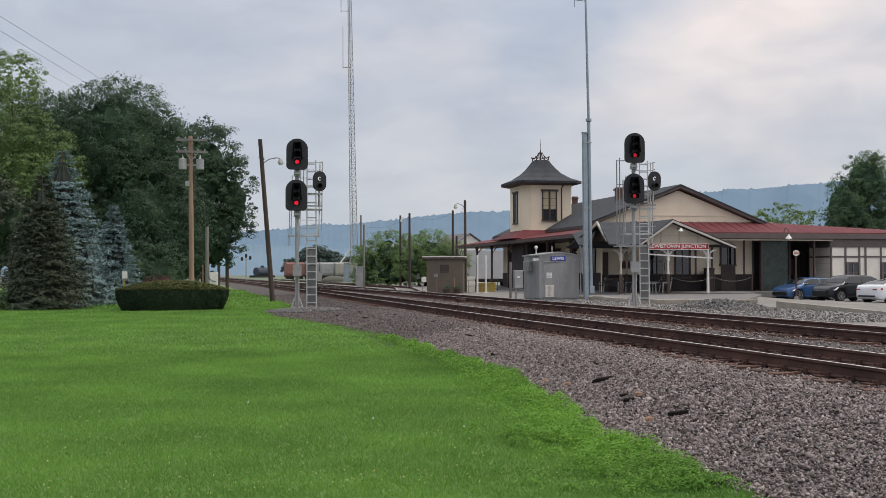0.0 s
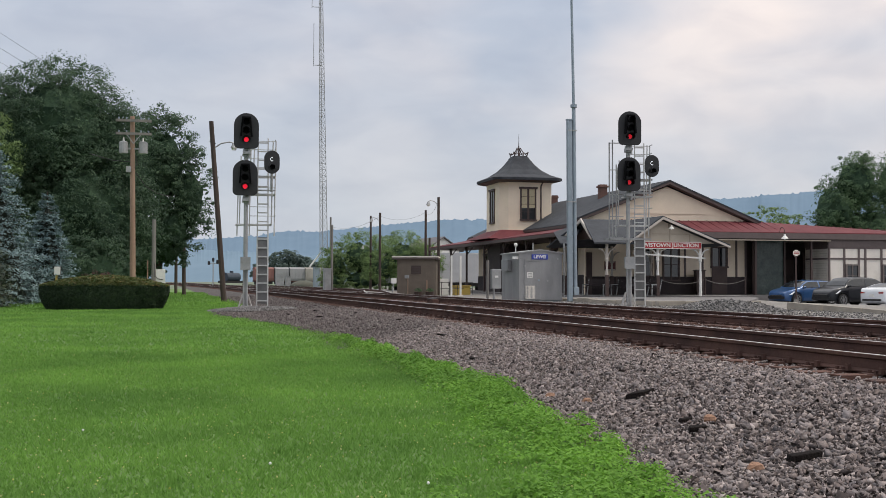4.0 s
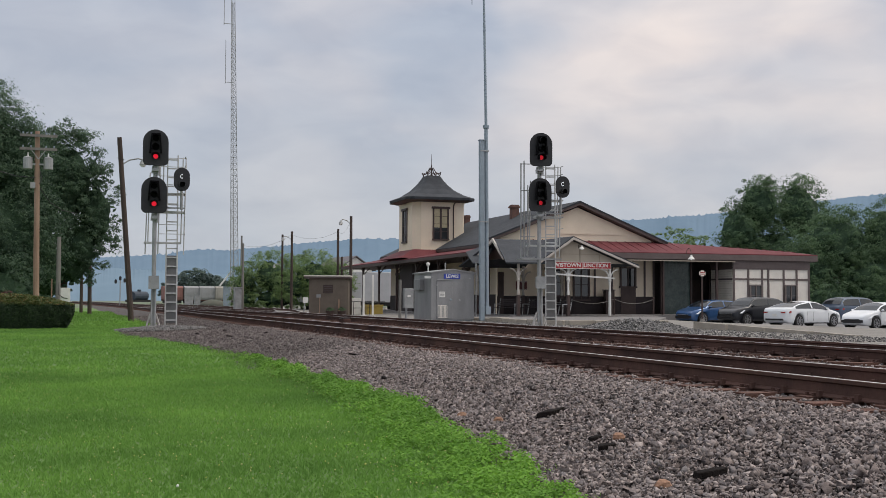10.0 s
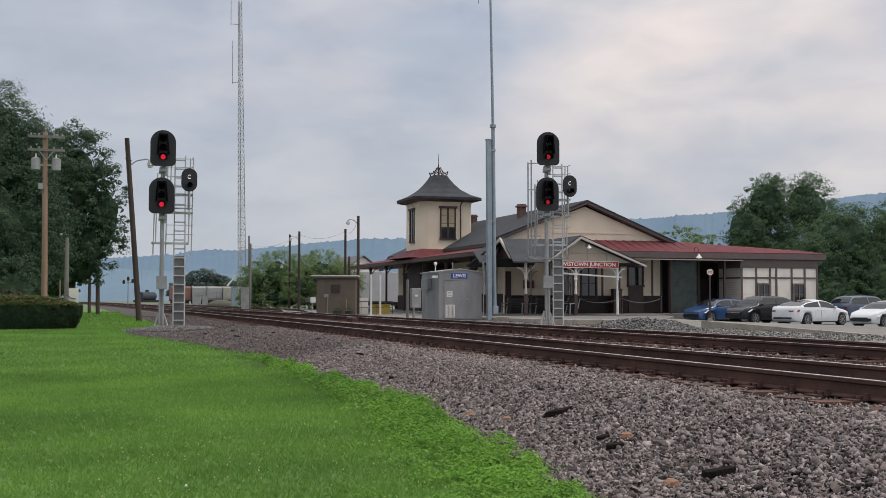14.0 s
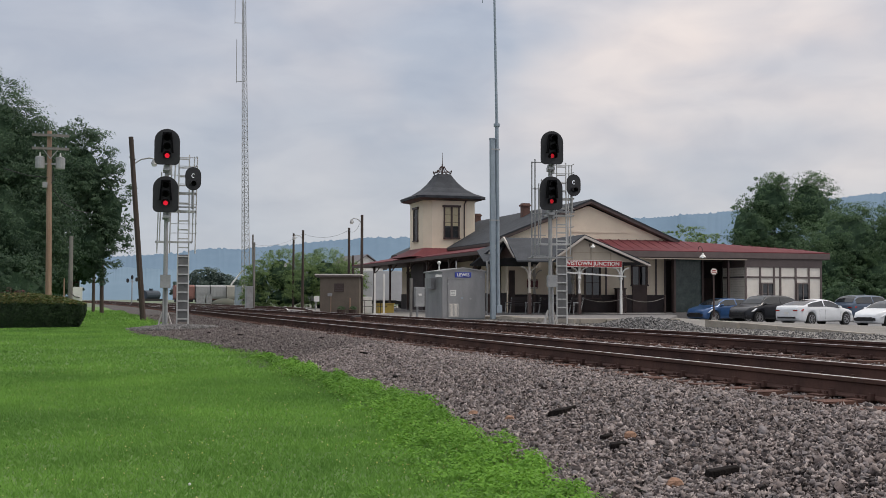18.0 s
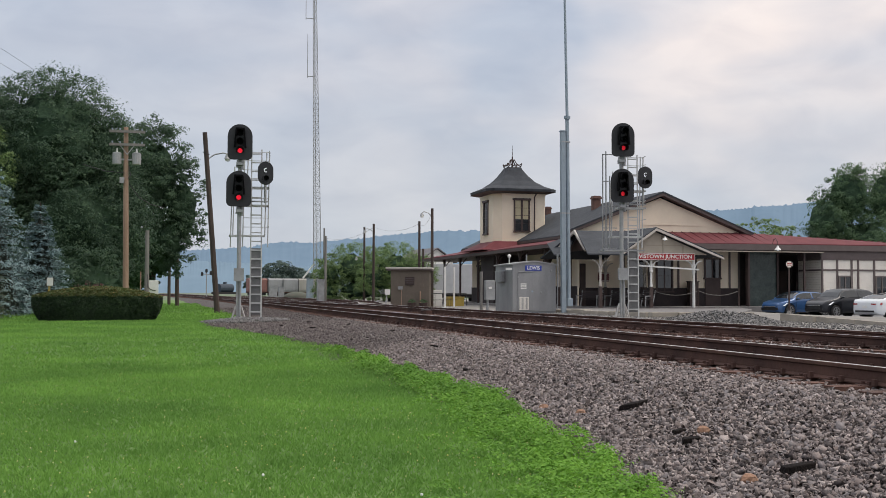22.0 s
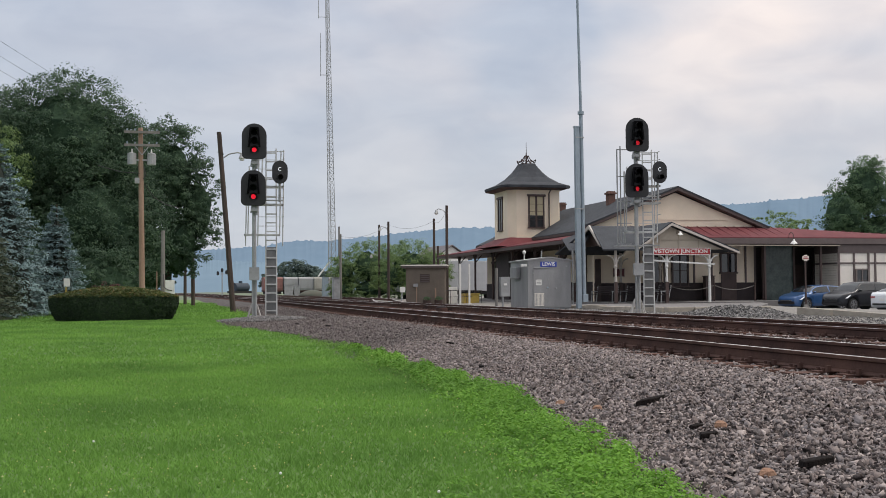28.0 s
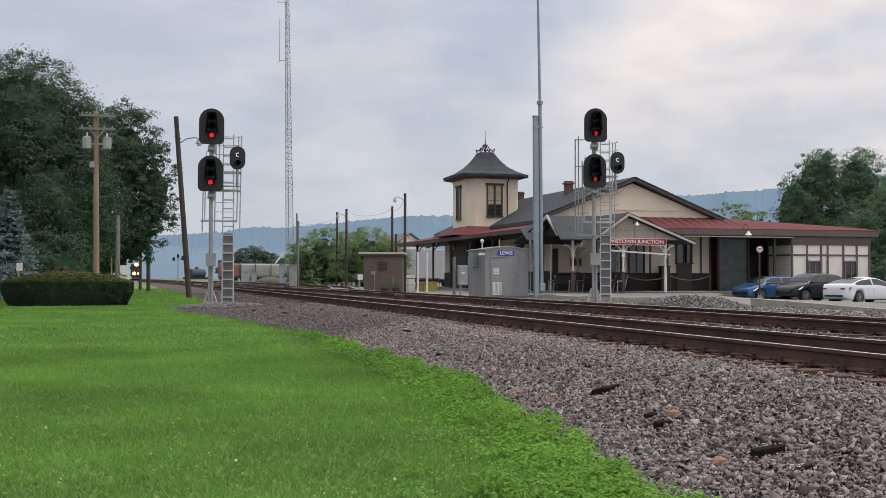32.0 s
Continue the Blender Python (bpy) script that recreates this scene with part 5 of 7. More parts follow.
# Near-black tone stands in for shade deep among the boughs.
BOUGH_SHADE = mat("bough_inner_shade", (0.016, 0.022, 0.018), (0.030, 0.036, 0.028), scale=3, rough=0.95, bump=0.8, fine=14)


def conifer(at, height, spread, material, label, seed, layers=30, per=17):
    g = np.random.default_rng(seed)
    t = thing("spruce", at, label, "conifer")
    part("trunk", Build().rod((0, 0, 0), (0, 0, height * 0.97), 0.14, 0.02, 8), BARK, t)
    cs, ns, ss = [], [], []
    limbs = Build()
    for i in range(layers):
        f = i / layers
        z = 0.35 + (height - 0.5) * f ** 0.95
        reach = spread * (1 - f) ** 0.8 + 0.10
        for j in range(per if f < 0.8 else 9):
            a = 2 * math.pi * (j + g.random()) / per
            r = reach * g.uniform(0.74, 1.10)
            tip = np.array((r * math.cos(a), r * math.sin(a), -0.16 * r + g.uniform(-0.1, 0.1)))
            limbs.rod((0, 0, z), (tip[0] * 0.9, tip[1] * 0.9, z + tip[2] * 0.9), 0.018, 0.006, 4)
            m = int(22 + 58 * r / spread)
            u = 0.35 + 0.67 * g.random(m) ** 0.7
            side = np.array((-math.sin(a), math.cos(a), 0.0))
            fan = g.normal(size=m) * (0.05 + 0.16 * (1 - np.abs(u - 0.75))) * r / spread * 1.6
            c = np.array((0, 0, z)) + tip[None] * u[:, None] + side[None] * fan[:, None] + g.normal(size=(m, 3)) * 0.035 + np.stack([0 * u, 0 * u, 0.10 * u * u - np.abs(fan) * 0.35], 1)
            cs.append(c)
            ns.append(g.normal(size=(m, 3)) * 0.4 + (0, 0, 1.0) + tip[None] * 0.25)
            ss.append(g.uniform(0.04, 0.10, m))
    c, n, s = np.vstack(cs), np.vstack(ns), np.concatenate(ss)
    n /= np.linalg.norm(n, axis=1)[:, None]
    part("branch", limbs, BARK, t, "thin spruce branches", kind="stuff")
    # Added solid cone, coloured as the spruce's inner shade.
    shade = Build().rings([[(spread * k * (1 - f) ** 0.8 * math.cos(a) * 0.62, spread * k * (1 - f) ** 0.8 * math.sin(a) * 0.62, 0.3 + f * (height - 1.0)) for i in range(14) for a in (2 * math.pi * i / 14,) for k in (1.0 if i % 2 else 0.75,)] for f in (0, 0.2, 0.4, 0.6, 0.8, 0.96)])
    part("shade_core", shade, BOUGH_SHADE, t, "solid dark core for the shade between the boughs")
    part("foliage", leaves("foliage", c, n, s, material, g, 0.36), material, t, "dense needle sprays")
    return t


conifer((-7.15, 50.4, 0), 7.6, 2.9, LEAF_BLUE, "blue-grey spruce at the lawn's edge", 21)
conifer((-7.55, 46.2, 0), 6.0, 2.25, LEAF_FIR, "dull green spruce with browned lower boughs", 22)
conifer((-5.0, 53.6, 0), 5.2, 1.5, LEAF_BLUE, "small blue-grey spruce behind a larger one", 23, 20, 12)
conifer((-11.5, 47.5, 0), 4.2, 2.0, LEAF_MID, "green bushy conifer on the lawn", 24, 20, 12)

# clipped hedge
hedge = thing("hedge", (-2.0, 43.4, gz(-2.0, 43.4)), "clipped dark yew hedge with a browned top, on the lawn", "hedge", turn=2)
HL, HD, HH = 2.28, 1.1, 0.9
# Solid near-black core paints the shade inside the hedge.
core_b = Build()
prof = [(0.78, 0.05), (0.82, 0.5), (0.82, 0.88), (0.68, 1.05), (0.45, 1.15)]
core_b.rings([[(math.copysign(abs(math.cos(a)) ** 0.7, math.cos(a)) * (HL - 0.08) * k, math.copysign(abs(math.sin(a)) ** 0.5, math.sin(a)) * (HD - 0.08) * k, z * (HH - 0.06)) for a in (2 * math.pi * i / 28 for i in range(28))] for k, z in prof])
part("shade_core", core_b, mat("hedge_shade_core", (0.010, 0.014, 0.008), (0.02, 0.022, 0.012), rough=0.95), hedge)
g = np.random.default_rng(31)
n_h = 34000
turn_ = np.linspace(0, 2 * math.pi, 4001)
bx = np.sign(np.cos(turn_)) * np.abs(np.cos(turn_)) ** 0.7 * HL
by = np.sign(np.sin(turn_)) * np.abs(np.sin(turn_)) ** 0.5 * HD
run = np.concatenate([[0], np.cumsum(np.hypot(np.diff(bx), np.diff(by)))])
at_ = g.uniform(0, run[-1], n_h)
ca, sa = np.interp(at_, run, bx) / HL, np.interp(at_, run, by) / HD
zz = g.random(n_h)
wob = 0.86 + 0.135 * np.sin(math.pi * (0.04 + 0.56 * zz)) + 0.014 * np.sin(9 * at_ + 4 * zz) - 0.08 * g.random(n_h) ** 2
side_c = np.stack([ca * HL * wob, sa * HD * wob, zz * HH], 1)
side_n = np.stack([ca, sa, 0.3 + 0 * ca], 1) + g.normal(size=(n_h, 3)) * 0.6
side_n /= np.linalg.norm(side_n, axis=1)[:, None]
part("sides", leaves("sides", side_c, side_n, g.uniform(0.026, 0.056, n_h), LEAF_HEDGE, g), LEAF_HEDGE, hedge, "dense dark green clipped sides")
n_t = 20000
ca, sa = g.uniform(-1, 1, 3 * n_t), g.uniform(-1, 1, 3 * n_t)
u = (np.abs(ca) ** (2 / 0.7) + np.abs(sa) ** 4) ** 0.25
ca, sa, u = ca[u < 1][:n_t], sa[u < 1][:n_t], u[u < 1][:n_t]
a = np.zeros(n_t)
top_c = np.stack([ca * HL, sa * HD, HH - 0.05 + 0.36 * (1 - u ** 2.6) + 0.05 * g.random(n_t)], 1)
top_n = np.stack([0 * a, 0 * a, 1 + 0 * a], 1) + g.normal(size=(n_t, 3)) * 0.5
top_n /= np.linalg.norm(top_n, axis=1)[:, None]
part("top", leaves("top", top_c, top_n, g.uniform(0.025, 0.05, n_t), LEAF_HEDGE_TOP, g), LEAF_HEDGE_TOP, hedge, "browned shoots over the flat top, daylight put into their paler colour")

# lawn: blades thick near by, thinner with distance
g = np.random.default_rng(41)


def blades(name, count, y0, y1, height, material, power, seed, label, width=0.007):
    g = np.random.default_rng(seed)
    y = y0 + (y1 - y0) * g.random(count) ** power
    lo = -0.19 * np.maximum(y + 6, 3) - 2.2
    e = lawn_edge(y) + 0.25 * g.random(count) ** 4
    x = lo + (e - lo) * g.random(count)
    h = height * g.uniform(0.45, 1.25, count) * (0.9 + 0.25 * (np.sin(3.3 * x + 2.8 * y) * np.sin(2.9 * y - 3.7 * x) > 0.45))
    a = g.uniform(0, 2 * math.pi, count)
    w = width * (1 + np.maximum(y, 0) / 17)
    z = ground_z(x, y)
    lean = g.normal(size=(count, 2)) * 0.55
    p = np.stack([x, y, z], 1)
    s = np.stack([np.cos(a) * w, np.sin(a) * w, 0 * a], 1)
    tip = p + np.stack([lean[:, 0] * h, lean[:, 1] * h, h], 1)
    v = np.stack([p - s, p + s, tip], 1)
    ob = new(name, raw_mesh(name, v.reshape(-1, 3), np.arange(3 * count).reshape(-1, 3), material))
    return tagged(ob, label, "grass", kind="stuff")


blades("grass", 260000, 2.5, 19, 0.036, GRASS, 1.15, 42, "short bright green lawn grass", 0.006)
blades("grass", 76000, 19, 46, 0.05, GRASS, 1.3, 43, "short bright green lawn grass, farther off", 0.008)

blades("grass", 9000, -9, 2.5, 0.045, GRASS, 1.0, 45, "short bright green lawn grass underfoot")
blades("grass", 22000, 46, 100, 0.10, GRASS, 1.2, 44, "short green grass beside the line, far off", 0.010)

# weeds along the lawn's edge: low leafy clumps, thickest near by
n_c = 960
y = 3.0 + 20.5 * g.random(n_c) ** 1.4
keep = g.random(n_c) < np.where(y < 15, 1.0, np.clip((25 - y) / 12, 0.1, 1))
y = y[keep]
n_c = len(y)
x = lawn_edge(y) - 0.02 - np.abs(g.normal(size=n_c)) * 0.42 * np.clip(1.35 - y / 26, 0.5, 1.3)
wide, tall_ = g.uniform(0.07, 0.19, n_c), g.uniform(0.05, 0.16, n_c)
per = 78
which = np.repeat(np.arange(n_c), per)
off = g.normal(size=(len(which), 3)) * (0.55, 0.55, 1)
r2 = np.minimum((off[:, :2] ** 2).sum(1), 1.6)
px, py = x[which] + off[:, 0] * wide[which], y[which] + off[:, 1] * wide[which]
pz = ground_z(px, py) + 0.012 + tall_[which] * np.clip(1 - 0.55 * r2, 0.05, 1) * (0.45 + 0.55 * g.random(len(which)) ** 0.5)
n = np.stack([off[:, 0] * 0.6, off[:, 1] * 0.6, 0 * px + 0.9], 1) + g.normal(size=(len(which), 3)) * 0.3
n /= np.linalg.norm(n, axis=1)[:, None]
tagged(new("weeds", leaves("weeds", np.stack([px, py, pz], 1), n, g.uniform(0.007, 0.0145, len(which)) * (1 + py / 22), WEED, g, 0.65)), "bright leafy weeds creeping over the ballast edge", "weeds", kind="stuff")
for cx_, cy_, n_t_ in ((2.45, 51.3, 50),):
    m_ = n_t_ * 40
    a_ = g.integers(0, n_t_, m_)
    cc = np.stack([g.normal(size=n_t_) * 0.35 + cx_, g.normal(size=n_t_) * 0.6 + cy_, g.uniform(0.10, 0.26, n_t_)], 1)
    o = g.normal(size=(m_, 3)) * (0.12, 0.12, 0.4)
    px, py = cc[a_, 0] + o[:, 0], cc[a_, 1] + o[:, 1]
    pz = ground_z(px, py) + 0.02 + cc[a_, 2] * np.clip(np.abs(o[:, 2]), 0, 1)
    n = g.normal(size=(m_, 3)) * 0.5 + (0, -0.3, 0.8)
    n /= np.linalg.norm(n, axis=1)[:, None]
    tagged(new("weeds", leaves("tall_weeds", np.stack([px, py, pz], 1), n, g.uniform(0.02, 0.045, m_), WEED, g, 0.5)), "rank green weeds round the leaning pole's foot", "weeds", kind="stuff")
# clover heads and seed heads
n_f = 1500
y = 3.5 + 17 * g.random(n_f) ** 1.4
x = np.maximum(-0.12 * y - 2, -0.42 * (y + 5)) + g.random(n_f) * (lawn_edge(y) - np.maximum(-0.12 * y - 2, -0.42 * (y + 5)))
pts = np.stack([x, y, ground_z(x, y) + 0.06 + 0.02 * g.random(n_f)], 1)
tagged(new("clover_flowers", shards(pts, g.uniform(0.009, 0.015, n_f), FLOWER, "clover_flowers", 0.9, 6)), "small pale clover and buttercup heads", "flowers", kind="stuff")
for x_, y_ in ((0.68, 7.35), (-0.6, 9.4), (1.5, 6.4)):
    d = thing("dandelion", (x_, y_, gz(x_, y_)), "dandelion gone to white seed in the lawn", "flower", "dandelions")
    part("stalk", Build().rod((0, 0, 0), (0.01, 0, 0.08), 0.003, n=5), GRASS, d)
    part("seed_head", Build().ball((0.01, 0, 0.09), 0.010), SEED_HEAD, d)

# trees beyond the tracks
broadleaf((20.2, 118, 0), [(0, 0, 3.6, 3.2, 2.6, 2.8), (-2.4, 0, 2.6, 2.0, 2.2, 2.4), (3.0, 0.5, 3.4, 2.6, 2.4, 2.4), (0.5, -0.5, 1.2, 3.8, 2.2, 1.5), (-2.6, -0.6, 1.1, 1.8, 1.6, 1.3)], LEAF_LIGHT, "rounded green tree beyond the siding", 19000, 0.13, 51, 5, 0.2, core=0.2)
broadleaf((23.6, 112, 0), [(0, 0, 3.4, 3.0, 2.6, 2.6), (2.2, -0.5, 2.8, 2.2, 2.2, 2.2), (-2.0, -0.5, 2.4, 2.0, 2.0, 2.0), (0.5, -0.5, 1.3, 3.2, 2.0, 1.5)], LEAF_LIGHT, "lighter green tree beyond the shed", 18000, 0.12, 52, 5, 0.2, core=0.2)
broadleaf((67.0, 97, 0), [(-1.4, 0, 10.5, 2.6, 3.0, 3.3), (-3.8, 0, 8.0, 2.5, 3.0, 3.1), (3.2, 0, 10.3, 3.0, 3.0, 3.5), (-4.8, 0, 5.0, 2.6, 2.6, 3.0), (0, -1, 5.4, 4.4, 3.2, 3.6), (7, 0, 6, 3, 3, 4)], LEAF_MID, "tall full-leaved tree behind the depot", 30000, 0.16, 53, 11, 0.36, core=0.3)
broadleaf((63.5, 82, 0), [(0, 0, 6.0, 4.6, 3.4, 3.4), (4.6, -1, 6.4, 3.6, 3.2, 3.8), (-3.2, -0.5, 3.6, 2.8, 2.4, 3.0), (2, -2, 3.0, 4.6, 2.4, 2.8), (7.5, -1, 3.4, 3.6, 2.6, 3.2)], LEAF_MID, "green tree at the car park's end", 32000, 0.15, 54, 8, 0.3, core=0.3)
broadleaf((66.0, 114, 0), [(0, 0, 7.6, 3.0, 2.6, 1.9), (2.6, 0, 6.8, 2.2, 2.2, 2.0), (-2.4, 0, 6.6, 2.2, 2.2, 2.0), (0, 0, 4.4, 3.6, 2.6, 2.6)], LEAF_LIGHT, "feathery light green tree behind the roof", 7000, 0.17, 55, 8, 0.25, core=0.06)
for i, (px_, py_, h) in enumerate(((27.5, 260, 7.8), (32.5, 268, 6.6), (22.5, 262, 5.0))):
    broadleaf((px_, py_, 0), [(0, 0, h * 0.6, h * 0.6, 3, h * 0.42), (h * 0.5, 0, h * 0.5, h * 0.45, 3, h * 0.35)], LEAF_HAZE, "distant dark tree behind the freight cars", 5000, 0.36, 60 + i, h * 0.7, 0.25, core=0.14)
broadleaf((60, 79, 0), [(0, 0, 1.3, 3.4, 1.6, 1.7), (5, -0.5, 1.5, 3.4, 1.8, 1.9), (10.5, -0.5, 1.6, 3.4, 1.8, 2.0)], LEAF_MID, "green undergrowth at the car park's end", 12000, 0.15, 56, 2, 0.12, core=0.4, name="shrub")
for i in range(9):
    broadleaf((88 + i * 5.0, 62 + (i % 3) * 9 + i * 3, 0), [(0, 0, 5.2, 4.2, 3.4, 4.0), (2.5, 0, 3.4, 3.2, 3, 3)], LEAF_MID, "green tree closing the car park", 1700, 0.36, 70 + i, 7, 0.25, core=0.3)

# ---- poles, masts and lineside things ----


def utility_pole():
    p = thing("utility_pole", (-1.22, 50.8, 0), "brown wooden utility pole with two crossarms and transformers", "utility pole")
    part("pole", Build().rod((0.03, 0, -0.1), (-0.06, 0, 8.2), 0.135, 0.10, 12), POLE_WOOD, p, smooth=False)
    for z in (8.0, 7.43):
        arm = part("crossarm", Build().box(-0.75, 0.75, -0.2, -0.1, z - 0.06, z + 0.05), GREY_POLE, p, "weathered crossarm")
        for x in (-0.62, -0.3, 0.3, 0.62):
            part("insulator", Build().rod((x, -0.15, z + 0.05), (x, -0.15, z + 0.14), 0.028, 0.04, 8), MAST_STEEL, arm)
    part("brace", Build().beam((-0.3, -0.15, 7.4), (0, -0.12, 7.0), 0.03).beam((0.3, -0.15, 7.4), (0, -0.12, 7.0), 0.03), GALVANISED, p)
    for x in (-0.42, 0.40):
        t = part("transformer", Build().rod((x, -0.05, 6.58), (x, -0.05, 7.06), 0.19, n=14).rod((x, -0.05, 7.06), (x, -0.05, 7.1), 0.2, 0.1, 14), GALVANISED, p, "grey transformer can")
        part("bushing", Build().rod((x, -0.05, 7.08), (x, -0.05, 7.27), 0.045, 0.025, 8), WHITE, t)
        part("hanger", Build().box(min(x, 0), max(x, 0), -0.08, -0.02, 6.75, 6.82), GALVANISED, t)
    part("meter_box", Build().box(-0.30, -0.1, -0.2, -0.02, 5.75, 6.0), GALVANISED, p, bevel=0.01)
    part("cable", Build().pipe([(0.08, -0.12, 6.5), (0.16, -0.15, 6.1), (0.05, -0.15, 5.95)], 0.018, 5).pipe([(0.1, -0.1, 5.75), (0.5, 0.3, 5.2), (1.0, 1.2, 4.95), (1.6, 2.2, 4.9)], 0.018, 5).pipe([(-0.1, -0.1, 6.2), (-0.9, 0.4, 6.3), (-1.9, 1.2, 6.65)], 0.016, 5), WIRE, p)


utility_pole()


def plain_pole(x, y, top, material, label, r=0.11, lean=(0, 0), arm=None, name="wooden_pole", category="pole"):
    p = thing(name, (x, y, gz(x, y)), label, category)
    h = top - gz(x, y)
    part("pole", Build().rod((0, 0, -0.1), (lean[0], lean[1], h), r, r * 0.8, 10), material, p)
    if arm:
        ax, az, down = arm
        f = az / h
        lx, ly = lean[0] * f, lean[1] * f
        part("lamp_arm", Build().pipe([(lx, ly, az - 0.35), (lx + ax * 0.4, ly, az - 0.08), (lx + ax * 0.8, ly, az), (lx + ax, ly, az - down)], 0.03, 6), GALVANISED, p)
        head = part("lamp_head", Build().rod((lx + ax, ly, az - down - 0.22), (lx + ax, ly, az - down), 0.16, 0.07, 10), GALVANISED, p, "grey lamp head")
        part("lamp_glass", Build().rod((lx + ax, ly, az - down - 0.32), (lx + ax, ly, az - down - 0.22), 0.09, 0.13, 10), WHITE, head)
    return p


plain_pole(2.77, 51.83, 8.22, DARK_POLE, "dark leaning wooden pole with a curved lamp arm", 0.13, (-0.66, -0.2), (0.95, 7.35, 0.05), "leaning_pole")
part("insulator", Build().rod((-0.45, -0.25, 7.25), (-0.72, -0.25, 7.35), 0.03, n=6), WIRE, bpy.data.objects["leaning_pole"])
plain_pole(-0.37, 58.05, 4.1, GREY_POLE, "short silvered wooden pole behind the hedge", 0.12)
plain_pole(-0.63, 54.9, 2.0, POLE_WOOD, "thin wooden stake beside the hedge", 0.035, name="wooden_stake", category="stake")
plain_pole(1.13, 92.4, 7.5, DARK_POLE, "dark wooden pole under the trees", 0.13)
plain_pole(1.64, 85.9, 8.0, DARK_POLE, "dark wooden pole with a curved street-lamp arm", 0.15, (-0.1, 0), (0.95, 6.3, 0.05))
plain_pole(19.1, 78, 7.05, DARK_POLE, "dark pole with a hooded platform lamp", 0.12, (0, 0), (-0.75, 6.75, 0.1), "platform_lamp", "street lamp")
plain_pole(22.8, 97.9, 7.4, DARK_POLE, "dark wooden pole beyond the shed", 0.13)
plain_pole(24.6, 104, 5.2, DARK_POLE, "short dark pole beyond the shed", 0.13)
plain_pole(19.3, 101.2, 7.3, DARK_POLE, "dark pole with a hooded lamp before the trees", 0.13, (0, 0), (-0.8, 6.8, 0.1), "platform_lamp", "street lamp")
plain_pole(20.3, 111.4, 7.6, DARK_POLE, "dark wooden pole among the trees", 0.13, (0, 0), (-0.8, 4.6, 0.1))
plain_pole(15.7, 106.6, 6.4, GREY_POLE, "grey pole beside a lineside cabinet", 0.13)
plain_pole(21.9, 150, 9.6, GREY_POLE, "grey pole far along the siding", 0.15)

box_w = thing("utility_cabinet", (-0.03, 56.6, gz(0, 56.6)), "white utility cabinet behind the hedge", "cabinet")
part("body", Build().box(-0.22, 0.22, -0.15, 0.15, 0.35, 1.62), WHITE, box_w, bevel=0.01)
part("leg", Build().box(-0.2, -0.14, -0.1, 0.1, 0, 0.35), GALVANISED, box_w)
part("leg", Build().box(0.14, 0.2, -0.1, 0.1, 0, 0.35), GALVANISED, box_w)
part("cable", Build().pipe([(-0.3, 0.3, 1.9), (-0.3, -0.16, 1.3), (-0.1, -0.17, 1.15), (0.1, -0.17, 1.12)], 0.02, 5), WIRE, box_w)
marker = thing("marker_sign", (-4.4, 51.5, 0), "small pale marker plate on a yellow post", "sign")
part("post", Build().box(-0.04, 0.04, -0.03, 0.03, 0, 1.6), mat("yellow_post", (0.5, 0.36, 0.08), rough=0.6), marker)
part("plate", Build().box(-0.1, 0.16, -0.06, -0.03, 1.3, 1.65), WHITE, marker, bevel=0.01)

# overhead wires over the lawn's corner
wires = thing("power_line", (0, 0, 0), "thin overhead wires above the trees", "cable")
for p, q in (((-7.55, 84.73, 16.24), (-12.36, 33.43, 12.96)), ((-8.44, 84.73, 15.77), (-12.52, 33.43, 12.53)), ((-9.18, 84.73, 15.32), (-8.6, 33.43, 9.53))):
    part("wire", Build().pipe([tuple(p[k] + (q[k] - p[k]) * i / 10 for k in range(3)) for i in range(11)], 0.010, 4), THIN_WIRE, wires)

# tall two-part antenna mast
mast = thing("antenna_mast", (20.12, 53.5, 0.04), "tall grey steel antenna mast beside the bungalow", "antenna mast")
part("square_post", Build().beam((-0.22, 0, 0), (-0.26, 0, 9.15), 0.235), MAST_STEEL, mast, "blue-grey square steel post", bevel=0.01)
part("post_cap", Build().box(-0.4, -0.12, -0.14, 0.14, 9.15, 9.2), MAST_STEEL, mast)
part("lower_pole", Build().rod((0.07, 0, 0.35), (-0.02, 0, 9.85), 0.10, 0.095, 12), MAST_STEEL, mast)
part("collar", Build().rod((-0.02, 0, 9.8), (-0.02, 0, 9.95), 0.16, n=12), MAST_STEEL, mast)
part("upper_pole", Build().rod((-0.02, 0, 9.9), (-0.16, 0, 16.75), 0.075, 0.055, 10), MAST_STEEL, mast)
part("base_box", Build().box(-0.06, 0.22, -0.16, 0.1, 0.35, 0.75), MAST_STEEL, mast, bevel=0.02)
ant = part("antenna_arm", Build().rod((-0.16, 0, 16.45), (-0.85, 0, 16.5), 0.025, n=6).rod((-0.8, 0, 16.1), (-0.8, 0, 16.95), 0.02, n=6), MAST_STEEL, mast, "folded dipole on a side arm")
for clamp_z in (5.0, 8.6):
    part("clamp", Build().box(-0.36, 0.1, -0.13, 0.13, clamp_z, clamp_z + 0.06), GALVANISED, mast)

# wires strung between the far poles
spans = thing("overhead_wires", (0, 0, 0), "thin wires strung between the platform poles", "cable")
for p, q in (((15.7, 106.6, 6.2), (19.3, 101.2, 7.0)), ((19.3, 101.2, 7.0), (22.8, 97.9, 7.2)), ((22.8, 97.9, 7.2), (19.1, 78, 6.8)), ((21.9, 150, 9.4), (15.7, 106.6, 6.2))):
    part("wire", Build().pipe([tuple(p[k] + (q[k] - p[k]) * i / 8 - (0.5 * 4 * (i / 8) * (1 - i / 8) if k == 2 else 0) for k in range(3)) for i in range(9)], 0.010, 4), THIN_WIRE, spans)

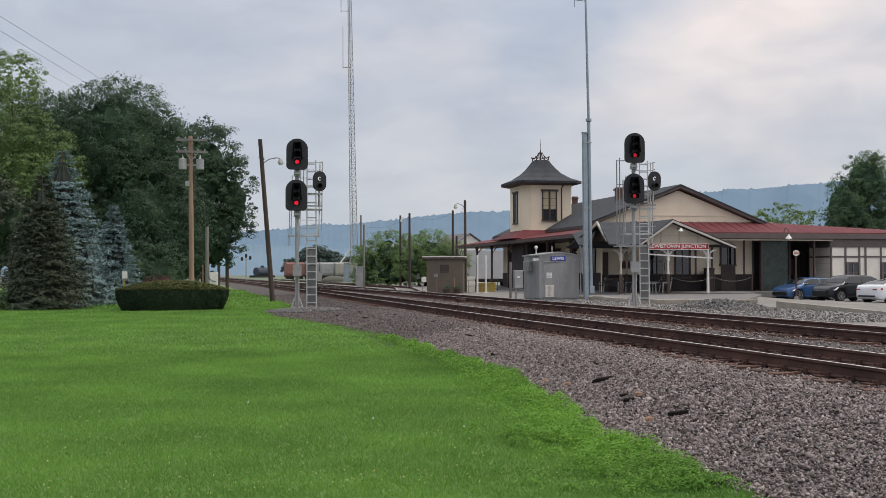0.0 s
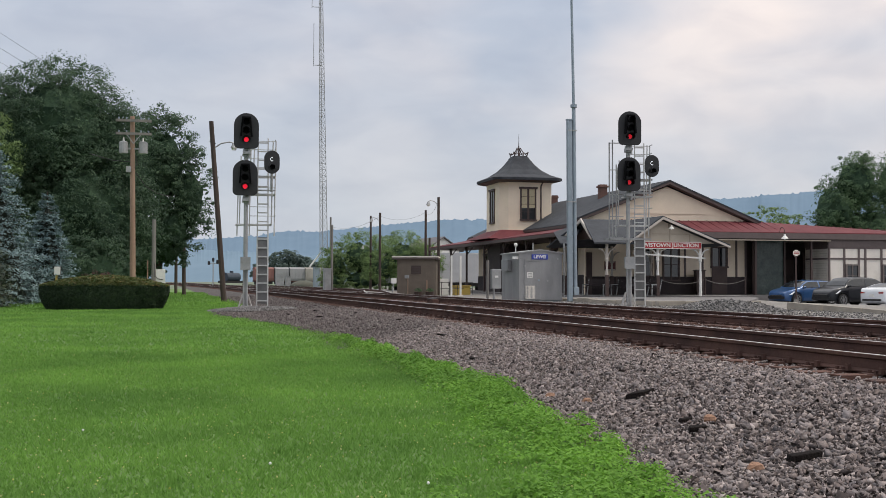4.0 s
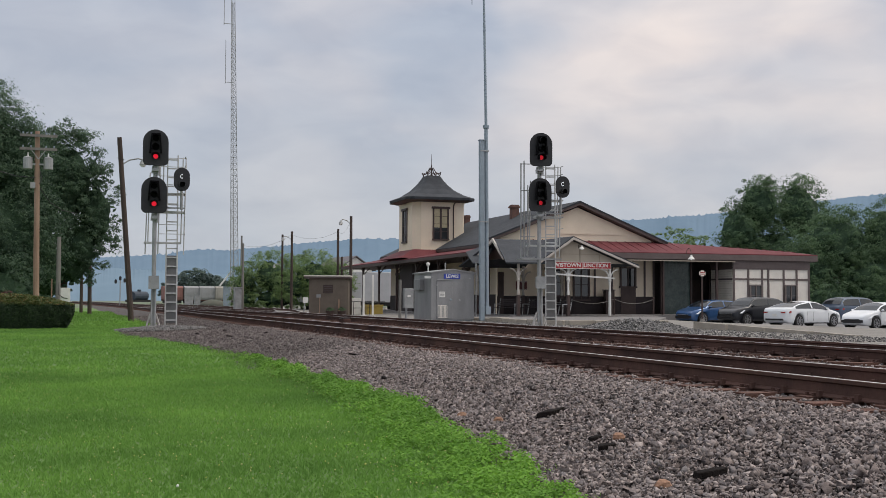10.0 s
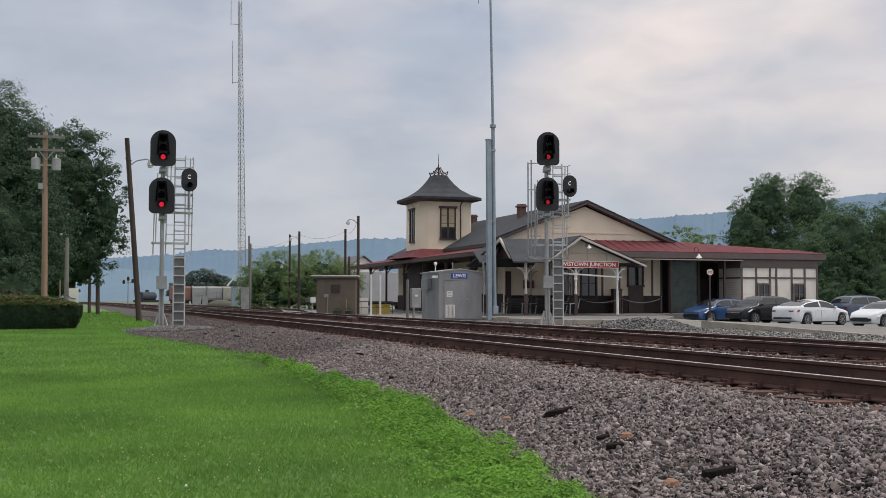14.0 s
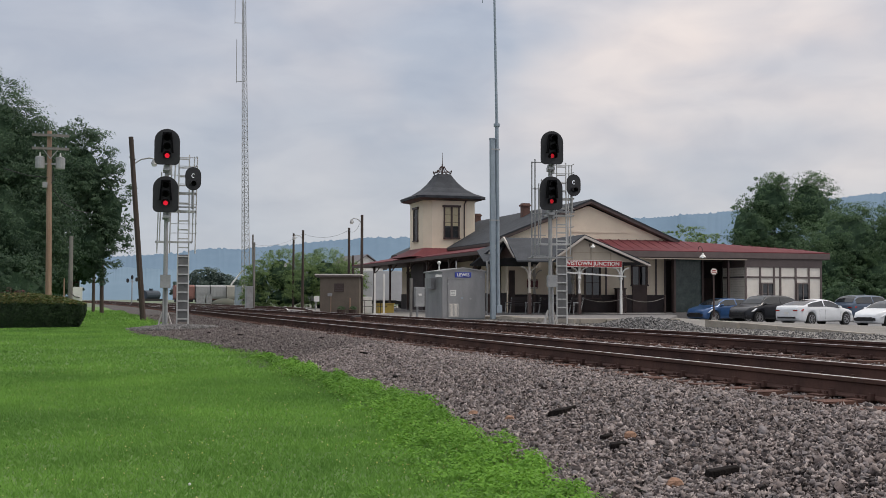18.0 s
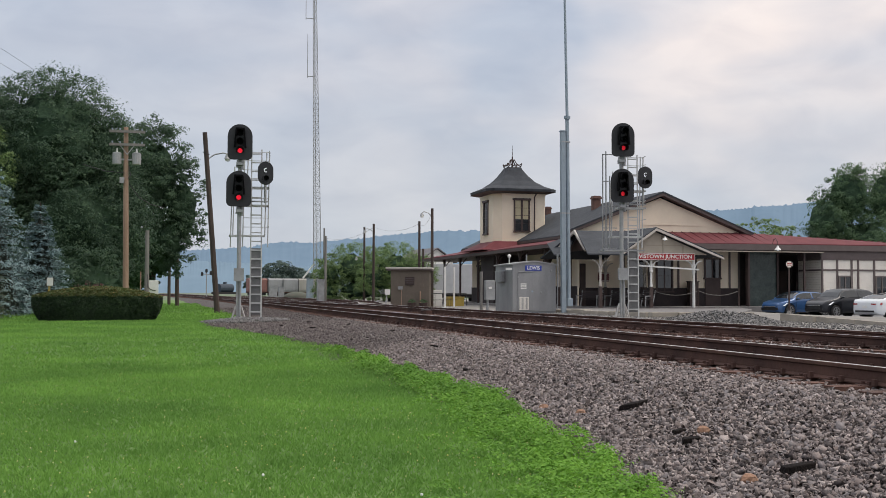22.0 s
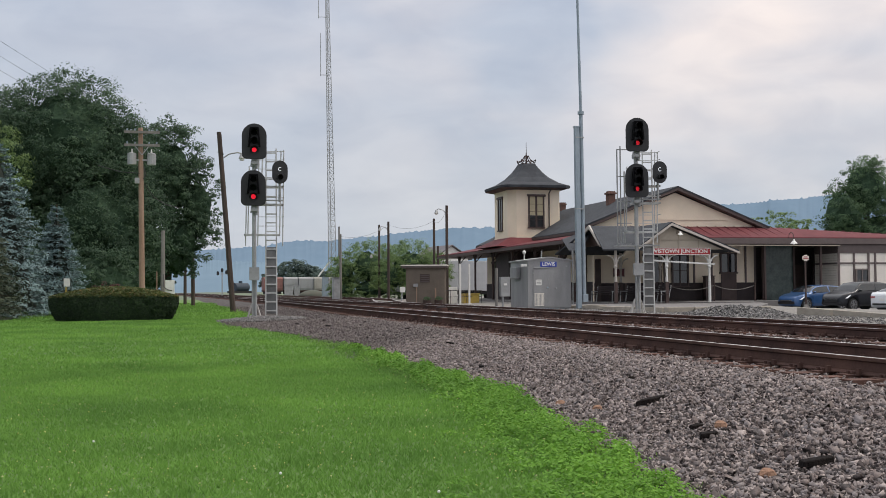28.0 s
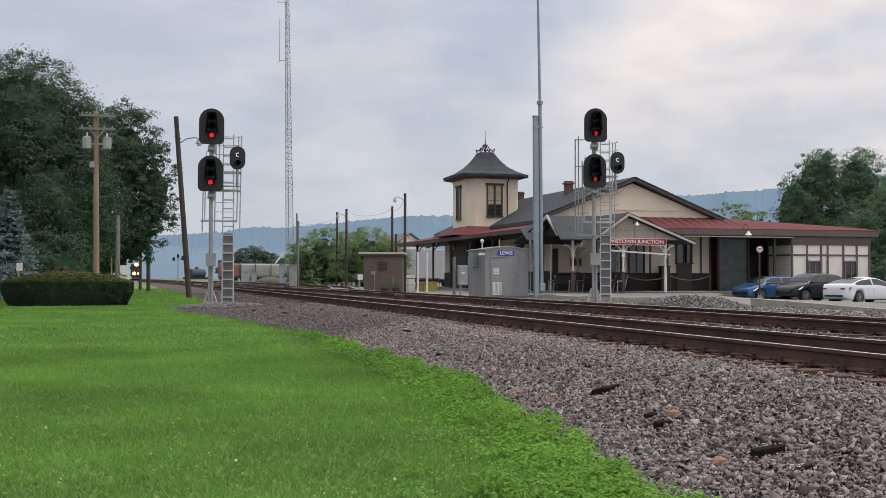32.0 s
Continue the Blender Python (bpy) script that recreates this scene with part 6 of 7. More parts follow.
# far lattice tower
tower = thing("lattice_tower", (24.0, 171.2, 0), "tall slender grey lattice radio tower", "radio tower")
TH = 46.2
lean = (-0.95, -1.5)


def leg_at(i, z):
    f = z / TH
    r = 0.72 * (1 - f) + 0.30 * f
    a = math.radians(90 + 120 * i)
    return Vector((lean[0] * f + r * math.cos(a), lean[1] * f + r * math.sin(a), z))


for i in range(3):
    part("leg", Build().rod(leg_at(i, 0), leg_at(i, TH), 0.055, 0.04, 6), GALVANISED, tower)
for i in range(3):
    web = Build()
    z = 0.0
    while z < TH - 0.9:
        web.beam(leg_at(i, z), leg_at((i + 1) % 3, z + 0.9), 0.028).beam(leg_at((i + 1) % 3, z), leg_at(i, z + 0.9), 0.028).beam(leg_at(i, z), leg_at((i + 1) % 3, z), 0.032)
        z += 0.9
    part("bracing", web, GALVANISED, tower, kind="stuff")
for z0, z1, off in ((42.6, 46.6, -1.35), (33.8, 40.2, -1.2)):
    f = z0 / TH
    part("antenna", Build().rod((lean[0] * f + off, lean[1] * f, z0 - 0.2), (lean[0] * f + off, lean[1] * f, z1), 0.05, 0.04, 6).rod((lean[0] * f, lean[1] * f, z0), (lean[0] * f + off, lean[1] * f, z0), 0.05, n=6), GALVANISED, tower, "whip antenna on a side arm")
part("lightning_rod", Build().rod((lean[0], lean[1], TH), (lean[0], lean[1], TH + 1.2), 0.03, n=5), GALVANISED, tower)
part("brace_pipe", Build().rod((-2.2, 0, 3.2), (-0.5, 0, 5.4), 0.13, n=6), WHITE, tower)

# aluminium signal bungalow
hut = thing("signal_bungalow", (17.34, 53.9, 0.05), "aluminium trackside signal bungalow with a blue name plate", "equipment hut")
HW, HDp, HHt = 2.3, 2.9, 2.42
body = part("body", Build().slab([(0, 0, 0.06), (HW, 0, 0.06), (HW, 0, HHt), (HW / 2, 0, HHt + 0.16), (0, 0, HHt)], (0, HDp, 0)), ALUMINIUM, hut, "dull aluminium walls", bevel=0.015)
part("roof_edge", Build().slab([(-0.08, -0.08, HHt - 0.02), (HW / 2, -0.08, HHt + 0.15), (HW + 0.08, -0.08, HHt - 0.02), (HW + 0.08, -0.08, HHt + 0.04), (HW / 2, -0.08, HHt + 0.21), (-0.08, -0.08, HHt + 0.04)], (0, HDp + 0.16, 0)), ALUMINIUM, hut)
part("skid", Build().box(0.05, HW - 0.05, 0.05, HDp - 0.05, -0.05, 0.06), MAST_STEEL, hut)
door = part("door", Build().box(0.28, 1.12, -0.03, -0.004, 0.12, 2.02), ALUMINIUM, hut, "flush metal door", bevel=0.01)
part("hinge", Build().box(0.24, 0.34, -0.05, -0.03, 0.25, 0.33), GALVANISED, door)
part("hinge", Build().box(0.24, 0.34, -0.05, -0.03, 1.0, 1.08), GALVANISED, door)
part("hinge", Build().box(0.24, 0.34, -0.05, -0.03, 1.76, 1.84), GALVANISED, door)
part("handle", Build().rod((1.03, -0.06, 1.08), (1.03, -0.02, 1.08), 0.05, n=10), MAST_STEEL, door)
lou = part("louvre", Build().box(0.34, 0.84, -0.05, -0.03, 0.16, 0.80), PALE_WALL, door, "pale louvred vent")
for i in range(7):
    part("slat", Build().box(0.355 + i * 0.07, 0.38 + i * 0.07, -0.06, -0.05, 0.19, 0.77), ALUMINIUM, lou)
notice = part("notice", Build().box(0.42, 0.72, -0.04, -0.03, 1.2, 1.48), WHITE, door, "white notice with unreadable lines")
for i in range(3):
    part("text_bar", Build().box(0.46, 0.68, -0.043, -0.040, 1.26 + i * 0.07, 1.285 + i * 0.07), mat("grey_print", (0.3, 0.3, 0.3), bump=0) if i == 0 else bpy.data.materials["grey_print"], notice)
part("door_rail", Build().box(0.3, 1.1, -0.07, -0.02, 2.06, 2.1), GALVANISED, hut)
for x, z in ((0.1, 2.2), (2.05, 2.15), (1.5, 1.05)):
    part("fitting", Build().rod((x, -0.06, z), (x, 0.0, z), 0.045, n=10), GALVANISED, hut)
plate = part("name_plate", Build().box(0.66, 1.52, -0.05, -0.02, 2.12, 2.38), SIGN_BLUE, hut, "blue plate lettered LEWIS", bevel=0.006)
lettering("LEWIS", 0.235, WHITE, plate, pose(1.09, -0.055, 2.25, 90), "white capital letters", squeeze=1.05)
part("side_cabinet", Build().box(-0.22, -0.004, 1.2, 2.3, 1.55, 2.12), ALUMINIUM, hut, "side air unit", bevel=0.02)
part("vent_pipe", Build().rod((0.15, 1.0, HHt), (0.15, 1.0, HHt + 0.42), 0.03, n=8).ball((0.15, 1.0, HHt + 0.46), 0.1, 10, 6), WHITE, hut, "white mushroom vent")
part("pipe", Build().rod((1.14, 1.2, HHt + 0.1), (1.14, 1.2, HHt + 0.55), 0.035, n=8), GALVANISED, hut)
part("corner_pipe", Build().rod((HW + 0.06, -0.08, 0.2), (HW + 0.06, -0.08, 2.95), 0.03, n=8).rod((HW + 0.06, -0.08, 2.6), (HW + 0.06, -0.08, 2.95), 0.055, n=8), GALVANISED, hut)
part("side_light", Build().box(-0.3, -0.02, 0.02, 0.2, 2.14, 2.26), WHITE, hut)

relay = thing("relay_cabinet", (16.05, 53.6, 0.05), "grey relay cabinet on two posts beside the bungalow", "cabinet")
part("body", Build().box(-0.24, 0.24, -0.15, 0.15, 0.65, 1.62), GALVANISED, relay, bevel=0.02)
part("post", Build().rod((-0.42, 0, 0), (-0.42, 0, 2.05), 0.075, n=8), GREY_POLE, relay)
part("leg", Build().rod((-0.1, 0, 0), (-0.1, 0, 0.65), 0.06, n=8), GALVANISED, relay)
part("label_plate", Build().box(-0.08, 0.08, -0.16, -0.15, 1.2, 1.3), WHITE, relay)

# tan shed
shed = thing("shed", (15.5, 75.0, 0.06), "tan metal equipment shed with a pale roof edge", "shed", turn=-16)
part("wall", Build().box(0, 2.62, 0, 2.9, 0, 2.62), SHED_TAN, shed, "tan ribbed siding")
ribs = Build()
for i in range(1, 12):
    ribs.box(i * 0.22 - 0.012, i * 0.22 + 0.012, -0.012, 0.0, 0, 2.6)
part("ribs", ribs, SHED_TAN, shed)
part("roof", Build().box(-0.35, 2.8, -0.2, 3.1, 2.62, 2.7), PALE_WALL, shed, "flat roof with a pale edge")
part("fascia", Build().box(-0.33, 2.78, -0.18, 3.08, 2.5, 2.615), TAUPE, shed)
lv = part("louvre", Build().box(0.95, 1.6, -0.04, -0.013, 1.5, 2.06), BROWN, shed, "dark louvred opening")
for i in range(4):
    part("slat", Build().box(0.98, 1.57, -0.07, -0.04, 1.55 + i * 0.13, 1.59 + i * 0.13), TAUPE, lv)
part("door", Build().box(-0.02, -0.005, 0.3, 1.3, 0, 2.1), BROWN, shed, "dark side door")
part("meter", Build().box(0.5, 0.8, -0.1, -0.013, 1.2, 1.42), GALVANISED, shed)
part("conduit", Build().rod((0.72, -0.05, 0), (0.72, -0.05, 1.2), 0.03, n=6), POLE_WOOD, shed)
part("conduit", Build().rod((2.0, -0.05, 0), (2.0, -0.05, 1.1), 0.05, n=6), POLE_WOOD, shed)
for x in (16.7, 17.5):
    pl = thing("planter", (x, 73.9, 0.06), "dark round planter with low plants by the shed", "planter", "planters by the shed")
    part("pot", Build().rod((0, 0, 0), (0, 0, 0.3), 0.24, 0.3, 12), BROWN, pl)
    tagged(crown("plant", [(0, 0, 0.4, 0.3, 0.3, 0.15)], LEAF_MID, pl, 160, 0.07, 5), kind="stuff")
small = thing("notice_board", (14.4, 71.4, 0.06), "small white notice on a leaning stand", "sign")
part("post", Build().beam((0, 0, 0), (0.12, 0, 1.0), 0.06), GALVANISED, small)
part("board", Build().box(-0.05, 0.3, -0.05, -0.02, 0.85, 1.2), WHITE, small, bevel=0.01)

# white posts and things by the platform's far end
for x, y in ((19.0, 73.9), (19.85, 74.7)):
    p = thing("post", (x, y, 0.06), "slim white steel post by the platform", "post", "white posts")
    part("shaft", Build().box(-0.06, 0.06, -0.06, 0.06, 0, 2.75), WHITE, p, bevel=0.01)
    part("base_plate", Build().box(-0.16, 0.16, -0.16, 0.16, 0, 0.04), WHITE, p)
trailer = thing("trailer", (26.5, 112, 0.0), "pale grey box trailer parked beyond the depot", "trailer")
part("box", Build().box(-4, 6.4, 0, 8, 0.9, 4.0), mat("pale_grey_trailer_paint", (0.44, 0.45, 0.47), (0.38, 0.39, 0.41), scale=1, rough=0.6, bump=0.1), trailer, bevel=0.05)
part("chassis", Build().box(-3.9, 6.3, 0.2, 7.8, 0.55, 0.9), RUBBER, trailer)
for x in (-3.2, 5.4):
    part("wheel", Build().rod((x - 0.15, 1.2, 0.45), (x + 0.15, 1.2, 0.45), 0.45, n=14), RUBBER, trailer)
bin_y = thing("storage_bin", (20.9, 78.5, 0.05), "yellow plastic storage bin by the canopy", "bin")
part("body", Build().box(-0.55, 0.6, -0.4, 0.4, 0, 0.66), mat("yellow_plastic", (0.50, 0.36, 0.08), (0.42, 0.30, 0.07), rough=0.5), bin_y, bevel=0.03)
part("lid", Build().box(-0.59, 0.64, -0.44, 0.44, 0.66, 0.73), bpy.data.materials["yellow_plastic"], bin_y)
white_bin = thing("storage_bin", (19.55, 79.2, 0.05), "white storage bin by the canopy", "bin")
part("body", Build().box(-0.5, 0.5, -0.4, 0.4, 0, 1.2), WHITE, white_bin, bevel=0.03)
fence = thing("railing", (18.4, 76.6, 0.05), "dark low railing beside the platform lamp", "railing")
part("rail", Build().rod((0, 0, 0.95), (3.4, 2.0, 0.95), 0.025, n=6), WIRE, fence)
part("rail", Build().rod((0, 0, 0.5), (3.4, 2.0, 0.5), 0.02, n=6), WIRE, fence)
for i in range(6):
    part("baluster", Build().rod((i * 0.68, i * 0.4, 0), (i * 0.68, i * 0.4, 0.95), 0.02, n=6), WIRE, fence)

# platform slab, kerb and rubble
slab = tagged(part("platform", Build().slab([(20.5, 44.0, -0.3), (24.4, 44.0, -0.3), (31.5, 55.5, -0.3), (32.5, 58.18, -0.3), (20.5, 58.18, -0.3)], (0, 0, 0.52)), PAVING, None, bevel=0.03), "worn concrete platform floor before the depot", "platform", kind="structure")
edge_rng = random.Random(17)
at_y = 44.1
while at_y < 57.5:
    run_ = edge_rng.uniform(1.2, 2.4)
    e = tagged(part("edge_block", Build().box(-0.22, 0.22, 0, run_ - 0.03, -0.1, edge_rng.uniform(0.20, 0.27)), CONCRETE, None, bevel=0.03), "worn tan concrete block along the platform edge", "kerb block", "platform edge blocks")
    e.matrix_world = pose(20.24 + edge_rng.uniform(-0.03, 0.03), at_y, 0.0, 0, 0, edge_rng.uniform(-0.8, 0.8))
    at_y += run_
at_x = 20.1
while at_x < 24.2:
    run_ = edge_rng.uniform(0.9, 1.6)
    e = tagged(part("edge_block", Build().box(0, run_ - 0.03, -0.2, 0.2, -0.1, edge_rng.uniform(0.2, 0.27)), CONCRETE, None, bevel=0.03), "worn tan concrete block along the platform edge", "kerb block", "platform edge blocks")
    e.matrix_world = pose(at_x, 43.75 + edge_rng.uniform(-0.03, 0.03), 0.0, 0, 0, edge_rng.uniform(-1, 1))
    at_x += run_
kerb_mesh = Build().box(-0.14, 0.14, -1.1, 1.1, -0.1, 0.30).mesh("kerb")
kerb_mesh.materials.append(CONCRETE)
for i in range(4):
    k = tagged(part("kerb_block", kerb_mesh, None), "weathered concrete kerb block along the car park", "kerb block", "kerb blocks")
    k.matrix_world = pose(22.45 + 0.02 * (i % 2), 36.2 - i * 2.32, -0.01 - 0.06 * i, 1.4, 0, (i % 3 - 1) * 0.8)
g = np.random.default_rng(77)
n_r = 5200
u, a = np.sqrt(g.random(n_r)), g.uniform(0, 2 * math.pi, n_r)
x, y = 20.1 + 1.25 * u * np.cos(a), 37.6 + 3.6 * u * np.sin(a)
pts = np.stack([x, y, 0.05 + 0.36 * (1 - u ** 1.7) * g.uniform(0.6, 1, n_r)], 1)
tagged(new("rubble_heap", shards(pts, g.uniform(0.06, 0.13, n_r), PALE_STONE, "rubble_heap", 0.8, 8)), "heap of pale grey stone beside the platform", "rubble heap", kind="stuff")
n_r = 7500
x, y = g.uniform(15.0, 22.4, n_r), 24 + 30 * g.random(n_r) ** 1.2
pts = np.stack([x, y, ground_z(x, y) + 0.01], 1)
tagged(new("gravel", shards(pts, g.uniform(0.03, 0.08, n_r), PALE_STONE, "yard_gravel", 0.6, 9)), "pale loose yard gravel beyond the tracks", "gravel", kind="stuff")

# greaser beside the far track
lub = thing("rail_lubricator", (11.15, 46.6, 0.10), "low dark steel greaser box beside the far rail", "lubricator")
part("tank", Build().box(-0.14, 0.14, -0.55, 0.45, 0.02, 0.20), RUST, lub, bevel=0.03)
part("lid", Build().box(-0.16, 0.16, -0.3, 0.2, 0.20, 0.24), SIGNAL_BLACK, lub, bevel=0.01)
part("hose", Build().pipe([(0.1, 0.4, 0.14), (0.2, 0.7, 0.12), (0.26, 1.0, 0.11)], 0.025, 6), RUBBER, lub)

# scraps on the ballast
def scrap(name, x, y, pts, thick, material, label, category, turn=0):
    ob = part(name, Build().slab([(a, b, 0.0) for a, b in pts], (0.01, 0, thick)), material, None, bevel=0.008)
    ob.matrix_world = pose(x, y, gz(x, y) + 0.026, 4, -5, turn)
    return tagged(ob, label, category)


scrap("wood_scrap", 4.39, 9.93, [(-0.21, -0.03), (0.0, -0.045), (0.10, -0.02), (0.22, 0.04), (0.10, 0.03), (-0.06, 0.03)], 0.05, CREOSOTE_SCRAP, "curled black scrap of tie wood on the ballast", "wood scrap", 18)
scrap("wood_scrap", 3.93, 6.38, [(-0.12, -0.035), (0.12, -0.03), (0.125, 0.03), (-0.11, 0.035)], 0.045, CREOSOTE_SCRAP, "short black wooden stick on the ballast", "wood scrap", 6)
scrap("wood_scrap", 3.98, 7.95, [(-0.07, -0.04), (0.07, -0.035), (0.08, 0.03), (-0.05, 0.05)], 0.04, CREOSOTE_SCRAP, "black chip of tie wood on the ballast", "wood scrap", -8)
scrap("wood_scrap", 4.09, 8.37, [(-0.06, -0.02), (0.06, -0.025), (0.05, 0.03), (-0.05, 0.03)], 0.03, CREOSOTE_SCRAP, "black chip of tie wood on the ballast", "wood scrap", 20)
for i, (x, y) in enumerate(((5.4, 26.0), (3.95, 21.4), (4.4, 15.9), (5.0, 20.0), (4.2, 30.5), (3.6, 33.0), (4.6, 34.6), (5.3, 31.5))):
    scrap("wood_scrap", x, y, [(k * a, k * b) for k in (0.55 + 0.09 * (i * 3 % 5),) for a, b in ((-0.14, -0.05), (0.02, -0.07), (0.1, -0.05), (0.16, 0.04), (0.03, 0.03), (-0.08, 0.07))], 0.03, CREOSOTE_SCRAP, "black chip of tie wood on the ballast", "wood scrap", 40 * i)


def rock(x, y, r, material, label):
    b = Build()
    rnd = random.Random(int(100 * x))
    b.rings([[(r * k * (1 + rnd.uniform(-0.25, 0.25)) * math.cos(a), r * 0.8 * k * (1 + rnd.uniform(-0.25, 0.25)) * math.sin(a), z * r) for a in (2 * math.pi * i / 7 for i in range(7))] for k, z in ((0.8, 0), (1, 0.4), (0.8, 0.85), (0.4, 1.1))])
    ob = part("stone", b, material, None)
    ob.matrix_world = pose(x, y, gz(x, y) + 0.008)
    return tagged(ob, label, "stone")


rock(4.22, 8.2, 0.06, RUST_STONE, "rust-orange stone on the ballast")
rock(3.59, 6.38, 0.06, RUST_STONE, "tan angular stone on the ballast")
rock(3.95, 11.2, 0.05, RUST_STONE, "rust-brown stone on the ballast")
rock(4.0, 10.3, 0.05, RUST_STONE, "rust-brown stone on the ballast")

# benches, chain and fittings under the porch
IRON = mat("dark_bench_iron", (0.04, 0.035, 0.035), (0.06, 0.05, 0.05), rough=0.5, metal=0.3)


def bench(x, y, turn):
    b = thing("bench", (x, y, 0.27), "dark slatted platform bench with pale armrests", "bench", "platform benches", turn)
    for i in range(4):
        part("seat_slat", Build().box(-0.8, 0.8, -0.2 + i * 0.12, -0.11 + i * 0.12, 0.42, 0.45), MAROON, b)
    for i in range(4):
        part("back_slat", Build().box(-0.8, 0.8, 0.28 + i * 0.035, 0.31 + i * 0.035, 0.52 + i * 0.11, 0.60 + i * 0.11), MAROON, b)
    for s in (-0.75, 0.75):
        part("end_frame", Build().beam((s, -0.18, 0), (s, -0.15, 0.62), 0.05).beam((s, 0.22, 0), (s, 0.42, 0.95), 0.05).beam((s, -0.2, 0.63), (s, 0.32, 0.63), 0.05), GALVANISED, b, "pale cast end frame")
    return b


first = bench(24.4, 61.5, -60)
copy_thing(first, pose(25.9, 61.0, 0.27, 0, 0, -70))
copy_thing(first, pose(25.4, 57.6, 0.27, 0, 0, 80))
copy_thing(first, pose(26.4, 58.4, 0.27, 0, 0, -90))
copy_thing(first, pose(33.6, 67.4, 0.27))
chain = thing("chain_barrier", (0, 0, 0.27), "drooping rope barrier between dark posts under the porch", "barrier")
xs = (26.2, 28.9, 31.9, 34.6)
for x in xs:
    part("post", Build().rod((x, 62.5, 0), (x, 62.5, 1.0), 0.05, n=8).ball((x, 62.5, 1.03), 0.07, 8, 5), BROWN, chain)
for a, b in zip(xs, xs[1:]):
    part("rope", Build().pipe([(a + (b - a) * i / 8, 62.5, 0.95 - 0.28 * 4 * (i / 8) * (1 - i / 8)) for i in range(9)], 0.022, 5), GREY_POLE, chain, "pale sagging rope")
kiosk = thing("notice_cabinet", (32.55, 64.5, 0.27), "dark brown cabinet under the porch", "cabinet")
part("body", Build().box(-0.3, 0.3, -0.2, 0.2, 0, 1.5), BROWN, kiosk, bevel=0.01)
part("top", Build().box(-0.34, 0.34, -0.24, 0.24, 1.5, 1.55), BROWN, kiosk)
plaque = tagged(part("wall_plaque", Build().box(-0.36, 0.36, -0.03, 0.03, -0.28, 0.28), mat("maroon_plaque", (0.14, 0.03, 0.03), rough=0.5), None, bevel=0.01), "maroon plaque on the depot wall", "plaque")
plaque.matrix_world = pose(26.85, GY - 0.05, 2.05)
part("border", Build().box(-0.33, 0.33, -0.04, -0.03, 0.22, 0.25).box(-0.33, 0.33, -0.04, -0.03, -0.25, -0.22), PALE_WALL, plaque)

def shade_lamp(x, y, z, rise, label):
    l = thing("shade_lamp", (x, y, z), label, "lamp", "gooseneck lamps")
    part("shade", Build().rings([[(r * math.cos(a), r * math.sin(a), h) for a in (2 * math.pi * i / 16 for i in range(16))] for r, h in ((0.22, 0), (0.17, 0.08), (0.08, 0.17), (0.05, 0.28))]), WHITE, l, "white enamel shade")
    part("gooseneck", Build().pipe([(0, 0, 0.3), (0, 0.05, rise), (0, 0.25, rise + 0.18), (0, 0.5, rise + 0.1), (0, 0.62, rise - 0.2)], 0.02, 6), BROWN, l)
    part("bulb", Build().ball((0, 0, 0.02), 0.07), C_LAMP, l)
    return l


shade_lamp(37.0, WY - 0.6, 3.72, 0.55, "white enamel gooseneck lamp on the wing's eave")
shade_lamp(PX + 0.45, PY - PH - 0.45, 3.98, 0.30, "white enamel lamp on the porch gable").scale = (0.72, 0.72, 0.72)
lp = thing("sign_post", (33.0, 54.2, gz(33.0, 54.2)), "slim post with a small pink-lettered cross sign at the car park", "sign post")
part("post", Build().rod((0, 0, 0), (0, 0, 3.05), 0.05, 0.045, 8), BROWN, lp)
part("base", Build().rod((0, 0, 0), (0, 0, 0.42), 0.26, 0.08, 10), GREY_POLE, lp)
cs = part("sign", Build().slab([(a, -0.03, 2.9 + b) for a, b in ((-0.19, -0.1), (-0.1, -0.1), (-0.1, -0.16), (0.1, -0.16), (0.1, -0.1), (0.19, -0.1), (0.19, 0.1), (0.1, 0.1), (0.1, 0.16), (-0.1, 0.16), (-0.1, 0.1), (-0.19, 0.1))], (0, -0.02, 0)), PALE_WALL, lp, "pale cross-shaped sign with red bars")
part("text_bar", Build().box(-0.14, 0.14, -0.06, -0.055, 2.93, 2.97), SIGN_RED, cs)
part("text_bar", Build().box(-0.16, 0.16, -0.06, -0.055, 2.84, 2.88), SIGN_RED, cs)
meter = thing("utility_meter", (41.2, 62.93, 0.27), "pale meter boxes on the clapboard wall", "meter")
part("box", Build().box(-0.25, 0.3, -0.12, 0, 0.75, 1.1), PALE_WALL, meter, bevel=0.01)
part("dial", Build().rod((0.2, -0.12, 1.35), (0.2, 0, 1.35), 0.1, n=12), WIRE, meter)
part("conduit", Build().rod((0.15, -0.04, 1.4), (0.15, -0.04, 3.3), 0.025, n=6), PALE_WALL, meter)

# ---- parked cars ----
TYRE_RIM = mat("alloy_rim", (0.5, 0.5, 0.52), (0.4, 0.4, 0.42), rough=0.3, metal=0.7, bump=0)
RED_GLASS = glass_mat("red_tail_glass", (0.35, 0.02, 0.02), 0.15)
CLEAR_GLASS = glass_mat("clear_headlamp_glass", (0.78, 0.80, 0.83), 0.1)
CHROME = mat("bright_chrome_trim", (0.75, 0.75, 0.76), (0.68, 0.68, 0.70), rough=0.2, metal=0.9, bump=0)
CAR_GLASS = mat("tinted_car_glass", (0.020, 0.025, 0.030), (0.014, 0.018, 0.022), rough=0.05, bump=0, spec=0.6, stain=0.1)


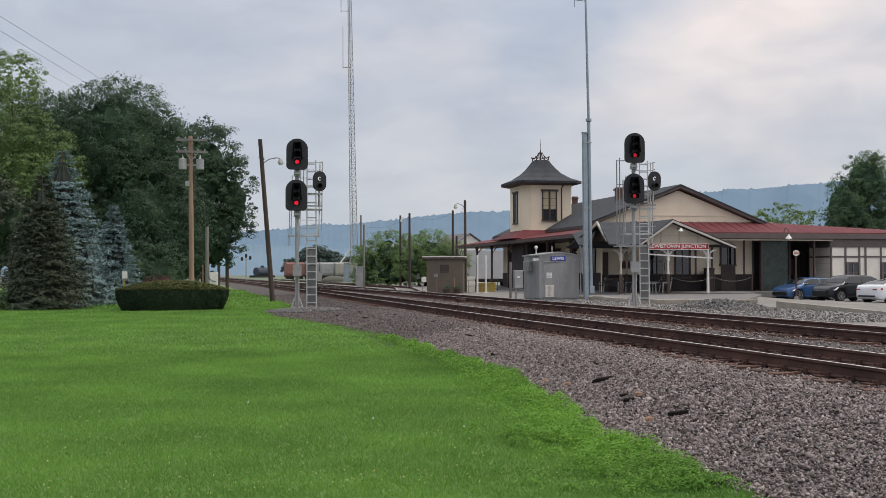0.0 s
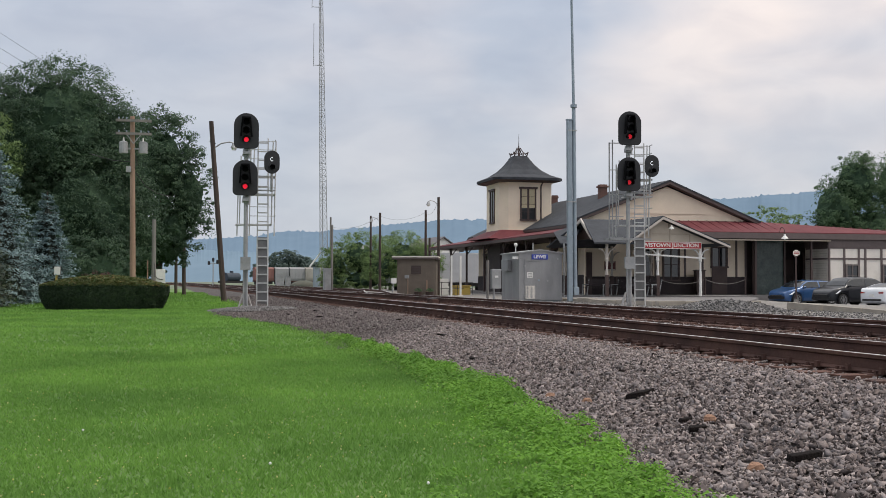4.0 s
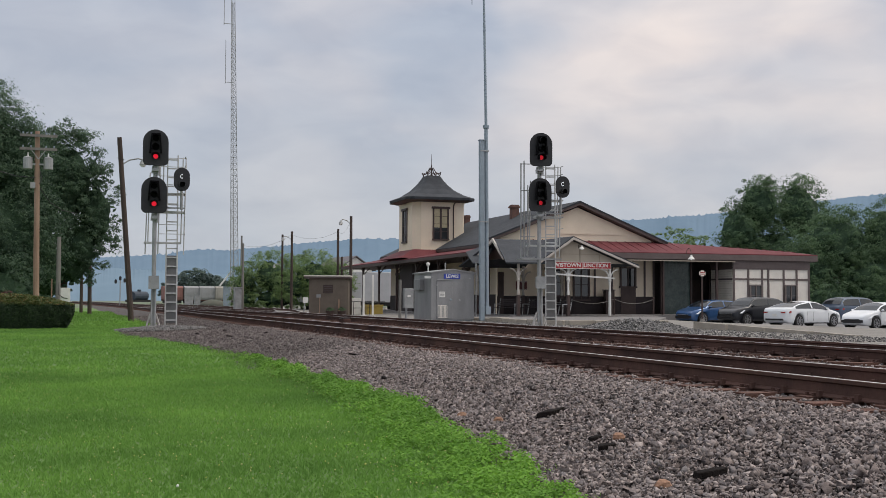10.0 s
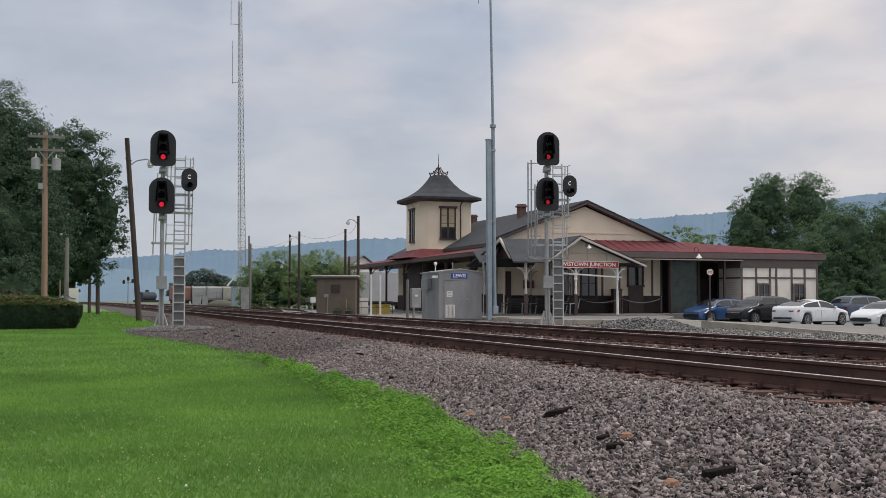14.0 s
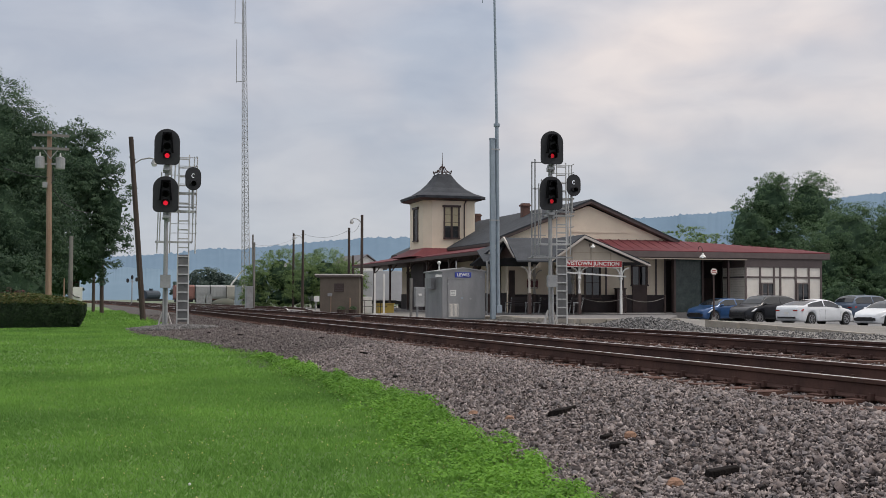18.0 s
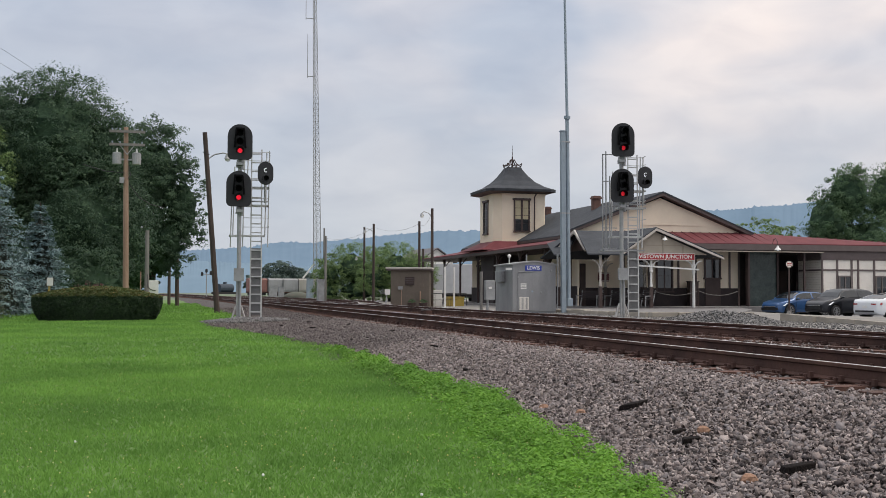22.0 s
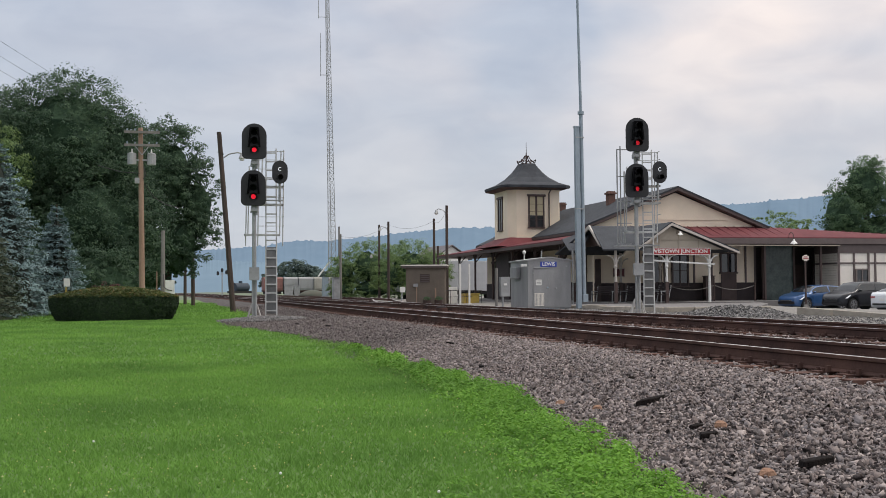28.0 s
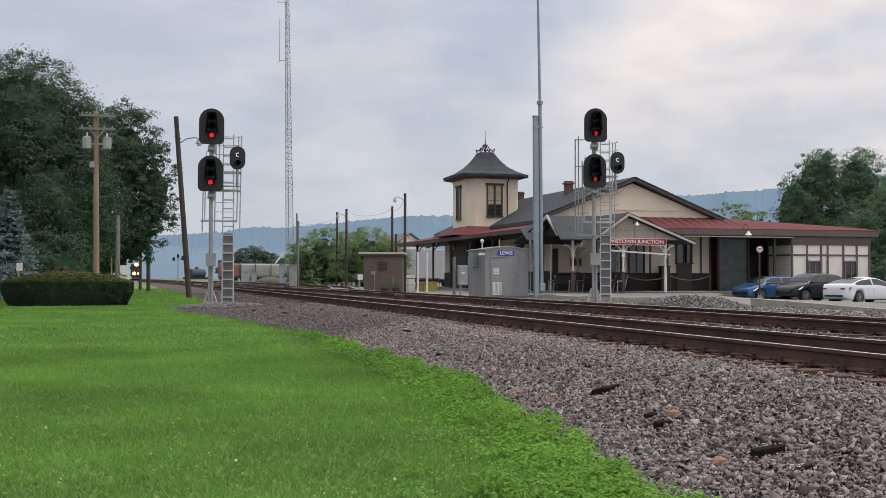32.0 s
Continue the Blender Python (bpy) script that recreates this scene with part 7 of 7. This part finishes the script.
def paint(name, c, metal=0.2, coat=0.4):
    m = mat(name, c, tuple(k * 0.92 for k in c), scale=1, rough=0.3, bump=0, metal=metal, stain=0.05, spec=0.4)
    m.node_tree.nodes["Principled BSDF"].inputs["Coat Weight"].default_value = coat
    return m


def car(at, turn, colour, label, long=4.55, wide=1.82, tall=1.45, hood=0.92, deck=0.98, screen=(0.27, 0.41), rear=(0.72, 0.88), clearance=0.2):
    """A car with its nose to -x; screen and rear give where the glass starts and ends along its length."""
    c = thing("car", at, label, "car", "parked cars", turn)
    half, wheel_r = wide / 2, 0.335
    axles = (-0.315 * long, 0.295 * long)

    def curve(u, pts):
        return float(np.interp(u, [p[0] for p in pts], [p[1] for p in pts]))

    def belt(u):
        return curve(u, ((0, hood - 0.42), (0.012, hood - 0.33), (0.05, hood - 0.22), (0.13, hood - 0.12), (screen[0], hood - 0.02), (0.5, (hood + deck) / 2), (rear[1], deck - 0.02), (0.965, deck - 0.05), (0.99, deck - 0.12), (1, deck - 0.22)))

    def breadth(u):
        return half * curve(u, ((0, 0.66), (0.012, 0.78), (0.05, 0.9), (0.12, 0.965), (0.25, 1.0), (0.82, 1.0), (0.93, 0.96), (0.985, 0.87), (1, 0.78)))

    def crest(u):
        """The height of the car along its middle: bonnet, windscreen, roof, rear window, boot."""
        m0, m1 = (screen[0] + screen[1]) / 2, (rear[0] + rear[1]) / 2
        return curve(u, ((0, hood - 0.38), (0.012, hood - 0.27), (0.05, hood - 0.14), (0.13, hood - 0.05), (screen[0], hood + 0.05), (m0, (hood + tall) / 2 + 0.06), (screen[1], tall - 0.05), (screen[1] + 0.07, tall - 0.012), ((screen[1] + rear[0]) / 2, tall), (rear[0] - 0.05, tall - 0.03), (rear[0], tall - 0.065), (m1, (deck + tall) / 2 + 0.05), (rear[1], deck + 0.04), (0.965, deck + 0.015), (0.99, deck - 0.06), (1, deck - 0.18)))

    def flank(u):
        """Shoulder and roof edge of one side: (half width, height) each."""
        w, z0, z1 = breadth(u) * 0.955, belt(u), crest(u)
        rise = max(0.02, z1 - z0)
        return (w, z0), (w * (0.985 - 0.235 * min(1.0, rise / 0.5)), z0 + 0.87 * rise)

    def upper(u, f):
        """A point over the roof or bonnet, f from 0 at the middle to 1 at the roof edge."""
        (w0, z0), (w1, z1) = flank(u)
        return w1 * f, crest(u) - (crest(u) - z1) * f ** 2.6

    us = sorted(set([0, 0.006, 0.012, 0.025, 0.05] + [0.07 + 0.0155 * i for i in range(58)] + [0.965, 0.98, 0.99, 1.0]))
    rings = []
    for u in us:
        x, w, z = (u - 0.5) * long, breadth(u), belt(u)
        low = curve(u, ((0, 0.34), (0.03, clearance + 0.03), (0.1, clearance), (0.9, clearance), (0.97, clearance + 0.06), (1, 0.38)))
        for ax in axles:
            d = abs(x - ax)
            if d < wheel_r + 0.05:
                low = max(low, wheel_r + math.sqrt((wheel_r + 0.05) ** 2 - d * d))
        low = min(low, z - 0.1)
        mid = max(low + 0.03, 0.50)
        (w0, z0), (w1, z1) = flank(u)
        side = [(w * 0.70, low), (w * 0.955, low), (w * 0.985, min(low + 0.05, mid)), (w, mid), (w * 0.985, max(mid + 0.02, z0 - 0.13)), (w0 * 1.012, z0 - 0.035), (w0, z0), ((w0 + w1) / 2, (z0 + z1) / 2), (w1, z1)] + [upper(u, f) for f in (0.93, 0.8, 0.5)]
        rings.append([(x, -p, q) for p, q in side] + [(x, 0, crest(u))] + [(x, p, q) for p, q in reversed(side)])
    part("body", Build().rings(rings), colour, c, smooth=True)

    def pane(name, u0, u1, shift, label):
        """A bent sheet of glass over the windscreen or the rear window."""
        grid = []
        for i in range(9):
            u = u0 + (u1 - u0) * i / 8
            row = [((u - 0.5) * long + shift, s * upper(u, f)[0], upper(u, f)[1] + 0.006) for s, f in ((-1, 0.90), (-1, 0.6), (-1, 0.3), (1, 0), (1, 0.3), (1, 0.6), (1, 0.90))]
            grid.append(row + [(p, q, r - 0.02) for p, q, r in reversed(row)])
        part(name, Build().rings(grid), CAR_GLASS, c, label, smooth=False)

    pane("windscreen", screen[0] + 0.012, screen[1] - 0.006, -0.008, "raked windscreen")
    pane("rear_window", rear[0] + 0.008, rear[1] - 0.012, 0.008, "sloping rear window")
    m = (screen[0] + rear[1]) / 2 - 0.01
    for s in (-1, 1):
        y = s * half

        def glass_at(u, f, out):
            (w0, z0), (w1, z1) = flank(u)
            return Vector(((u - 0.5) * long, s * (w0 + (w1 - w0) * f + out), z0 + (z1 - z0) * f))
        g0, g1 = screen[0] + 0.045, rear[1] - 0.045
        for u0, u1 in ((g0, m - 0.012), (m + 0.012, g1)):
            strip = []
            for i in range(11):
                u = u0 + (u1 - u0) * i / 10
                strip.append([glass_at(u, 0.12, 0.007), glass_at(u, 0.90, 0.007), glass_at(u, 0.90, -0.02), glass_at(u, 0.12, -0.02)])
            part("side_window", Build().rings(strip), CAR_GLASS, c, "tinted side window")
        part("window_trim", Build().pipe([glass_at(g0 + (g1 - g0) * i / 8, 0.08, 0.006) for i in range(9)], 0.012, 4), SIGNAL_BLACK, c)
        part("mirror", Build().ball(((screen[0] + 0.06 - 0.5) * long, y * 1.04, hood + 0.08), 0.09, 8, 5, 0.62), colour, c)
        part("sill", Build().box(axles[0] + 0.45, axles[1] - 0.45, y * 0.97 - 0.012, y * 0.97 + 0.012, clearance - 0.01, clearance + 0.07), SIGNAL_BLACK, c)
        for u0 in (m - 0.005, screen[0] + 0.035, rear[0] + 0.035):
            x0 = (u0 - 0.5) * long
            part("door_seam", Build().box(x0 - 0.004, x0 + 0.004, y * 0.997 - 0.003, y * 0.997 + 0.003, clearance + 0.14, belt(u0) - 0.14), SIGNAL_BLACK, c)
        for u0 in (m - 0.05, rear[0] - 0.01):
            x0 = (u0 - 0.5) * long
            part("door_handle", Build().box(x0 - 0.09, x0 + 0.09, y * 0.982 - 0.02, y * 0.982 + 0.02, deck - 0.19, deck - 0.165), colour, c)
        part("headlight", Build().slab([((0.012 - 0.5) * long, y * 0.56, hood - 0.42), ((0.09 - 0.5) * long, y * 0.985, hood - 0.36), ((0.15 - 0.5) * long, y * 0.985, hood - 0.19), ((0.035 - 0.5) * long, y * 0.56, hood - 0.28)], (-0.045, s * 0.015, 0.02)), CLEAR_GLASS, c, "clear headlamp")
        part("fog_recess", Build().box(-0.503 * long, -0.47 * long, y * 0.6 - 0.12, y * 0.6 + 0.12, 0.36, 0.5), SIGNAL_BLACK, c)
        part("tail_light", Build().slab([((0.994 - 0.5) * long, y * 0.48, deck - 0.25), ((0.935 - 0.5) * long, y * 0.985, deck - 0.27), ((0.925 - 0.5) * long, y * 0.975, deck - 0.15), ((0.986 - 0.5) * long, y * 0.48, deck - 0.17)], (0.06, s * 0.02, 0)), RED_GLASS, c, "red tail lamp")
        part("tail_light", Build().box(0.478 * long, 0.502 * long, min(y * 0.50, y * 0.80), max(y * 0.50, y * 0.80), deck - 0.27, deck - 0.20), RED_GLASS, c, "red tail lamp")
        for wx in axles:
            wy = y * 0.90
            part("wheel_well", Build().rod((wx, wy - s * 0.10, wheel_r + 0.02), (wx, wy - s * 0.13, wheel_r + 0.02), wheel_r + 0.06, n=20), RUBBER, c)
            wh = part("wheel", Build().rod((wx, wy - 0.09, wheel_r), (wx, wy + 0.09, wheel_r), wheel_r, n=24), RUBBER, c)
            out = wy + s * 0.092
            rim = Build().rod((wx, out - 0.012, wheel_r), (wx, out + 0.012, wheel_r), 0.06, n=10)
            for k in range(7):
                a_ = 2 * math.pi * k / 7
                rim.beam((wx, out, wheel_r), (wx + 0.235 * math.cos(a_), out, wheel_r + 0.235 * math.sin(a_)), 0.035)
            rim.pipe([(wx + 0.23 * math.cos(2 * math.pi * k / 18), out, wheel_r + 0.23 * math.sin(2 * math.pi * k / 18)) for k in range(19)], 0.018, 4)
            part("rim", rim, TYRE_RIM, wh, "spoked alloy rim")
    part("grille", Build().box(-0.504 * long, -0.485 * long, -0.46, 0.46, hood - 0.58, hood - 0.40), SIGNAL_BLACK, c, "black grille")
    part("grille_bar", Build().box(-0.508 * long, -0.49 * long, -0.5, 0.5, hood - 0.40, hood - 0.375), CHROME, c, "chrome grille bar")
    part("lower_intake", Build().box(-0.506 * long, -0.48 * long, -0.55, 0.55, 0.33, 0.43), SIGNAL_BLACK, c)
    part("number_plate", Build().box(0.496 * long, 0.504 * long, -0.16, 0.16, deck - 0.45, deck - 0.31), WHITE, c)
    part("rear_trim", Build().box(0.475 * long, 0.502 * long, -0.62, 0.62, 0.36, 0.46), SIGNAL_BLACK, c)
    return c


def place(px_x, px_y):
    return (px_x, px_y, gz(px_x, px_y))


car(place(36.7, 59.4), 12, paint("blue_car_paint", (0.032, 0.095, 0.235), 0.2, 0.8), "blue compact hatchback parked at the depot", 4.3, 1.8, 1.46, 0.95, 1.02, (0.25, 0.40), (0.80, 0.95))
car(place(37.6, 56.3), 13, paint("dark_grey_car_paint", (0.007, 0.008, 0.012), 0.0, 0.3), "dark grey small sport utility car parked at the depot", 4.3, 1.8, 1.62, 1.04, 1.10, (0.24, 0.38), (0.82, 0.96), 0.26)
car(place(39.05, 53.6), 195, paint("white_car_paint", (0.72, 0.74, 0.76), 0.0), "white sedan parked tail towards the track", 4.75, 1.84, 1.45, 0.93, 1.03, (0.25, 0.43), (0.62, 0.89))
car(place(48.0, 60.5), 192, paint("slate_blue_car_paint", (0.07, 0.10, 0.15)), "slate blue estate car parked behind the sedans", 4.7, 1.86, 1.68, 1.05, 1.12, (0.24, 0.37), (0.86, 0.97), 0.25)
car(place(41.6, 50.4), 14, bpy.data.materials["white_car_paint"], "white saloon car parked nose towards the track", 4.65, 1.8, 1.45, 0.93, 1.0, (0.22, 0.41), (0.64, 0.88))
car(place(41.5, 46.4), 14, paint("black_car_paint", (0.015, 0.015, 0.017)), "black car parked at the car park's end", 4.6, 1.82, 1.5, 0.95, 1.0, (0.27, 0.42), (0.74, 0.9))

# ---- far along the line ----
HOPPER_WHITE = mat("pale_hopper_paint", (0.31, 0.315, 0.32), (0.25, 0.25, 0.25), scale=0.5, rough=0.7, bump=0.1, fine=6)
HOPPER_TAN = mat("pale_tan_hopper_paint", (0.34, 0.325, 0.29), (0.28, 0.265, 0.235), scale=0.5, rough=0.7, bump=0.1, fine=6)
BOX_RED = mat("faded_boxcar_red", (0.22, 0.10, 0.085), (0.28, 0.14, 0.12), scale=0.5, rough=0.8, bump=0.1)


def freight_car(x0, x1, y, colour, label, round_top=True):
    f = thing("freight_car", ((x0 + x1) / 2, y, 0.3), label, "freight car", "freight cars", turn=6)
    w = (x1 - x0) / 2
    prof = [(-1.4, 0.9), (-1.5, 2.6), (-1.1, 3.3), (0, 3.55), (1.1, 3.3), (1.5, 2.6), (1.4, 0.9)] if round_top else [(-1.3, 0.85), (-1.45, 1.3), (-1.45, 3.25), (-1.2, 3.5), (0, 3.6), (1.2, 3.5), (1.45, 3.25), (1.45, 1.3), (1.3, 0.85)]
    part("body", Build().rings([[(x, a, b) for a, b in prof] for x in (-w + 0.06, w - 0.06)]), colour, f)
    part("sill", Build().box(-w, w, -1.2, 1.2, 0.6, 0.9), RUST, f)
    for s in (-w + 0.9, w - 0.9):
        part("truck", Build().box(s - 0.6, s + 0.6, -1.1, 1.1, 0.1, 0.65), RUBBER, f)
    for k in range(4):
        x = -w + 0.5 + k * (2 * w - 1) / 3
        part("rib", Build().box(x - 0.05, x + 0.05, -1.54, -1.5, 0.9, 2.6), colour, f)


freight_car(18.4, 22.4, 235, BOX_RED, "faded red boxcar standing far off", False)
freight_car(22.5, 25.5, 235, HOPPER_WHITE, "pale covered hopper standing far off", False)
freight_car(25.5, 28.7, 235, HOPPER_WHITE, "pale covered hopper standing far off", False)
freight_car(28.7, 33.4, 235, HOPPER_TAN, "pale tan covered hopper standing far off", False)
for x, y, w, h, m, lab in ((23.6, 176.6, 1.0, 3.0, MAST_STEEL, "blue-grey equipment cabinet at the tower foot"), (15.1, 105.6, 0.6, 2.1, GALVANISED, "grey lineside cabinet by a pole"), (19.2, 190, 1.3, 1.9, GALVANISED, "grey lineside cabinet far off"), (20.8, 192, 0.9, 1.8, GALVANISED, "grey lineside cabinet far off")):
    cb = thing("lineside_cabinet", (x, y, gz(x, y)), lab, "cabinet")
    part("body", Build().box(-w / 2, w / 2, -0.5, 0.5, 0, h), m, cb, bevel=0.03)
    part("roof", Build().box(-w / 2 - 0.05, w / 2 + 0.05, -0.55, 0.55, h, h + 0.06), m, cb)
mound = thing("earth_mound", (23.0, 188, 0), "low dull earth mound by the siding", "mound")
part("earth_body", Build().rings([[(2.6 * k * math.cos(a), 1.6 * k * math.sin(a), z) for a in (2 * math.pi * i / 14 for i in range(14))] for k, z in ((1, -0.1), (0.8, 0.6), (0.5, 1.0), (0.2, 1.15))]), mat("dull_weedy_earth", (0.085, 0.095, 0.075), (0.11, 0.105, 0.085), scale=1.5, rough=0.95, bump=0.6, fine=8), mound, smooth=True)
ds = thing("distant_signal", (9.5, 218, 0.05), "distant bracket signal beside the line", "railway signal")
part("mast", Build().rod((0, 0, 0), (0, 0, 5.0), 0.1, n=6).beam((-0.9, 0, 4.3), (0.9, 0, 4.3), 0.1), GALVANISED, ds)
for x, z in ((-0.8, 4.4), (0, 5.0), (0.8, 4.6)):
    part("signal_head", Build().slab([(a + x, -0.1, b + z) for a, b in oval(0.45, 0.8, 6)], (0, 0.2, 0)), SIGNAL_BLACK, ds)
TANK_GREY = mat("dark_slate_tank", (0.035, 0.05, 0.07), (0.05, 0.065, 0.085), rough=0.7, bump=0)
tank = thing("tank_car", (18.4, 310, 0.3), "dark tank car far down the yard", "freight car", turn=38)
part("tank", Build().rod((-2.3, 0, 1.8), (2.3, 0, 1.8), 1.2, n=16), TANK_GREY, tank)
part("dome", Build().rod((0, 0, 3.0), (0, 0, 3.5), 0.5, n=10), TANK_GREY, tank)
part("frame", Build().box(-3.6, 3.6, -1.2, 1.2, 0.2, 0.8), RUBBER, tank)

# a house beyond the depot
house = thing("house", (37.4, 150, 0), "grey-roofed pale house far beyond the depot", "house", turn=8)
part("wall", Build().slab([(-2.4, 0, 0), (2.4, 0, 0), (2.4, 0, 5.4), (0, 0, 7.0), (-2.4, 0, 5.4)], (0, 9, 0)), WHITE, house, "pale boarded walls")
for k in (-1, 1):
    part("roof", Build().slab([(0, -0.4, 7.1), (k * 2.9, -0.4, 5.15), (k * 2.9, 9.4, 5.15), (0, 9.4, 7.1)], (0, 0, 0.12)), mat("faded_house_shingle", (0.17, 0.16, 0.17), (0.13, 0.12, 0.13), scale=1, rough=0.9) if k < 0 else bpy.data.materials["faded_house_shingle"], house, "grey shingle roof slope")
part("window", Build().box(-0.5, 0.5, -0.05, -0.004, 3.2, 4.6), GLASS, house)

# ---- hills closing the valley ----


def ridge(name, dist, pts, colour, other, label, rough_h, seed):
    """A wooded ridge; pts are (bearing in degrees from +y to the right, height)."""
    g = np.random.default_rng(seed)
    b = np.linspace(pts[0][0], pts[-1][0], 2400)
    h = np.interp(b, [p[0] for p in pts], [p[1] for p in pts])
    for k, amp in ((45, 4.0), (150, 2.4), (420, 1.3)):
        h = h + rough_h * amp * np.interp(b, np.linspace(b[0], b[-1], k), g.normal(size=k))
    tops = h + rough_h * np.abs(g.normal(size=len(b))) * 4.2
    rings_ = []
    for r, f in ((dist - 500, 0.0), (dist - 280, 0.42), (dist - 120, 0.78), (dist, 1.0), (dist + 300, 0.5)):
        rad_ = np.radians(b)
        wave = 1 if f in (0, 1) else 1 + 0.12 * np.sin(b * 1.7 + f * 9)
        rings_.append(np.stack([r * np.sin(rad_), r * np.cos(rad_), (tops if f == 1.0 else h * f * wave) - 2], 1))
    v = np.stack(rings_)
    k, n_ = v.shape[:2]
    i = np.arange(k * n_).reshape(k, n_)
    f = np.stack([i[:-1, :-1], i[:-1, 1:], i[1:, 1:], i[1:, :-1]], -1).reshape(-1, 4)
    # Distance haze is put into the blue colours and the glow.
    m = mat(name + "_painted_haze", colour, other, scale=0.012, rough=1.0, bump=0, fine=0.05, glow=0.40, spec=0.0, stain=0.0, stretch=(1.0, 0.6, 1.0))
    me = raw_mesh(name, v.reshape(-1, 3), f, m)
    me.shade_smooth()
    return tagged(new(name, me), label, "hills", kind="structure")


ridge("backdrop_ridge", 2700, [(-100, 190), (-40, 150), (-14, 112), (-2, 102), (1.5, 102), (4.5, 107), (6.2, 122), (7.8, 121), (10, 128), (11.7, 140), (16, 150), (20, 164), (24, 182), (27.5, 195), (30, 205), (32.3, 211), (35, 225), (38.6, 243), (44, 250), (60, 220), (110, 190)], (0.120, 0.172, 0.228), (0.106, 0.156, 0.210), "wooded ridge across the valley, blue haze put into its glowing colour", 0.55, 81)
ridge("backdrop_foothill", 1500, [(-60, 70), (-10, 52), (-2, 46), (1, 44), (4, 40), (8, 34), (14, 26), (24, 20), (60, 20)], (0.130, 0.184, 0.234), (0.118, 0.170, 0.218), "foothills behind the yard, paler haze put into their glowing colour", 0.3, 82)

# ---- the train that comes in from far down the line ----
LOCO_BLACK = mat("black_locomotive_paint", (0.016, 0.016, 0.018), (0.03, 0.03, 0.03), scale=1, rough=0.5, bump=0.05)
HEADLIGHT = lamp_mat("bright_headlight", (1.0, 0.74, 0.42), 22.0)
# Glow of the discs that paint an orange halo round the lamps.
HEADLIGHT_HALO = lamp_mat("warm_headlight_halo", (1.0, 0.38, 0.10), 3.0)
loco = thing("locomotive", (0, 0, 0), "black freight locomotive with bright headlights, far off", "locomotive")
part("frame", Build().box(-1.45, 1.45, 0, 21, 1.0, 1.6), LOCO_BLACK, loco)
part("short_hood", Build().box(-1.1, 1.1, 0.6, 2.4, 1.6, 3.0), LOCO_BLACK, loco, bevel=0.1)
part("cab", Build().box(-1.5, 1.5, 2.2, 4.8, 1.6, 4.5), LOCO_BLACK, loco, bevel=0.12)
part("long_hood", Build().box(-1.0, 1.0, 4.8, 20.4, 1.6, 4.4), LOCO_BLACK, loco, bevel=0.1)
part("windscreen", Build().box(-1.2, -0.2, 2.17, 2.2, 3.4, 4.1), GLASS, loco)
part("windscreen", Build().box(0.2, 1.2, 2.17, 2.2, 3.4, 4.1), GLASS, loco)
part("pilot", Build().slab([(-1.4, -0.1, 0.25), (1.4, -0.1, 0.25), (1.4, 0.3, 1.1), (-1.4, 0.3, 1.1)], (0, 0.2, 0)), LOCO_BLACK, loco)
for x, z in ((-0.16, 4.3), (0.16, 4.3), (-0.72, 1.75), (0.72, 1.75)):
    y0 = 2.12 if z > 3 else -0.1
    h = part("headlight", Build().rod((x, y0 - 0.01, z), (x, y0, z), 0.2, n=12), HEADLIGHT, loco, "lit headlight")
    # Disc added behind each lamp for its orange bloom.
    part("halo", Build().rod((x, y0, z), (x, y0 + 0.08, z), 0.45 if z > 3 else 0.52, n=16), HEADLIGHT_HALO, h, "orange glowing disc added as the headlight's halo")
for y in (1.5, 3.5, 5.5, 14.5, 16.5, 18.5):
    part("wheelset", Build().rod((-0.75, y, 0.5), (0.75, y, 0.5), 0.5, n=14), RUST, loco)


def motions():
    """The train follows the line's swing at about 18 m/s."""
    rows = []
    for t in (0, 4, 8, 12, 16, 20, 24, 26, 28, 29, 30, 31, 32):
        y = 335 + 18.0 * (32 - t)
        slope = math.degrees(math.atan((bend(y + 20) - bend(y)) / 20))
        rows.append((t, pose(NEAR_X + bend(y), y, RAIL_TOP, 0, 0, -slope)))
    walk(loco, rows)


motions()
